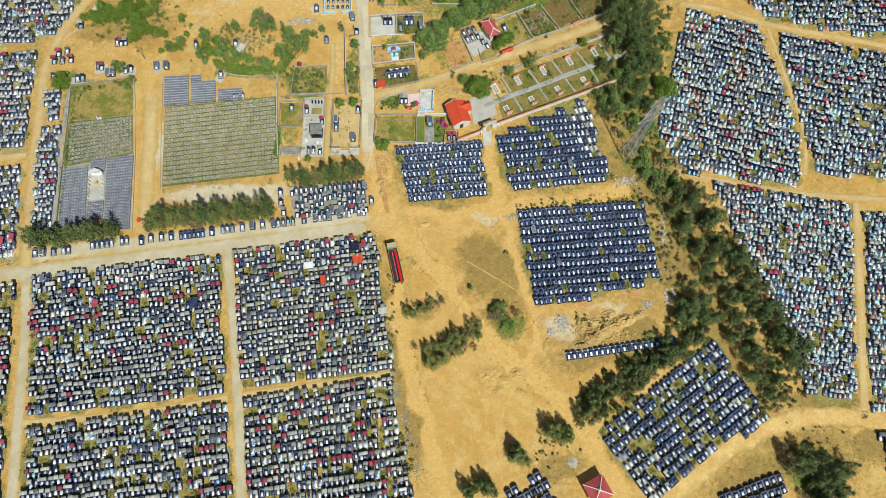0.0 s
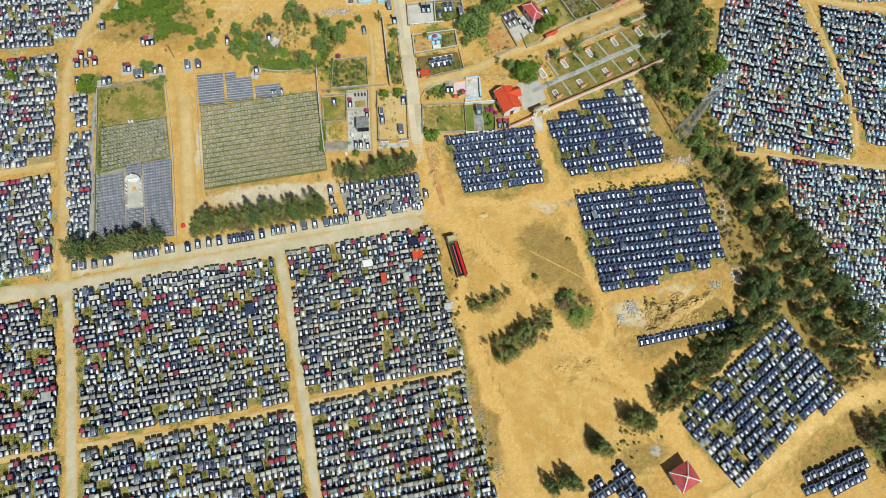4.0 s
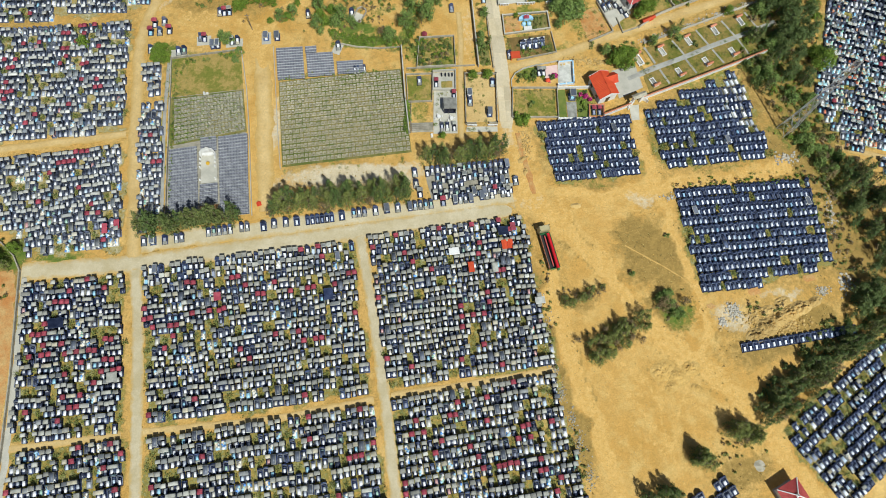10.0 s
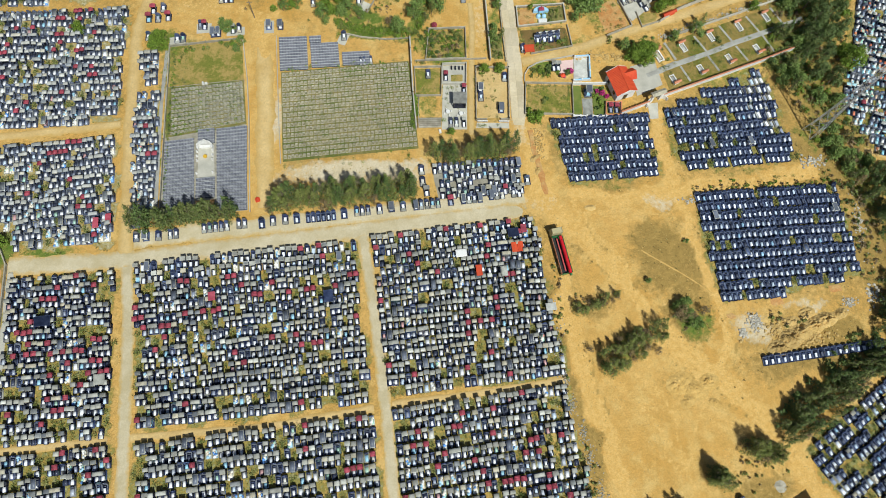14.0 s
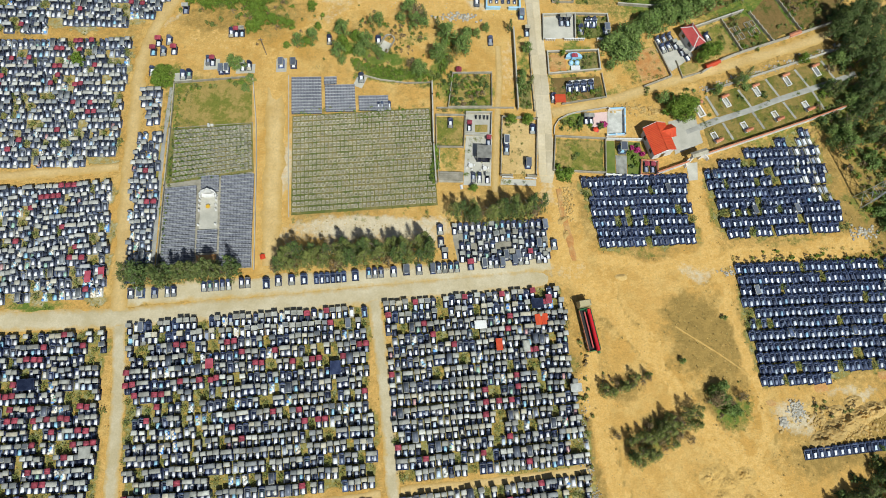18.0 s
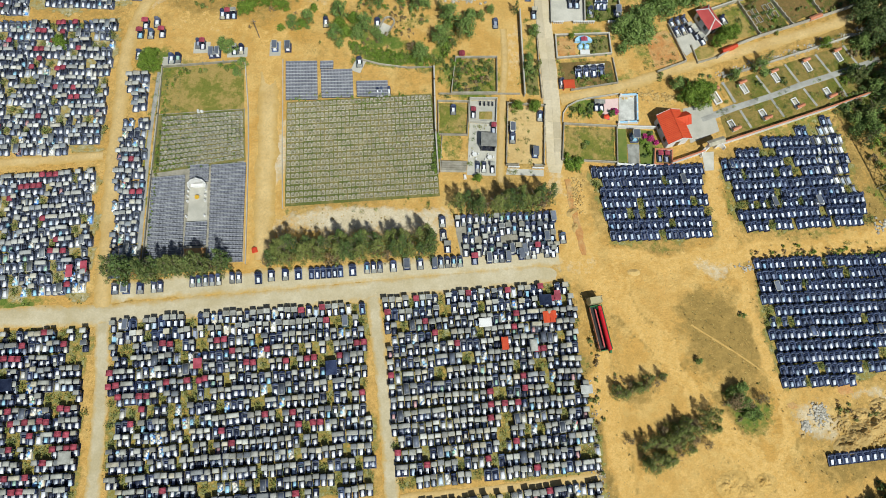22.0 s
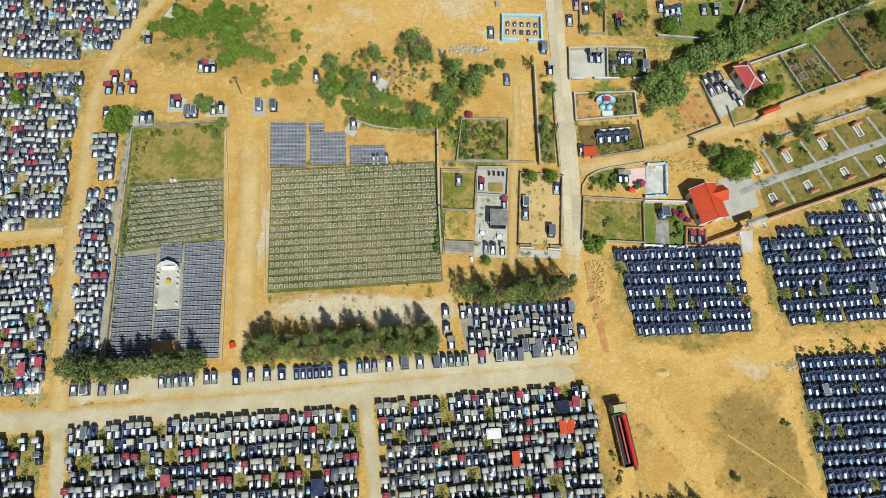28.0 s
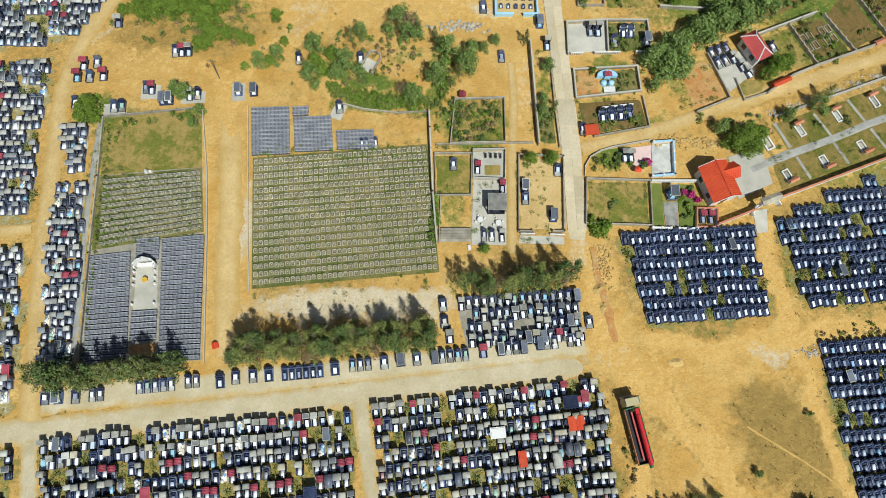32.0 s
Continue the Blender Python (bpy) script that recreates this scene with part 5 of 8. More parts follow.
# ---- walls and plots ----
def boundary(label, points, h, t, mat, cap=None, post=0.0, closed=False, category="wall", skip=(), name="low_wall"):
    """A wall along points: one panel to a side, with its coping and posts."""
    pts = [*points, points[0]] if closed else list(points)
    x0, y0 = pts[0]
    e = thing(name, label, category, x0, y0)
    z0 = float(H(x0, y0))
    for i, ((ax, ay), (bx, by)) in enumerate(zip(pts, pts[1:])):
        if i in skip:
            continue
        n = math.hypot(bx - ax, by - ay)
        ang = math.degrees(math.atan2(by - ay, bx - ax))
        za, zb = float(H(ax, ay)) - z0, float(H(bx, by)) - z0
        m = Matrix.Translation((ax - x0, ay - y0, 0)) @ pose(0, 0, 0, 0, 0, ang)
        v = [(-t / 2, -t / 2, za - 0.3), (n + t / 2 - 0.004 * i, -t / 2, zb - 0.3), (n + t / 2 - 0.004 * i, t / 2, zb - 0.3), (-t / 2, t / 2, za - 0.3)]
        v += [(x, y, z + 0.3 + h) for x, y, z in v]
        box = [(3, 2, 1, 0), (4, 5, 6, 7), (0, 1, 5, 4), (1, 2, 6, 5), (2, 3, 7, 6), (3, 0, 4, 7)]
        p = part("panel", Shape().add(v, box, 0, m), mat, e)
        if cap:
            k = t / 2 + 0.06
            w = [(-k, -k, za + h), (n + k, -k, zb + h), (n + k, k, zb + h), (-k, k, za + h)]
            w += [(x, y * 0.7, z + 0.09) for x, y, z in w]
            part("coping", Shape().add(w, box, 0, m), cap, p)
        if post:
            c = max(1, int(n / post))
            for j in range(c + 1):
                u = n * j / c
                z = za + (zb - za) * j / c
                part("post", Shape().box(u - t * 0.8, u + t * 0.8, -t * 0.8, t * 0.8, z - 0.3, z + h + 0.18, 0, m, 0.01), mat, p)
    return e


def quad(x, y, w, d, turn=0.0):
    """Corners of a turned rectangle round a place."""
    c, s = math.cos(radians(turn)), math.sin(radians(turn))
    return [(x + a * c - b * s, y + a * s + b * c) for a, b in ((-w / 2, d / 2), (w / 2, d / 2), (w / 2, -d / 2), (-w / 2, -d / 2))]


def mixed_line(x, y, n, turn=6.5, kinds=("slab",), step=1.25, group="graves along the road", w=0.8, r=rng):
    """Graves side by side, centred on a place."""
    for i in range(n):
        d = (i - (n - 1) / 2) * step
        grave(kinds[i % len(kinds)], x + d * math.cos(radians(turn)), y + d * math.sin(radians(turn)), turn, w, r.uniform(0.9, 1.1), group)


# graves along the road
ROADSIDE = "graves along the road"
for x, y, kind in ((-101.4, 50.1, "slab"), (-99.3, 50.3, "long"), (-96.6, 50.4, "slab_low"), (-74.2, 53.3, "arm"), (-71.8, 53.9, "slab_low"), (-69.1, 54.2, "slab"), (-66.6, 54.5, "arm"), (-56.2, 55.7, "arm"), (-48.4, 56.8, "slab"), (-45.8, 57.3, "long"), (-43.2, 57.5, "slab"), (-32.6, 59.0, "roofed"), (-15.2, 64.2, "slab")):
    grave(kind, x, y, 6.5, 1.0, 1.0, ROADSIDE)
mixed_line(-93.4, 50.8, 2)
mixed_line(-84.3, 52.4, 5)
mixed_line(-78.6, 53.2, 2)
mixed_line(-61.3, 55.0, 6, kinds=("arm_low",), step=1.12, w=0.72)
mixed_line(-52.2, 56.4, 3)
mixed_line(-37.9, 58.1, 5, kinds=("long", "slab", "slab", "slab", "slab"))
mixed_line(-27.9, 59.6, 4, kinds=("long", "slab_low", "slab"))
mixed_line(-22.2, 60.6, 3, kinds=("long", "slab", "slab_low"))
mixed_line(-17.8, 61.2, 2, kinds=("slab", "canopy_high"))
ribbon("apron", [(-102, 49.6), (-90, 51.0), (-70, 53.3), (-55, 55.2), (-40, 57.2), (-16, 60.6)], 4.6, ROAD_MAT, "dusty pale concrete apron under roadside graves", 0.02, 0.5, category="apron")
patch("paving", [(-37.4, 67.6), (-16.6, 69.6), (-15.6, 60.6), (-35.4, 59.0)], OLD_CONCRETE, "grey concrete ground between graves", 0.02, category="paving", ragged=True)
K = [(-37.4, 67.6), (-16.3, 69.7), (-15.6, 62.2), (-35.0, 60.0)]
WARM = [("slab", 44), ("slab_low", 20), ("canopy", 14), ("long", 10), ("roofed", 4), ("canopy_low", 8)]
graves(rows_of(K, "K", 1.26, 2.1, 0.05), "K", WARM, "graves below the trees")
for x, y, k in ((-39.2, 66.4, "slab"), (-38.9, 63.6, "slab_low"), (-38.0, 61.2, "canopy")):
    grave(k, x, y, 6, 1.0, 1.0, "graves below the trees")
J = [(-107.0, 86.5), (-100.8, 86.9), (-98.0, 53.2), (-104.0, 53.0)]
field(rows_of(J, "J", 1.26, 2.3, 0.05), "J", MIXED, "narrow strip of granite graves beside a sandy lane", SLOTS_PALE)
field(rows_of([(-107.9, 97.6), (-101.8, 98.0), (-101.3, 89.0), (-106.3, 88.8)], "J2", 1.6, 2.3, 0.1), "J2", MIXED, "small group of granite graves beside a sandy lane", SLOTS_PALE)
for x, y, k in ((-106.1, 110.4, "roofed"), (-103.7, 110.8, "slab"), (-102.1, 108.2, "roofed"), (-106.9, 107.9, "roofed"), (-104.6, 107.8, "slab"), (-106.2, 102.4, "slab"), (-104.6, 102.6, "slab_low")):
    grave(k, x, y, 4, 1.05, 1.0, "graves beside the lane")
field(rows_of([(24.2, -4.2), (27.2, -2.6), (31.6, -12.0), (16.0, -12.0), (18.4, -8.4)], "R", 1.7, 2.5, 0.03), "R", [("arm", 3), ("arm_low", 2)], "rows of navy granite graves beside the pavilion")
field(rows_of([(69.0, -9.0), (87.6, -3.0), (89.5, -12.0), (69.0, -14.0)], "S", 1.7, 2.5, 0.03), "S", [("arm", 3), ("arm_low", 2)], "rows of navy granite graves beside a sandy track")
for i in range(20):   # a single row of new graves
    u = (i + 0.5) / 20
    grave("arm_low", 34.2 + 28.4 * u, 23.9 + 4.3 * u, 8.6, 0.93, 0.9, "row of new navy graves")
field([(131 - 6 * k, 6 - 2.4 * j, 4, 1.0) for k in range(3) for j in range(2)], "Y", MIXED, "a few granite graves beside a track")
field(rows_of([(112.5, 6.0), (132, 5.0), (132, -12.0), (114, -6.0)], "Y2", 1.6, 2.3, 0.1), "Y2", MIXED, "granite graves beside a sandy track")
boundary("weathered low wall bounding the western grave fields", [(-128.3, 43.5), (-126.0, 20), (-125.0, 4), (-124.6, -14)], 0.8, 0.25, OLD_CONCRETE)
boundary("weathered low wall on the hillside edge", [(-128.3, 43.5), (-130.2, 47.0), (-134.0, 50.6)], 0.7, 0.25, OLD_CONCRETE)

# ---- western columbarium ----
SLATE = material("slate_niches", (0.120, 0.126, 0.155), (0.190, 0.195, 0.222), 0.6, 0.6, 7, 0.05, 0.2)
NICHE_DARK = material("dark_niche_fronts", (0.042, 0.046, 0.060), (0.082, 0.086, 0.105), 0.6, 0.9, 9, 0.05, 0.12)
NICHE_PALE = material("pale_blue_grey_concrete", (0.34, 0.35, 0.37), (0.46, 0.47, 0.47), 0.85, 0.7, 7, 0.1, 0.3)
niche = Shape().box(-0.335, 0.335, -0.40, 0.40, -0.25, 0.10, 2)
niche.prism([(-0.12, 0.10), (0.34, 0.10), (0.34, 0.44), (0.24, 0.46), (-0.16, 0.20)], -0.336, 0.336, "x", 0)


def niches(poly, rows, cols, label):
    a, b, c, d = (np.array(q, float) for q in poly)
    turn = math.degrees(math.atan2(b[1] - a[1], b[0] - a[0]))
    wide = np.linalg.norm(b - a) / cols / 0.67
    deep = np.linalg.norm(d - a) / rows / 0.86
    out = []
    for j in range(rows):
        for i in range(cols):
            u, v = (i + 0.5) / cols, (j + 0.5) / rows
            q = (a * (1 - u) + b * u) * (1 - v) + (d * (1 - u) + c * u) * v
            out.append((q[0], q[1], float(H(*q)), turn, wide, deep, 1.0))
    tagged(new("niche_graves", repeat("niche_graves", niche, out, [SLATE, NICHE_PALE, NICHE_DARK])), label, "graves", kind="stuff")
    s = Shape()
    for j in range(rows):   # continuous stone band and coping of each row
        v = (j + 0.5) / rows
        p, q = a * (1 - v) + d * v, b * (1 - v) + c * v
        n = float(np.linalg.norm(q - p))
        k = deep * 0.86
        m = Matrix.Translation((p[0], p[1], 0)) @ pose(0, 0, 0, 0, 0, math.degrees(math.atan2(q[1] - p[1], q[0] - p[0])))
        za, zb = float(H(*p)), float(H(*q))
        for y0, z0, y1, z1, slot in ((-0.02 * k, 0.26, 0.34 * k, 0.50, 0), (0.34 * k, 0.53, 0.45 * k, 0.53, 1), (-0.20 * k, 0.235, -0.13 * k, 0.235, 1)):
            w = [(0, y0, za + z0), (n, y0, zb + z0), (n, y1, zb + z1), (0, y1, za + z1)]
            w += [(x, y, z - 0.35) for x, y, z in w]
            s.add(w, [(0, 1, 2, 3), (7, 6, 5, 4), (0, 4, 5, 1), (1, 5, 6, 2), (2, 6, 7, 3), (3, 7, 4, 0)], slot, m)
    tagged(new("niche_bands", s.mesh("niche_bands", SLATE, NICHE_PALE)), "long slate bands with pale copings over niche graves", "graves", kind="stuff")


patch("yard", [(-100.2, 88.2), (-81.6, 90.2), (-77.6, 56.6), (-96.9, 54.6)], OLD_CONCRETE, "pale concrete yard under rows of niche graves", 0.02)
niches([(-98.3, 73.5), (-91.7, 74.4), (-89.4, 55.6), (-96.4, 55.0)], 22, 10, "dense rows of low slate niche graves on concrete")
niches([(-86.7, 76.8), (-79.7, 77.6), (-77.9, 56.6), (-84.4, 56.2)], 25, 10, "dense rows of low slate niche graves on concrete")
niches([(-91.0, 76.6), (-87.2, 77.0), (-86.8, 73.2), (-90.6, 72.8)], 5, 6, "short rows of low slate niche graves behind a monument")
niches([(-89.9, 64.2), (-85.8, 64.6), (-85.3, 59.6), (-89.6, 59.2)], 5, 6, "short rows of low slate niche graves before a monument")
patch("bare_earth", [(-89.5, 58.8), (-85.3, 59.2), (-85.0, 55.8), (-89.2, 55.4)], RED_EARTH, "patch of bare orange earth between niche graves", 0.05)
patch("paving", [(-90.4, 72.4), (-86.9, 72.7), (-85.9, 64.8), (-89.8, 64.5)], CONCRETE, "pale paved court before a white monument", 0.06, category="paving")
mon = thing("monument", "white curved stone screen wall with a pointed crest", "monument", -88.7, 72.2, 6)
for i in range(7):
    a0, a1 = radians(205 - i * 33), radians(205 - (i + 1) * 33)
    p, q = Vector((1.75 * math.cos(a0), 1.0 * math.sin(a0) - 0.3, 0)), Vector((1.75 * math.cos(a1), 1.0 * math.sin(a1) - 0.3, 0))
    m = Matrix.Translation(p) @ pose(0, 0, 0, 0, 0, math.degrees(math.atan2(q.y - p.y, q.x - p.x)))
    h = 1.2 + 1.0 * math.sin(math.pi * (i + 0.5) / 7)
    part("panel", Shape().prism([(0, -0.2), ((q - p).length, -0.2), ((q - p).length, h - 0.1), ((q - p).length / 2, h + (0.5 if i == 3 else 0.05)), (0, h - 0.1)], -0.12, 0.12, "y", 0, m), WHITE, mon)
part("offering_table", Shape().box(-1.1, 1.1, -0.4, 0.1, -0.1, 0.7, taper=0.06).box(-1.25, 1.25, -0.5, 0.2, 0.7, 0.82), WHITE, mon)
for x, y in ((-90.5, 70.9), (-90.4, 69.8), (-90.3, 68.7), (-90.0, 65.4), (-87.0, 71.2), (-86.9, 70.1), (-86.8, 69.0), (-86.4, 65.7)):
    s = Shape().box(-0.2, 0.2, -0.2, 0.2, -0.1, 0.35, taper=0.03).tube((0, 0, 0.35), (0, 0, 0.75), 0.14, 0.19, 8).tube((0, 0, 0.75), (0, 0, 1.0), 0.19, 0.05, 8)
    single("stone_urn", s, (WHITE,), "small white carved stone urn on a plinth", "urn", x, y, 6, "urns round the court")
brn = thing("incense_burner", "yellow incense burner standing on a paved court", "incense burner", -88.4, 69.5, 6)
YELLOW = material("yellow_glaze", (0.70, 0.42, 0.03), (0.62, 0.36, 0.04), 0.4, 1, 8, 0.05, 0.1)
part("bowl", Shape().tube((0, 0, 0.35), (0, 0, 0.8), 0.25, 0.42, 10).tube((0, 0, 0.8), (0, 0, 0.86), 0.46, 0.46, 10), YELLOW, brn, smooth=False)
for k in range(3):
    a = k * 2.094
    part("leg", Shape().tube((0.3 * math.cos(a), 0.3 * math.sin(a), 0), (0.18 * math.cos(a), 0.18 * math.sin(a), 0.42), 0.05, 0.07), YELLOW, brn)

# planted plot and lawn north of it
RING_RIM = material("pale_old_concrete", (0.38, 0.35, 0.265), (0.49, 0.45, 0.35), 0.9, 0.8, 6, 0.3, 0.5)
planter = Shape()
for x in (-0.46, 0.34):
    planter.box(x, x + 0.12, -0.42, 0.30, -0.2, 0.26)
planter.box(-0.46, 0.46, 0.30, 0.44, -0.2, 0.42, taper=0.02).box(-0.34, 0.34, -0.42, -0.32, -0.2, 0.14).box(-0.2, 0.2, -0.1, 0.22, -0.2, 0.22, taper=0.04)


def planters(poly, rows, cols, label, template, sx=1.0, sy=1.0, drop=0.0, apart=0, rim=OLD_CONCRETE):
    a, b, c, d = (np.array(q, float) for q in poly)
    turn = math.degrees(math.atan2(b[1] - a[1], b[0] - a[0]))
    out = []
    for j in range(rows):
        for i in range(cols):
            if rng.random() < drop:
                continue
            u, v = (i + 0.5) / cols, (j + 0.5) / rows
            q = (a * (1 - u) + b * u) * (1 - v) + (d * (1 - u) + c * u) * v
            out.append((q[0] + rng.uniform(-0.04, 0.04), q[1] + rng.uniform(-0.04, 0.04), float(H(*q)), turn + rng.uniform(-1.5, 1.5), sx, sy, rng.uniform(1.2, 1.7)))
    near = sorted(out, key=lambda q: q[1])[:apart]
    if near:
        me = template.mesh("ring_grave", rim, SHADED_SOIL)
        for x, y, z, a, w, d, h in near:
            ob = new("ring_grave", me)
            ob.matrix_world = pose(x, y, z, 0, 0, a)
            ob.scale = (w, d, h)
            tagged(ob, "small grey concrete horseshoe grave on weedy ground", "grave", "ring graves in rows")
    out = sorted(out, key=lambda q: q[1])[apart:]
    tagged(new("ring_graves", repeat("ring_graves", template, out, [rim, SHADED_SOIL])), label, "graves", kind="stuff")


WEEDY = mottled("weedy_soil", (0.28, 0.235, 0.090), (0.225, 0.20, 0.065), (0.140, 0.16, 0.040), (0.08, 0.115, 0.020), 0.55)
ring = Shape()
for x in (-0.34, 0.23):
    ring.box(x, x + 0.11, -0.5, 0.25, -0.2, 0.24)
ring.prism([(-0.34, 0.25), (-0.20, 0.48), (0.20, 0.48), (0.34, 0.25), (0.23, 0.25), (0.13, 0.37), (-0.13, 0.37), (-0.23, 0.25)], -0.2, 0.30, "z")
ring.box(-0.23, 0.23, -0.5, -0.41, -0.2, 0.18).box(-0.10, 0.10, -0.04, 0.18, -0.2, 0.20, taper=0.03)
ring.box(-0.23, 0.23, -0.41, 0.30, -0.2, 0.06, 1)
planter.box(-0.34, 0.34, -0.32, 0.30, -0.2, 0.10, 1)
# soil of the inner beds, its colour darkened for the shade inside the kerbs
SHADED_SOIL = material("shaded_weedy_soil", (0.17, 0.165, 0.065), (0.28, 0.245, 0.115), 0.95, 1.5, 9, 0.3, 0.6)
patch("planted_ground", [(-99.8, 88.0), (-81.7, 90.0), (-79.9, 78.2), (-98.4, 74.6)], WEEDY, "weedy soil between rows of planter graves", 0.05)
planters([(-98.6, 87.6), (-81.9, 89.5), (-80.2, 78.6), (-97.2, 75.0)], 11, 21, "rows of small grey concrete planter graves among weeds", planter, 0.74, 0.66, 0.0, 0, material("grey_planter_concrete", (0.27, 0.258, 0.20), (0.39, 0.37, 0.295), 0.9, 0.8, 6, 0.3, 0.5))
patch("lawn", [(-100.4, 99.4), (-83.2, 101.4), (-81.7, 90.1), (-99.4, 88.4)], GRASS_MAT, "patchy green and dry lawn inside a low wall", 0.03, category="lawn")
boundary("low pale wall beside the sandy lane", [(-83.0, 101.6), (-80.8, 90), (-79.5, 80), (-77.1, 56.2)], 0.55, 0.16, CONCRETE)
boundary("low weathered wall round the lawn", [(-83.2, 101.6), (-100.6, 99.6), (-99.6, 88), (-98.6, 74), (-97.0, 54.6)], 0.7, 0.18, OLD_CONCRETE, post=4.0)
ribbon("walkway", [(-101.2, 98.5), (-100.6, 84), (-99.6, 72), (-98.2, 56)], 0.9, PATH_GREY, "narrow pale concrete walkway beside graves", 0.04, 0.05, category="walkway")
st = single("stone_marker", Shape().box(-0.5, 0.1, -0.3, 0.3, 0, 0.8, taper=0.1).box(0.2, 0.8, -0.25, 0.25, 0, 0.6, taper=0.1).tube((-0.2, 0, 0.7), (-0.1, 0, 1.2), 0.25, 0.1, 8), (WHITE,), "white stone marker at the edge of a lawn", "marker", -91.0, 89.0, 6)

# ---- central field of ring graves ----
FIELD = [(-73.0, 92.0), (-42.6, 95.3), (-39.9, 72.0), (-70.8, 68.4)]
patch("field_ground", FIELD, WEEDY, "weedy soil of a field of ring graves", 0.04)
planters([(-72.8, 91.8), (-42.8, 95.0), (-40.1, 72.4), (-70.6, 68.8)], 17, 35, "rows of small horseshoe concrete graves on weedy ground", ring, 1.02, 0.80, 0.0, 280, RING_RIM)
niches([(-74.2, 101.7), (-67.5, 102.0), (-66.5, 92.8), (-73.2, 92.4)], 12, 10, "rows of low slate niche graves on concrete")
niches([(-66.5, 99.9), (-59.8, 100.3), (-59.0, 93.6), (-65.7, 93.2)], 9, 10, "rows of low slate niche graves on concrete")
niches([(-66.8, 102.0), (-64.0, 102.2), (-63.9, 100.4), (-66.7, 100.2)], 2, 4, "short rows of slate niche graves")
niches([(-58.7, 97.4), (-52.1, 97.8), (-51.7, 94.2), (-58.3, 93.8)], 5, 10, "rows of low slate niche graves on concrete")
for x, y in ((-54.0, 94.9), (-53.2, 95.0), (-51.6, 95.2)):
    grave("slab_low", x, y, 6, 0.5, 0.8, "pale graves at the field's edge")
boundary("low pale wall along the sandy lane", [(-74.9, 102.2), (-73.8, 92), (-72.6, 80), (-71.2, 68.0)], 0.35, 0.14, CONCRETE)
boundary("plastered wall between the field and family plots", [(-42.4, 101.2), (-42.2, 98.0), (-41.4, 86.0), (-40.5, 77.0)], 1.3, 0.2, OLD_CONCRETE, CONCRETE, post=4.0)
r4 = random.Random(44)
for i in range(30):
    bush(r4.choice(("dark", "fresh", "olive")), -40.9 + r4.uniform(-0.5, 0.4) - 0.1 * i / 30, 77.5 + 8.2 * i / 30, r4.uniform(0.6, 1.0), "hedge along the wall", r4)
heap = single("red_canopy", Shape().prism([(-0.9, 0.5), (0.9, 0.5), (0.0, 1.3)], -0.8, 0.8).tube((-0.7, -0.7, 0), (-0.7, -0.7, 0.5), 0.04).tube((0.7, -0.7, 0), (0.7, -0.7, 0.5), 0.04).tube((0.7, 0.7, 0), (0.7, 0.7, 0.5), 0.04).tube((-0.7, 0.7, 0), (-0.7, 0.7, 0.5), 0.04), (RED_CLOTH,), "small orange cloth canopy beside the lane", "canopy", -75.6, 58.9, 20)
heap.scale = (0.6, 0.6, 0.7)
# weeds along the plots
for i in range(60):
    scrub(r4.choice(("olive", "fresh", "dark")), -99.2 + 0.045 * i + r4.uniform(-0.3, 0.3), 98 - 0.72 * i, r4.uniform(0.3, 0.6), r4)

for j in range(11):   # low hedges between the planter rows
    for i in range(26):
        u, v = (i + r4.random()) / 26, (j + 0.92) / 11
        if r4.random() < 0.9 - 0.6 * u:
            scrub(r4.choice(("fresh", "olive", "dark")), -98.6 + 16.8 * u + 1.5 * v, 87.6 + 1.9 * u - 12.4 * v + 0.5 * u * v, r4.uniform(0.28, 0.5), r4)
for i in range(70):
    scrub(r4.choice(("fresh", "olive")), -72.6 + 30 * r4.random(), 92.2 + r4.uniform(0, 2.6), r4.uniform(0.25, 0.5), r4)
for i in range(60):
    u, v = r4.random(), r4.randrange(17)
    scrub(r4.choice(("fresh", "olive", "olive")), -72.2 + 31 * u + 0.1 * v, 91 + 3 * u - 1.39 * v, r4.uniform(0.2, 0.42), r4)


# ---- family plots in the north ----
def slope(a, b, c, d, ribs, thick=0.08):
    """A tiled roof slope: eave a-b, ridge d-c, with raised rows of tiles running down it."""
    a, b, c, d = (Vector(q) for q in (a, b, c, d))
    n = (b - a).cross(d - a).normalized()
    if n.z < 0:
        n = -n
    s = Shape()
    us, k = [], []
    for i in range(ribs):
        us += [i / ribs, (i + 0.45) / ribs, (i + 0.55) / ribs, (i + 0.9) / ribs]
        k += [1.0, 1.0, 0.35, 0.35]
    us, k, m = us + [1.0], k + [1.0], len(us) + 1
    for e0, e1, up in ((a, b, True), (d, c, True), (a, b, False), (d, c, False)):
        s.v += [tuple(e0.lerp(e1, t) + (n * thick * h if up else Vector())) for t, h in zip(us, k)]
    for i in range(m - 1):
        s.f += [(i, i + 1, m + i + 1, m + i), (2 * m + i + 1, 2 * m + i, 3 * m + i, 3 * m + i + 1), (i + 1, i, 2 * m + i, 2 * m + i + 1), (m + i, m + i + 1, 3 * m + i + 1, 3 * m + i)]
    s.f += [(0, m, 3 * m, 2 * m), (2 * m - 1, m - 1, 3 * m - 1, 4 * m - 1)]
    s.m = [0] * len(s.f)
    return s


def ridge(parent, p, q, mat=WHITE, r=0.11):
    part("ridge", Shape().tube(p, q, r, r, 6), mat, parent)


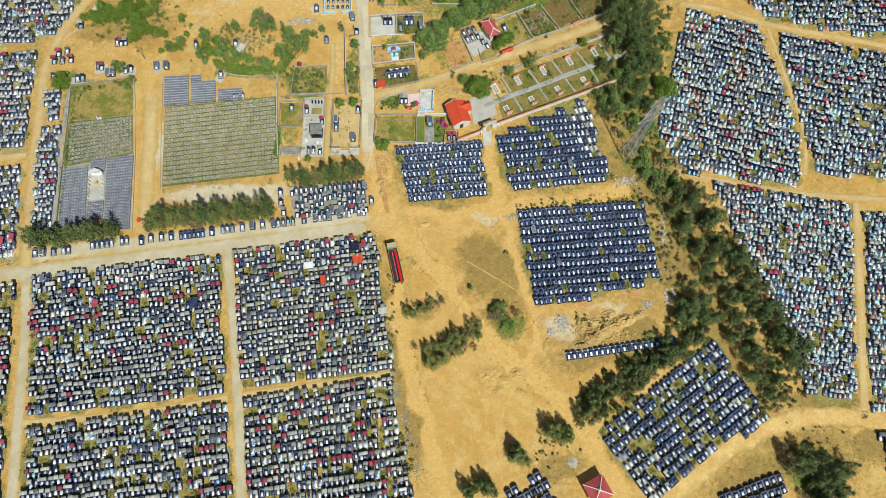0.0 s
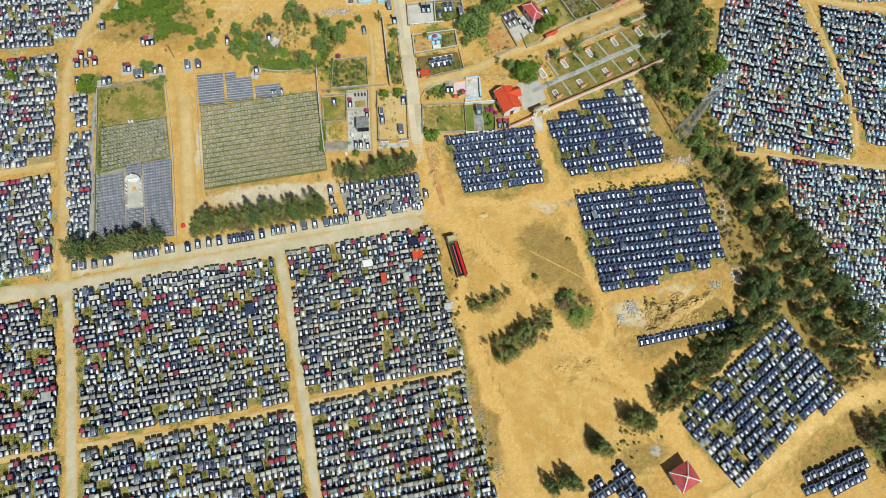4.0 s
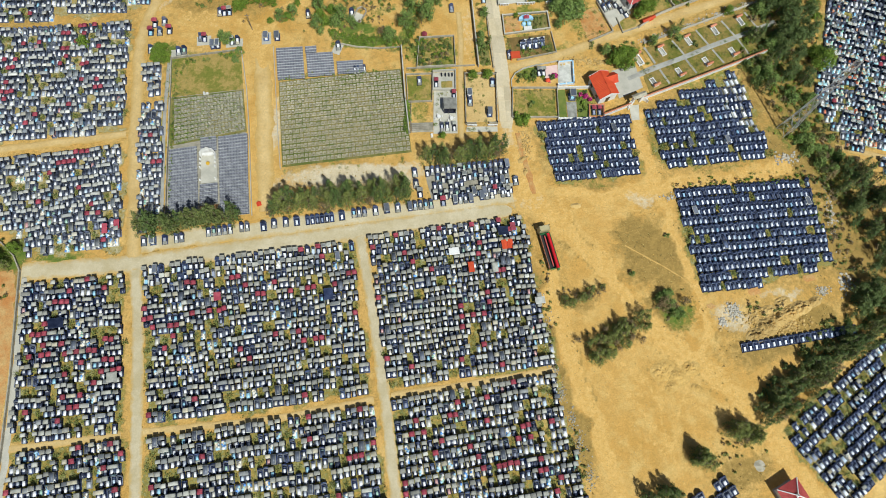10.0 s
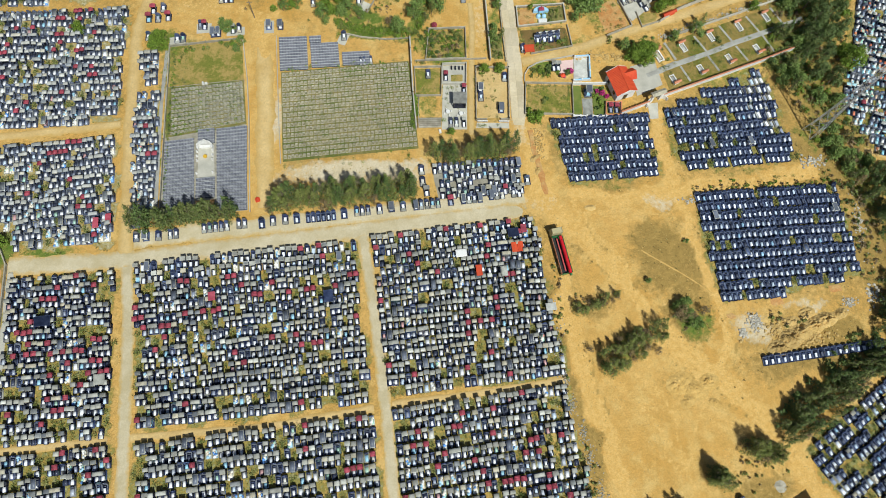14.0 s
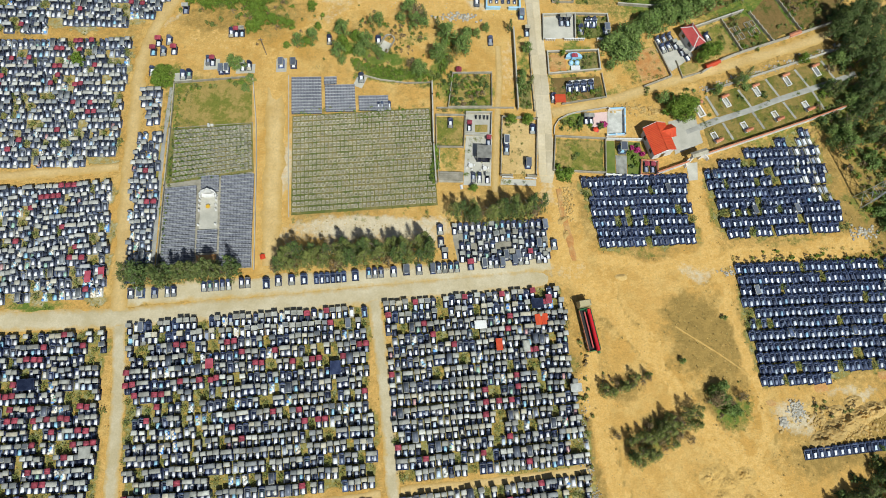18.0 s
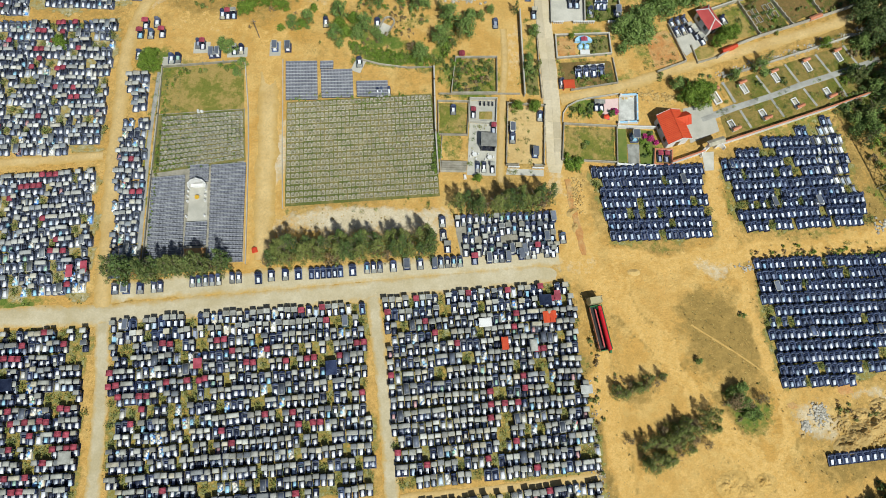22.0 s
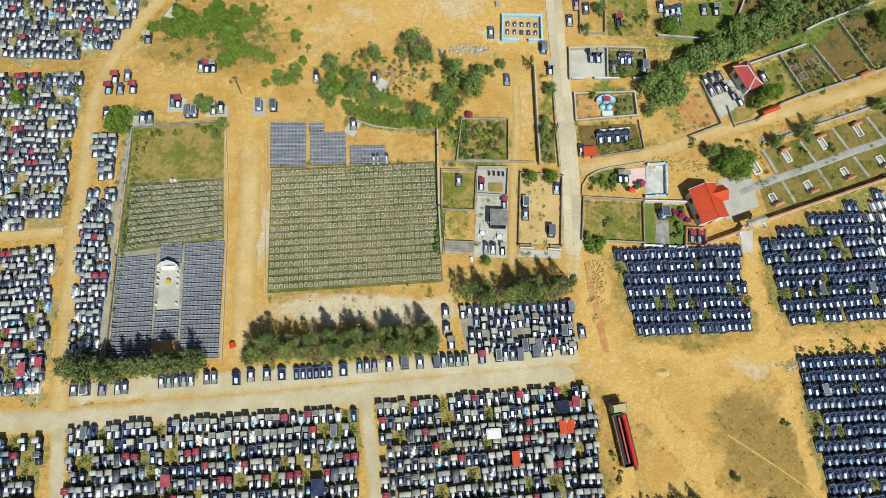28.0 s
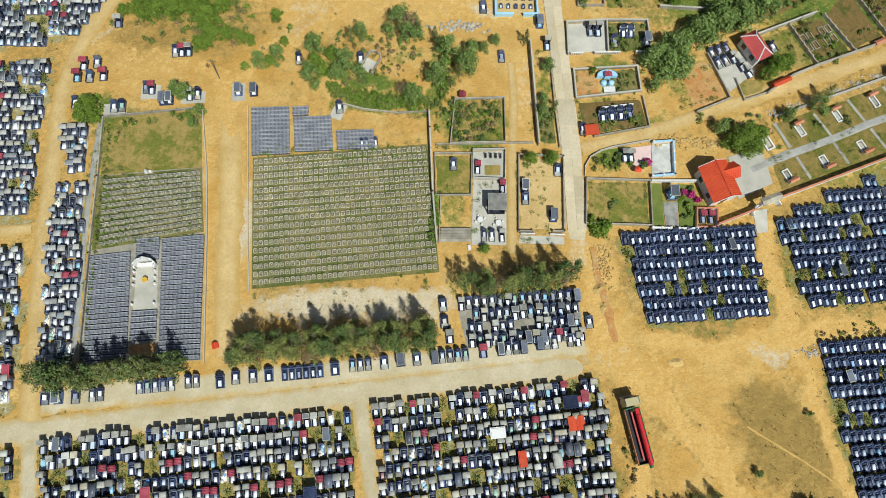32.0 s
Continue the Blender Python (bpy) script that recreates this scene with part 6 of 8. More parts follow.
def house(label, x, y, turn, w, d, wall_h, top, tiles, inset=0.0, wing=None, over=0.35):
    """A small tiled building; its ridge runs along its own y axis. inset: how far hips draw the ridge in."""
    e = thing("house", label, "house", x, y, turn)
    t = 0.18
    for n, (x0, x1, y0, y1) in enumerate(((-w / 2, w / 2, -d / 2, -d / 2 + t), (-w / 2, w / 2, d / 2 - t, d / 2), (-w / 2, -w / 2 + t, -d / 2 + t, d / 2 - t), (w / 2 - t, w / 2, -d / 2 + t, d / 2 - t))):
        wl = part("wall", Shape().box(x0, x1, y0, y1, -0.4, wall_h), WHITE, e)
        if n == 0:
            part("door", Shape().box(-0.5, 0.5, y0 - 0.04, y0 + 0.02, 0, 2.0), GRANITE_BLACK, wl, "dark door")
        elif n > 1:
            xs_ = x0 - 0.03 if n == 2 else x1 - 0.02
            for k in (-0.25, 0.25):
                part("window", Shape().box(xs_, xs_ + 0.05, d * k - 0.5, d * k + 0.5, 0.9, 2.0), GRANITE_BLACK, wl, "dark window")
    W, D, z = w / 2 + over, d / 2 + over, wall_h - 0.05
    ra, rb = (0, -D + inset, top), (0, D - inset, top)
    roof = part("roof", slope((-W, -D, z), (-W, D, z), rb, ra, 18), tiles, e, "red tiled roof slope")
    part("roof", slope((W, -D, z), (W, D, z), rb, ra, 18), tiles, e, "red tiled roof slope")
    if inset:
        part("roof", slope((-W, -D, z), (W, -D, z), ra, ra, 9), tiles, e)
        part("roof", slope((-W, D, z), (W, D, z), rb, rb, 9), tiles, e)
        for sx in (-1, 1):
            ridge(roof, (sx * W, -D, z + 0.08), (0, -D + inset, top + 0.06))
            ridge(roof, (sx * W, D, z + 0.08), (0, D - inset, top + 0.06))
    else:
        for sy in (-1, 1):
            part("gable", Shape().prism([(-w / 2, wall_h), (w / 2, wall_h), (0, top - 0.12)], sy * (d / 2 - 0.1) - 0.06, sy * (d / 2 - 0.1) + 0.06), WHITE, e)
            for sx in (-1, 1):
                ridge(roof, (sx * W, sy * D, z + 0.06), (0, sy * D, top + 0.06), WHITE, 0.05)
    ridge(roof, ra[:2] + (top + 0.08,), rb[:2] + (top + 0.08,), WHITE if inset else tiles)
    if wing:
        wy, ww, wd = wing
        part("wing_wall", Shape().box(w / 2 - 0.1, w / 2 + wd, wy - ww / 2, wy + ww / 2, -0.4, wall_h - 0.2), WHITE, e)
        zt = wall_h + (top - wall_h) * 0.72
        for sy in (-1, 1):
            part("wing_roof", slope((0.6, wy + sy * (ww / 2 + 0.3), z - 0.12), (w / 2 + wd + 0.3, wy + sy * (ww / 2 + 0.3), z - 0.12), (w / 2 + wd + 0.3, wy, zt), (0.4, wy, zt), 10), tiles, e)
        part("wing_gable", Shape().prism([(wy - ww / 2, wall_h - 0.2), (wy + ww / 2, wall_h - 0.2), (wy, zt - 0.1)], w / 2 + wd - 0.1, w / 2 + wd + 0.02, "x"), WHITE, e)
        ridge(roof, (0.3, wy, zt + 0.06), (w / 2 + wd + 0.3, wy, zt + 0.06), tiles)
    return e


house("small house with a bright orange tiled roof and side wing", 7.6, 88.7, 19, 4.6, 6.2, 2.9, 4.4, ORANGE_ROOF, 0.0, (1.2, 2.4, 1.3))
house("small pavilion with a faded red hipped roof", 16.9, 115.5, 28, 2.7, 5.0, 2.7, 4.1, PINK_ROOF, 1.5)
pav = thing("pavilion", "square pavilion with a red hipped roof and white ridges", "pavilion", 39.8, -7.45, 27)
part("floor_slab", Shape().box(-2.3, 2.3, -2.3, 2.3, -0.5, 0.25), CONCRETE, pav)
for sx in (-1, 1):
    for sy in (-1, 1):
        part("column", Shape().tube((sx * 1.9, sy * 1.9, 0.25), (sx * 1.9, sy * 1.9, 3.1), 0.14, 0.14, 8), WHITE, pav)
    part("wall", Shape().box(sx * 1.9 - 0.09, sx * 1.9 + 0.09, -1.8, 1.8, 0.25, 2.0 if sx < 0 else 1.0), WHITE, pav)
part("beam", Shape().box(-2.1, 2.1, -2.1, 2.1, 2.9, 3.08), WHITE, pav)
for k in range(4):
    m = pose(0, 0, 0, 0, 0, 90 * k)
    q = [m @ Vector(v) for v in ((-2.65, -2.65, 3.05), (2.65, -2.65, 3.05), (0.25, -0.25, 4.55), (-0.25, -0.25, 4.55))]
    rf = part("roof", slope(*q, 12), PINK_ROOF, pav, "red tiled roof slope")
    ridge(rf, q[0] + Vector((0, 0, 0.1)), q[3] + Vector((0, 0, 0.1)), WHITE, 0.13)
part("finial", Shape().box(-0.4, 0.4, -0.4, 0.4, 4.5, 4.85, taper=0.08).tube((0, 0, 4.85), (0, 0, 5.5), 0.18, 0.04, 8), WHITE, pav)

G = "graves in a family plot"
# west of the concrete road
WALL = "low weathered plaster wall round a family plot"
patch("plot_floor", [(-41.2, 93.2), (-34.8, 93.4), (-34.9, 85.9), (-40.8, 85.7)], GRASS_MAT, "dry patchy grass inside a family plot", 0.03, category="lawn", ragged=True)
boundary(WALL, [(-41.2, 93.4), (-34.7, 93.6), (-34.8, 85.8), (-40.8, 85.6)], 0.7, 0.16, OLD_CONCRETE, closed=True)
grave("slab", -37.9, 91.4, 2, 0.9, 0.9, G)
for i in range(5):   # terrace steps
    single("terrace_step", Shape().box(-2.6, 2.6, -0.22, 0.22, -0.3, 0.12 + 0.11 * i), (OLD_CONCRETE,), "low weathered concrete terrace step", "step", -37.3, 77.6 + 0.47 * i, 2, "terrace steps")
boundary(WALL, [(-40.0, 85.4), (-40.1, 77.2)], 0.5, 0.14, OLD_CONCRETE)
patch("plot_floor", [(-34.4, 94.0), (-28.9, 94.3), (-28.9, 88.9), (-34.4, 89.0)], CONCRETE, "pale concrete floor of a family plot", 0.05, category="paving")
patch("plot_floor", [(-32.9, 92.0), (-29.2, 92.2), (-29.2, 89.2), (-32.9, 89.1)], GRASS_MAT, "square of dry grass in a paved plot", 0.08, category="lawn", ragged=True)
boundary(WALL, [(-34.5, 94.2), (-28.8, 94.5), (-28.9, 88.8), (-34.5, 88.9)], 0.9, 0.16, CONCRETE, closed=True)
for x in (-32.3, -31.4, -30.5, -29.7):
    single("stone_bollard", Shape().box(-0.2, 0.2, -0.35, 0.35, -0.1, 0.5, taper=0.03).box(-0.16, 0.16, 0.15, 0.33, 0.5, 0.8), (GRANITE_BLACK,), "small dark stone tablet on paving", "tablet", x, 93.2, 2, "tablets in a row")
grave("roofed", -33.7, 90.9, 0, 0.8, 0.9, G)
grave("roofed", -29.4, 87.5, 0, 0.8, 0.9, G)
patch("plot_floor", [(-34.4, 88.7), (-28.6, 88.7), (-28.7, 77.0), (-34.6, 76.9)], CONCRETE, "pale concrete forecourt with stone tables", 0.045, category="paving")
shed = thing("shelter", "grey flat-roofed shelter on four dark posts", "shelter", -30.5, 83.9, 1)
part("roof", Shape().box(-1.6, 1.6, -1.5, 1.5, 2.5, 2.62).box(-1.45, 1.45, -1.35, 1.35, 2.62, 2.70, taper=0.05), GREY_SLAB, shed)
for sx in (-1.35, 1.35):
    for sy in (-1.25, 1.25):
        part("post", Shape().box(sx - 0.1, sx + 0.1, sy - 0.1, sy + 0.1, -0.2, 2.5), GRANITE_BLACK, shed)
part("plinth", Shape().box(-1.5, 1.5, -1.4, 1.4, -0.3, 0.15), GRANITE_BLACK, shed)
part("tomb", Shape().box(-0.5, 0.5, -0.9, 0.9, 0.15, 0.9, taper=0.06), GRANITE_BLACK, shed)
for x, y in ((-33.2, 81.3), (-30.1, 80.8)):
    tb = thing("stone_table", "round pale stone table on a drum base", "table", x, y, 20)
    part("tabletop", Shape().tube((0, 0, 0.66), (0, 0, 0.76), 0.5, 0.5, 16), WHITE, tb)
    part("base", Shape().tube((0, 0, -0.1), (0, 0, 0.66), 0.25, 0.2, 10), WHITE, tb)
    for k in range(4):
        a = k * math.pi / 2 + 0.4
        sx, sy = x + 0.85 * math.cos(a), y + 0.85 * math.sin(a)
        single("stone_stool", Shape().tube((0, 0, -0.1), (0, 0, 0.22), 0.16, 0.21, 10).tube((0, 0, 0.22), (0, 0, 0.45), 0.21, 0.16, 10), (WHITE,), "pale drum-shaped stone stool beside a round table", "stool", sx, sy, 0, "stools round the tables")
for x in (-32.5, -31.2, -29.5):
    grave("slab" if x < -30 else "canopy_low", x, 78.6, 2, 0.75, 0.9, G)
single("pale_stone", Shape().box(-0.35, 0.35, -0.5, 0.5, -0.2, 0.5, taper=0.12), (WHITE,), "pale upright stone marker on rough ground", "stone", -35.0, 76.4, 10)
ribbon("path", [(-27.7, 112), (-27.2, 104), (-27.5, 96), (-27.7, 84), (-27.7, 75.6)], 1.6, TRACK_MAT, "narrow sandy path between family plots", 0.03, 0.1, category="path")
patch("plot_floor", [(-26.4, 93.5), (-18.8, 93.4), (-18.9, 79.8), (-26.5, 79.6)], TRACK_MAT, "sandy dry floor of a walled plot", 0.03, category="ground", ragged=True)
boundary("low wall with closely set posts round a plot", [(-26.5, 93.6), (-18.7, 93.4), (-18.9, 79.7), (-20.8, 79.6)], 0.75, 0.18, OLD_CONCRETE, post=1.6)
boundary("low wall with closely set posts round a plot", [(-26.5, 93.6), (-26.6, 79.5), (-24.2, 79.5)], 0.75, 0.18, OLD_CONCRETE, post=1.6)
for x0 in (-26.2, -21.2):
    for i in range(9):
        single("baluster", Shape().tube((0, 0, -0.1), (0, 0, 0.3), 0.07, 0.1, 6).tube((0, 0, 0.3), (0, 0, 0.62), 0.1, 0.06, 6).box(-0.14, 0.14, -0.1, 0.1, 0.62, 0.72), (WHITE,), "white turned baluster of a plot fence", "baluster", x0 + 0.27 * i, 79.0, 0, "balusters of the plot")
for x, y, k in ((-25.5, 87.6, "long"), (-25.4, 85.4, "slab"), (-20.7, 82.4, "long"), (-19.7, 90.8, "slab_low")):
    grave(k, x, y, 0, 0.95, 1.1, G)
patch("paving", [(-26.4, 78.8), (-18.9, 78.8), (-18.9, 77.4), (-26.6, 77.4)], CONCRETE, "broken pale concrete apron before a plot", 0.05, category="paving")
patch("plot_floor", [(-37.7, 104.0), (-29.1, 104.5), (-28.9, 96.0), (-38.3, 95.5)], GRASS_MAT, "weedy green floor of a walled plot", 0.03, category="lawn", ragged=True)
boundary(WALL, [(-37.8, 104.1), (-29.0, 104.6), (-28.8, 95.9), (-38.5, 95.4)], 0.8, 0.18, OLD_CONCRETE, closed=True)
boundary("tall plastered wall beside the concrete road", [(-24.2, 116.2), (-23.5, 104), (-23.0, 95.6)], 1.4, 0.2, OLD_CONCRETE, CONCRETE)
boundary("low wall beside the concrete road", [(-20.4, 111.5), (-19.9, 103.0), (-19.2, 95.4)], 0.6, 0.16, OLD_CONCRETE, post=2.0)
boundary("low wall across a sandy plot", [(-41.0, 95.2), (-24.0, 96.0)], 0.5, 0.2, OLD_CONCRETE)
single("shrine", Shape().box(-0.5, 0.5, -0.4, 0.4, -0.2, 0.9).prism([(-0.65, 0.9), (0.65, 0.9), (0.0, 1.45)], -0.5, 0.5), (RED_ROOF,), "tiny maroon roofed shrine on a wall corner", "shrine", -36.5, 104.9, 4)
patch("plot_floor", [(-22.8, 103.2), (-20.2, 103.4), (-19.6, 96.0), (-22.6, 95.8)], WEEDY, "weedy strip beside the concrete road", 0.03, category="ground", ragged=True)
grave("slab", -29.4, 113.0, 4, 0.9, 0.9, G)
grave("slab", -32.8, 123.4, 2, 1.0, 1.0, G)
single("stone_block", Shape().box(-0.5, 0.5, -0.5, 0.5, -0.2, 0.8, taper=0.08), (STONE,), "grey stone block on bare ground", "block", -31.6, 130.2, 10)
grave("long", -22.3, 120.4, 2, 0.95, 1.1, G)
grave("canopy_high", -21.0, 115.8, 2, 0.95, 1.0, G)
# the blue walled plot
patch("plot_floor", [(-30.4, 127.2), (-23.0, 127.5), (-22.8, 122.3), (-30.3, 122.1)], TRACK_MAT, "sandy floor of a blue walled plot", 0.04, category="ground", ragged=True)
boundary("sky blue painted low wall round small graves", [(-30.6, 127.4), (-22.9, 127.7), (-22.7, 122.1), (-25.2, 122.0)], 0.9, 0.28, BLUE_PAINT, BLUE_PAINT)
boundary("sky blue painted low wall round small graves", [(-30.6, 127.4), (-30.5, 121.9), (-27.4, 122.0)], 0.9, 0.28, BLUE_PAINT, BLUE_PAINT)
for j in range(2):
    for i in range(5):
        grave("arm_low", -29.5 + 1.4 * i, 125.7 - 1.8 * j, 2, 0.55, 0.6, "small graves in the blue plot").scale.y = 0.36
# rubble line
r5 = random.Random(55)


def rubble(x, y, rx, ry, n, size, label, mat=STONE, seed=1):
    """A spread of broken stones."""
    r = random.Random(seed)
    t = Shape().add([(-1, -0.8, -0.4), (0.9, -1, -0.4), (1, 0.7, -0.4), (-0.8, 1, -0.4), (-0.6, -0.5, 0.6), (0.6, -0.7, 0.75), (0.7, 0.4, 0.55), (-0.5, 0.6, 0.7)], [(3, 2, 1, 0), (4, 5, 6, 7), (0, 1, 5, 4), (1, 2, 6, 5), (2, 3, 7, 6), (3, 0, 4, 7)])
    rows = []
    for i in range(n):
        px, py = x + r.gauss(0, rx * 0.45), y + r.gauss(0, ry * 0.45)
        s = size * r.uniform(0.5, 1.5)
        rows.append((px, py, float(H(px, py)), r.uniform(0, 360), s, s * r.uniform(0.6, 1.1), s * r.uniform(0.5, 1.0)))
    tagged(new("rubble", repeat("rubble", t, rows, [mat])), label, "rubble", kind="stuff")


rubble(-36.8, 119.4, 5, 1.2, 90, 0.28, "line of broken grey stones on bare earth", STONE, 1)
rubble(33.8, 32.2, 1.8, 2.0, 170, 0.21, "heap of broken pale stone on bare earth", STONE, 2)
rubble(30.8, 30.0, 0.9, 1.0, 45, 0.32, "small heap of dark broken stone", STONE, 3)
rubble(-12.4, 74.5, 1.5, 5.0, 150, 0.19, "loose stones and earth along the bank of a track", EARTH_HEAP, 4)
rubble(62.0, 39.0, 2.4, 2.4, 60, 0.3, "loose stones beside the trees", STONE, 5)
rubble(52.5, 71.0, 3.5, 1.8, 70, 0.25, "loose stones beside the track", STONE, 6)
rubble(-9.5, 22.0, 1.2, 20.0, 150, 0.14, "scattered small stones beside graves", STONE, 7)
rubble(6.0, 97.2, 9.0, 1.2, 120, 0.26, "loose earth and stones below the sandy lane", EARTH_HEAP, 8)
rubble(22.0, 60.3, 2.5, 1.0, 40, 0.2, "loose stones beside the track", STONE, 9)
rubble(16, 45, 30, 40, 420, 0.07, "scattered pebbles and clods on bare earth", EARTH_HEAP, 10)
rubble(-45, 126, 22, 10, 200, 0.09, "scattered pebbles on bare earth", STONE, 11)

# east of the concrete road
boundary("pale plaster wall round a paved family plot", [(-17.2, 113.9), (-17.3, 120.6), (-9.8, 121.3), (-9.8, 114.9)], 0.8, 0.18, OLD_CONCRETE, CONCRETE)
patch("plot_floor", [(-17.1, 120.4), (-9.9, 121.1), (-9.9, 115.0), (-16.9, 114.2)], CONCRETE, "pale concrete floor of a family plot", 0.05, category="paving")
for x in (-12.9, -11.5):
    grave("canopy_high", x, 119.0, 3, 0.95, 1.2, G)
for x0, n in ((-16.6, 6), (-12.2, 12), (-4.6, 6)):
    for i in range(n):
        single("baluster", Shape().tube((0, 0, -0.1), (0, 0, 0.4), 0.09, 0.12, 6).tube((0, 0, 0.4), (0, 0, 0.75), 0.12, 0.08, 6).box(-0.2, 0.2, -0.12, 0.12, 0.75, 0.88), (WHITE,), "white turned baluster of a plot fence", "baluster", x0 + 0.4 * i, 113.9 + 0.06 * (x0 + 17 + 0.4 * i), 4, "balusters of the plot")
boundary("pale plaster wall round a family plot", [(-9.6, 121.3), (-2.2, 121.5), (-1.7, 115.1)], 0.8, 0.18, OLD_CONCRETE, CONCRETE)
patch("plot_floor", [(-9.6, 121.1), (-2.4, 121.3), (-1.9, 115.2), (-9.7, 114.9)], WEEDY, "weedy floor of a family plot", 0.04, category="ground", ragged=True)
for x, y, k in ((-6.8, 118.8, "arm_high"), (-5.4, 118.9, "arm_high"), (-8.5, 116.8, "slab"), (-2.6, 117.2, "long")):
    grave(k, x, y, 3, 1.0, 1.3, G)
boundary(WALL, [(-16.3, 110.7), (-4.6, 111.8), (-4.2, 106.8), (-16.0, 105.0)], 0.7, 0.2, OLD_CONCRETE, CONCRETE, closed=True)
patch("plot_floor", [(-16.1, 110.5), (-11.4, 110.9), (-11.6, 106.0), (-15.9, 105.3)], RED_EARTH, "bare red earth inside a family plot", 0.04, category="ground", ragged=True)
patch("plot_floor", [(-11.3, 110.9), (-4.8, 111.6), (-4.4, 107.0), (-11.5, 106.0)], WEEDY, "weedy floor of a family plot", 0.04, category="ground", ragged=True)
bs = thing("blue_shrine", "sky blue painted family tomb with a curved back wall", "tomb", -10.2, 108.6, 4)
part("back_wall", Shape().prism([(1.9 * math.cos(a), 0.7 + 1.3 * math.sin(a)) for a in [math.pi * i / 10 for i in range(11)]], -0.2, 0.9, "z"), BLUE_PAINT, bs)
part("roof", Shape().prism([(-0.7, 1.5), (0.7, 1.5), (0, 1.95)], 0.3, 1.2), RED_ROOF, bs)
part("shrine_body", Shape().box(-0.55, 0.55, 0.4, 1.1, -0.1, 1.5), BLUE_PAINT, bs)
for sx in (-0.7, 0.7):
    part("mound", Shape().tube((sx, -0.4, -0.1), (sx, -0.4, 0.6), 0.62, 0.5, 12).tube((sx, -0.4, 0.6), (sx, -0.4, 0.85), 0.5, 0.12, 12), BLUE_PAINT, bs)
part("forecourt", Shape().box(-0.8, 1.3, -2.2, -1.1, -0.2, 0.3), WHITE, bs)
boundary(WALL, [(-13.0, 97.5), (-3.0, 99.8), (-3.9, 105.7)], 0.6, 0.2, OLD_CONCRETE)
patch("plot_floor", [(-15.7, 104.4), (-4.1, 105.5), (-3.2, 99.9), (-15.0, 97.6)], ROUGH_GRASS, "dry grass floor of a family plot", 0.03, category="lawn", ragged=True)
for i in range(4):
    grave("arm_high", -11.4 + 1.62 * i, 101.4 + 0.25 * i, 8, 1.0, 1.35, "four dark graves in a row")
boundary("white plaster screen behind four dark graves", [(-11.6, 102.9), (-6.0, 103.8)], 1.0, 0.25, WHITE)
single("lean_to", Shape().box(-1.2, 1.2, -1.0, 1.0, 1.1, 1.2).box(-1.15, -1.0, -0.9, -0.75, -0.1, 1.1).box(1.0, 1.15, -0.9, -0.75, -0.1, 1.1).box(-1.15, -1.0, 0.75, 0.9, -0.1, 1.1).box(1.0, 1.15, 0.75, 0.9, -0.1, 1.1), (ORANGE_ROOF,), "low lean-to with a flat red roof beside the road", "lean-to", -13.6, 98.4, 6)
grave("slab", -15.0, 98.8, 6, 0.9, 1.0, G)
for x, y, k in ((-15.7, 130.8, "slab"), (-13.8, 130.0, "slab"), (-17.1, 127.0, "slab"), (-7.4, 127.6, "roofed"), (1.4, 131.4, "slab"), (2.6, 130.2, "slab"), (3.8, 130.4, "slab"), (5.0, 130.9, "slab"), (3.2, 128.0, "slab_low"), (4.6, 128.4, "slab_low"), (10.2, 131.2, "slab"), (12.6, 131.4, "canopy")):
    grave(k, x, y, 5, 1.0, 1.0, G)
boundary(WALL, [(-15.2, 134), (-15.0, 124.4), (-10.1, 124.6), (-9.9, 134)], 0.7, 0.18, OLD_CONCRETE)
patch("plot_floor", [(-9.6, 133.5), (-1.0, 134), (-1.0, 124.4), (-9.6, 124.0)], GRASS_MAT, "dry grass floor of a family plot", 0.03, category="lawn", ragged=True)
boundary("dark weathered wall beside the acacia grove", [(18.6, 134.5), (14.8, 124.6), (7.5, 124.4), (0.5, 124.6)], 0.9, 0.2, OLD_CONCRETE, CONCRETE)
# corner garden, pink court and white court
boundary("low curved kerb wall at a road corner", [(-14.9, 90.0), (-14.8, 91.8), (-13.8, 93.6), (-12.0, 94.8), (-9.8, 95.6), (-2.8, 97.2)], 0.5, 0.16, CONCRETE)
patch("plot_floor", [(-6.8, 95.6), (-2.9, 96.2), (-3.1, 92.4), (-6.6, 92.2)], PINK_PAINT, "pale pink paved court", 0.05, category="paving")
patch("plot_floor", [(-2.8, 96.3), (0.9, 96.8), (0.7, 90.8), (-3.1, 90.3)], LIGHT_SLAB, "whitish paved court inside a blue and white wall", 0.06, category="paving")
boundary("white and sky blue painted wall round a court", [(-2.6, 96.6), (0.9, 97.0), (0.75, 90.6), (-3.2, 90.1)], 0.9, 0.22, WHITE, BLUE_PAINT, post=1.8)
for x in (-7.8, -6.7):
    grave("canopy", x, 93.9, 4, 0.85, 1.0, G)
for x, y, s, k in ((-12.7, 92.8, 0.9, "olive"), (-11.4, 92.9, 0.8, "fresh"), (-9.3, 92.6, 1.1, "dark"), (-8.9, 94.0, 0.9, "dark"), (-6.8, 92.4, 0.8, "fresh"), (-4.6, 92.2, 1.2, "dark"), (-3.8, 93.0, 1.0, "flower"), (-5.5, 91.2, 0.7, "flower"), (-12.0, 80.6, 1.6, "fresh"), (-13.6, 80.0, 1.4, "fresh"), (-10.6, 84.5, 0.9, "olive"), (-9.9, 85.3, 0.7, "grey"), (-14.2, 82.0, 1.0, "fresh")):
    bush(k, x, y, s, "garden bushes")
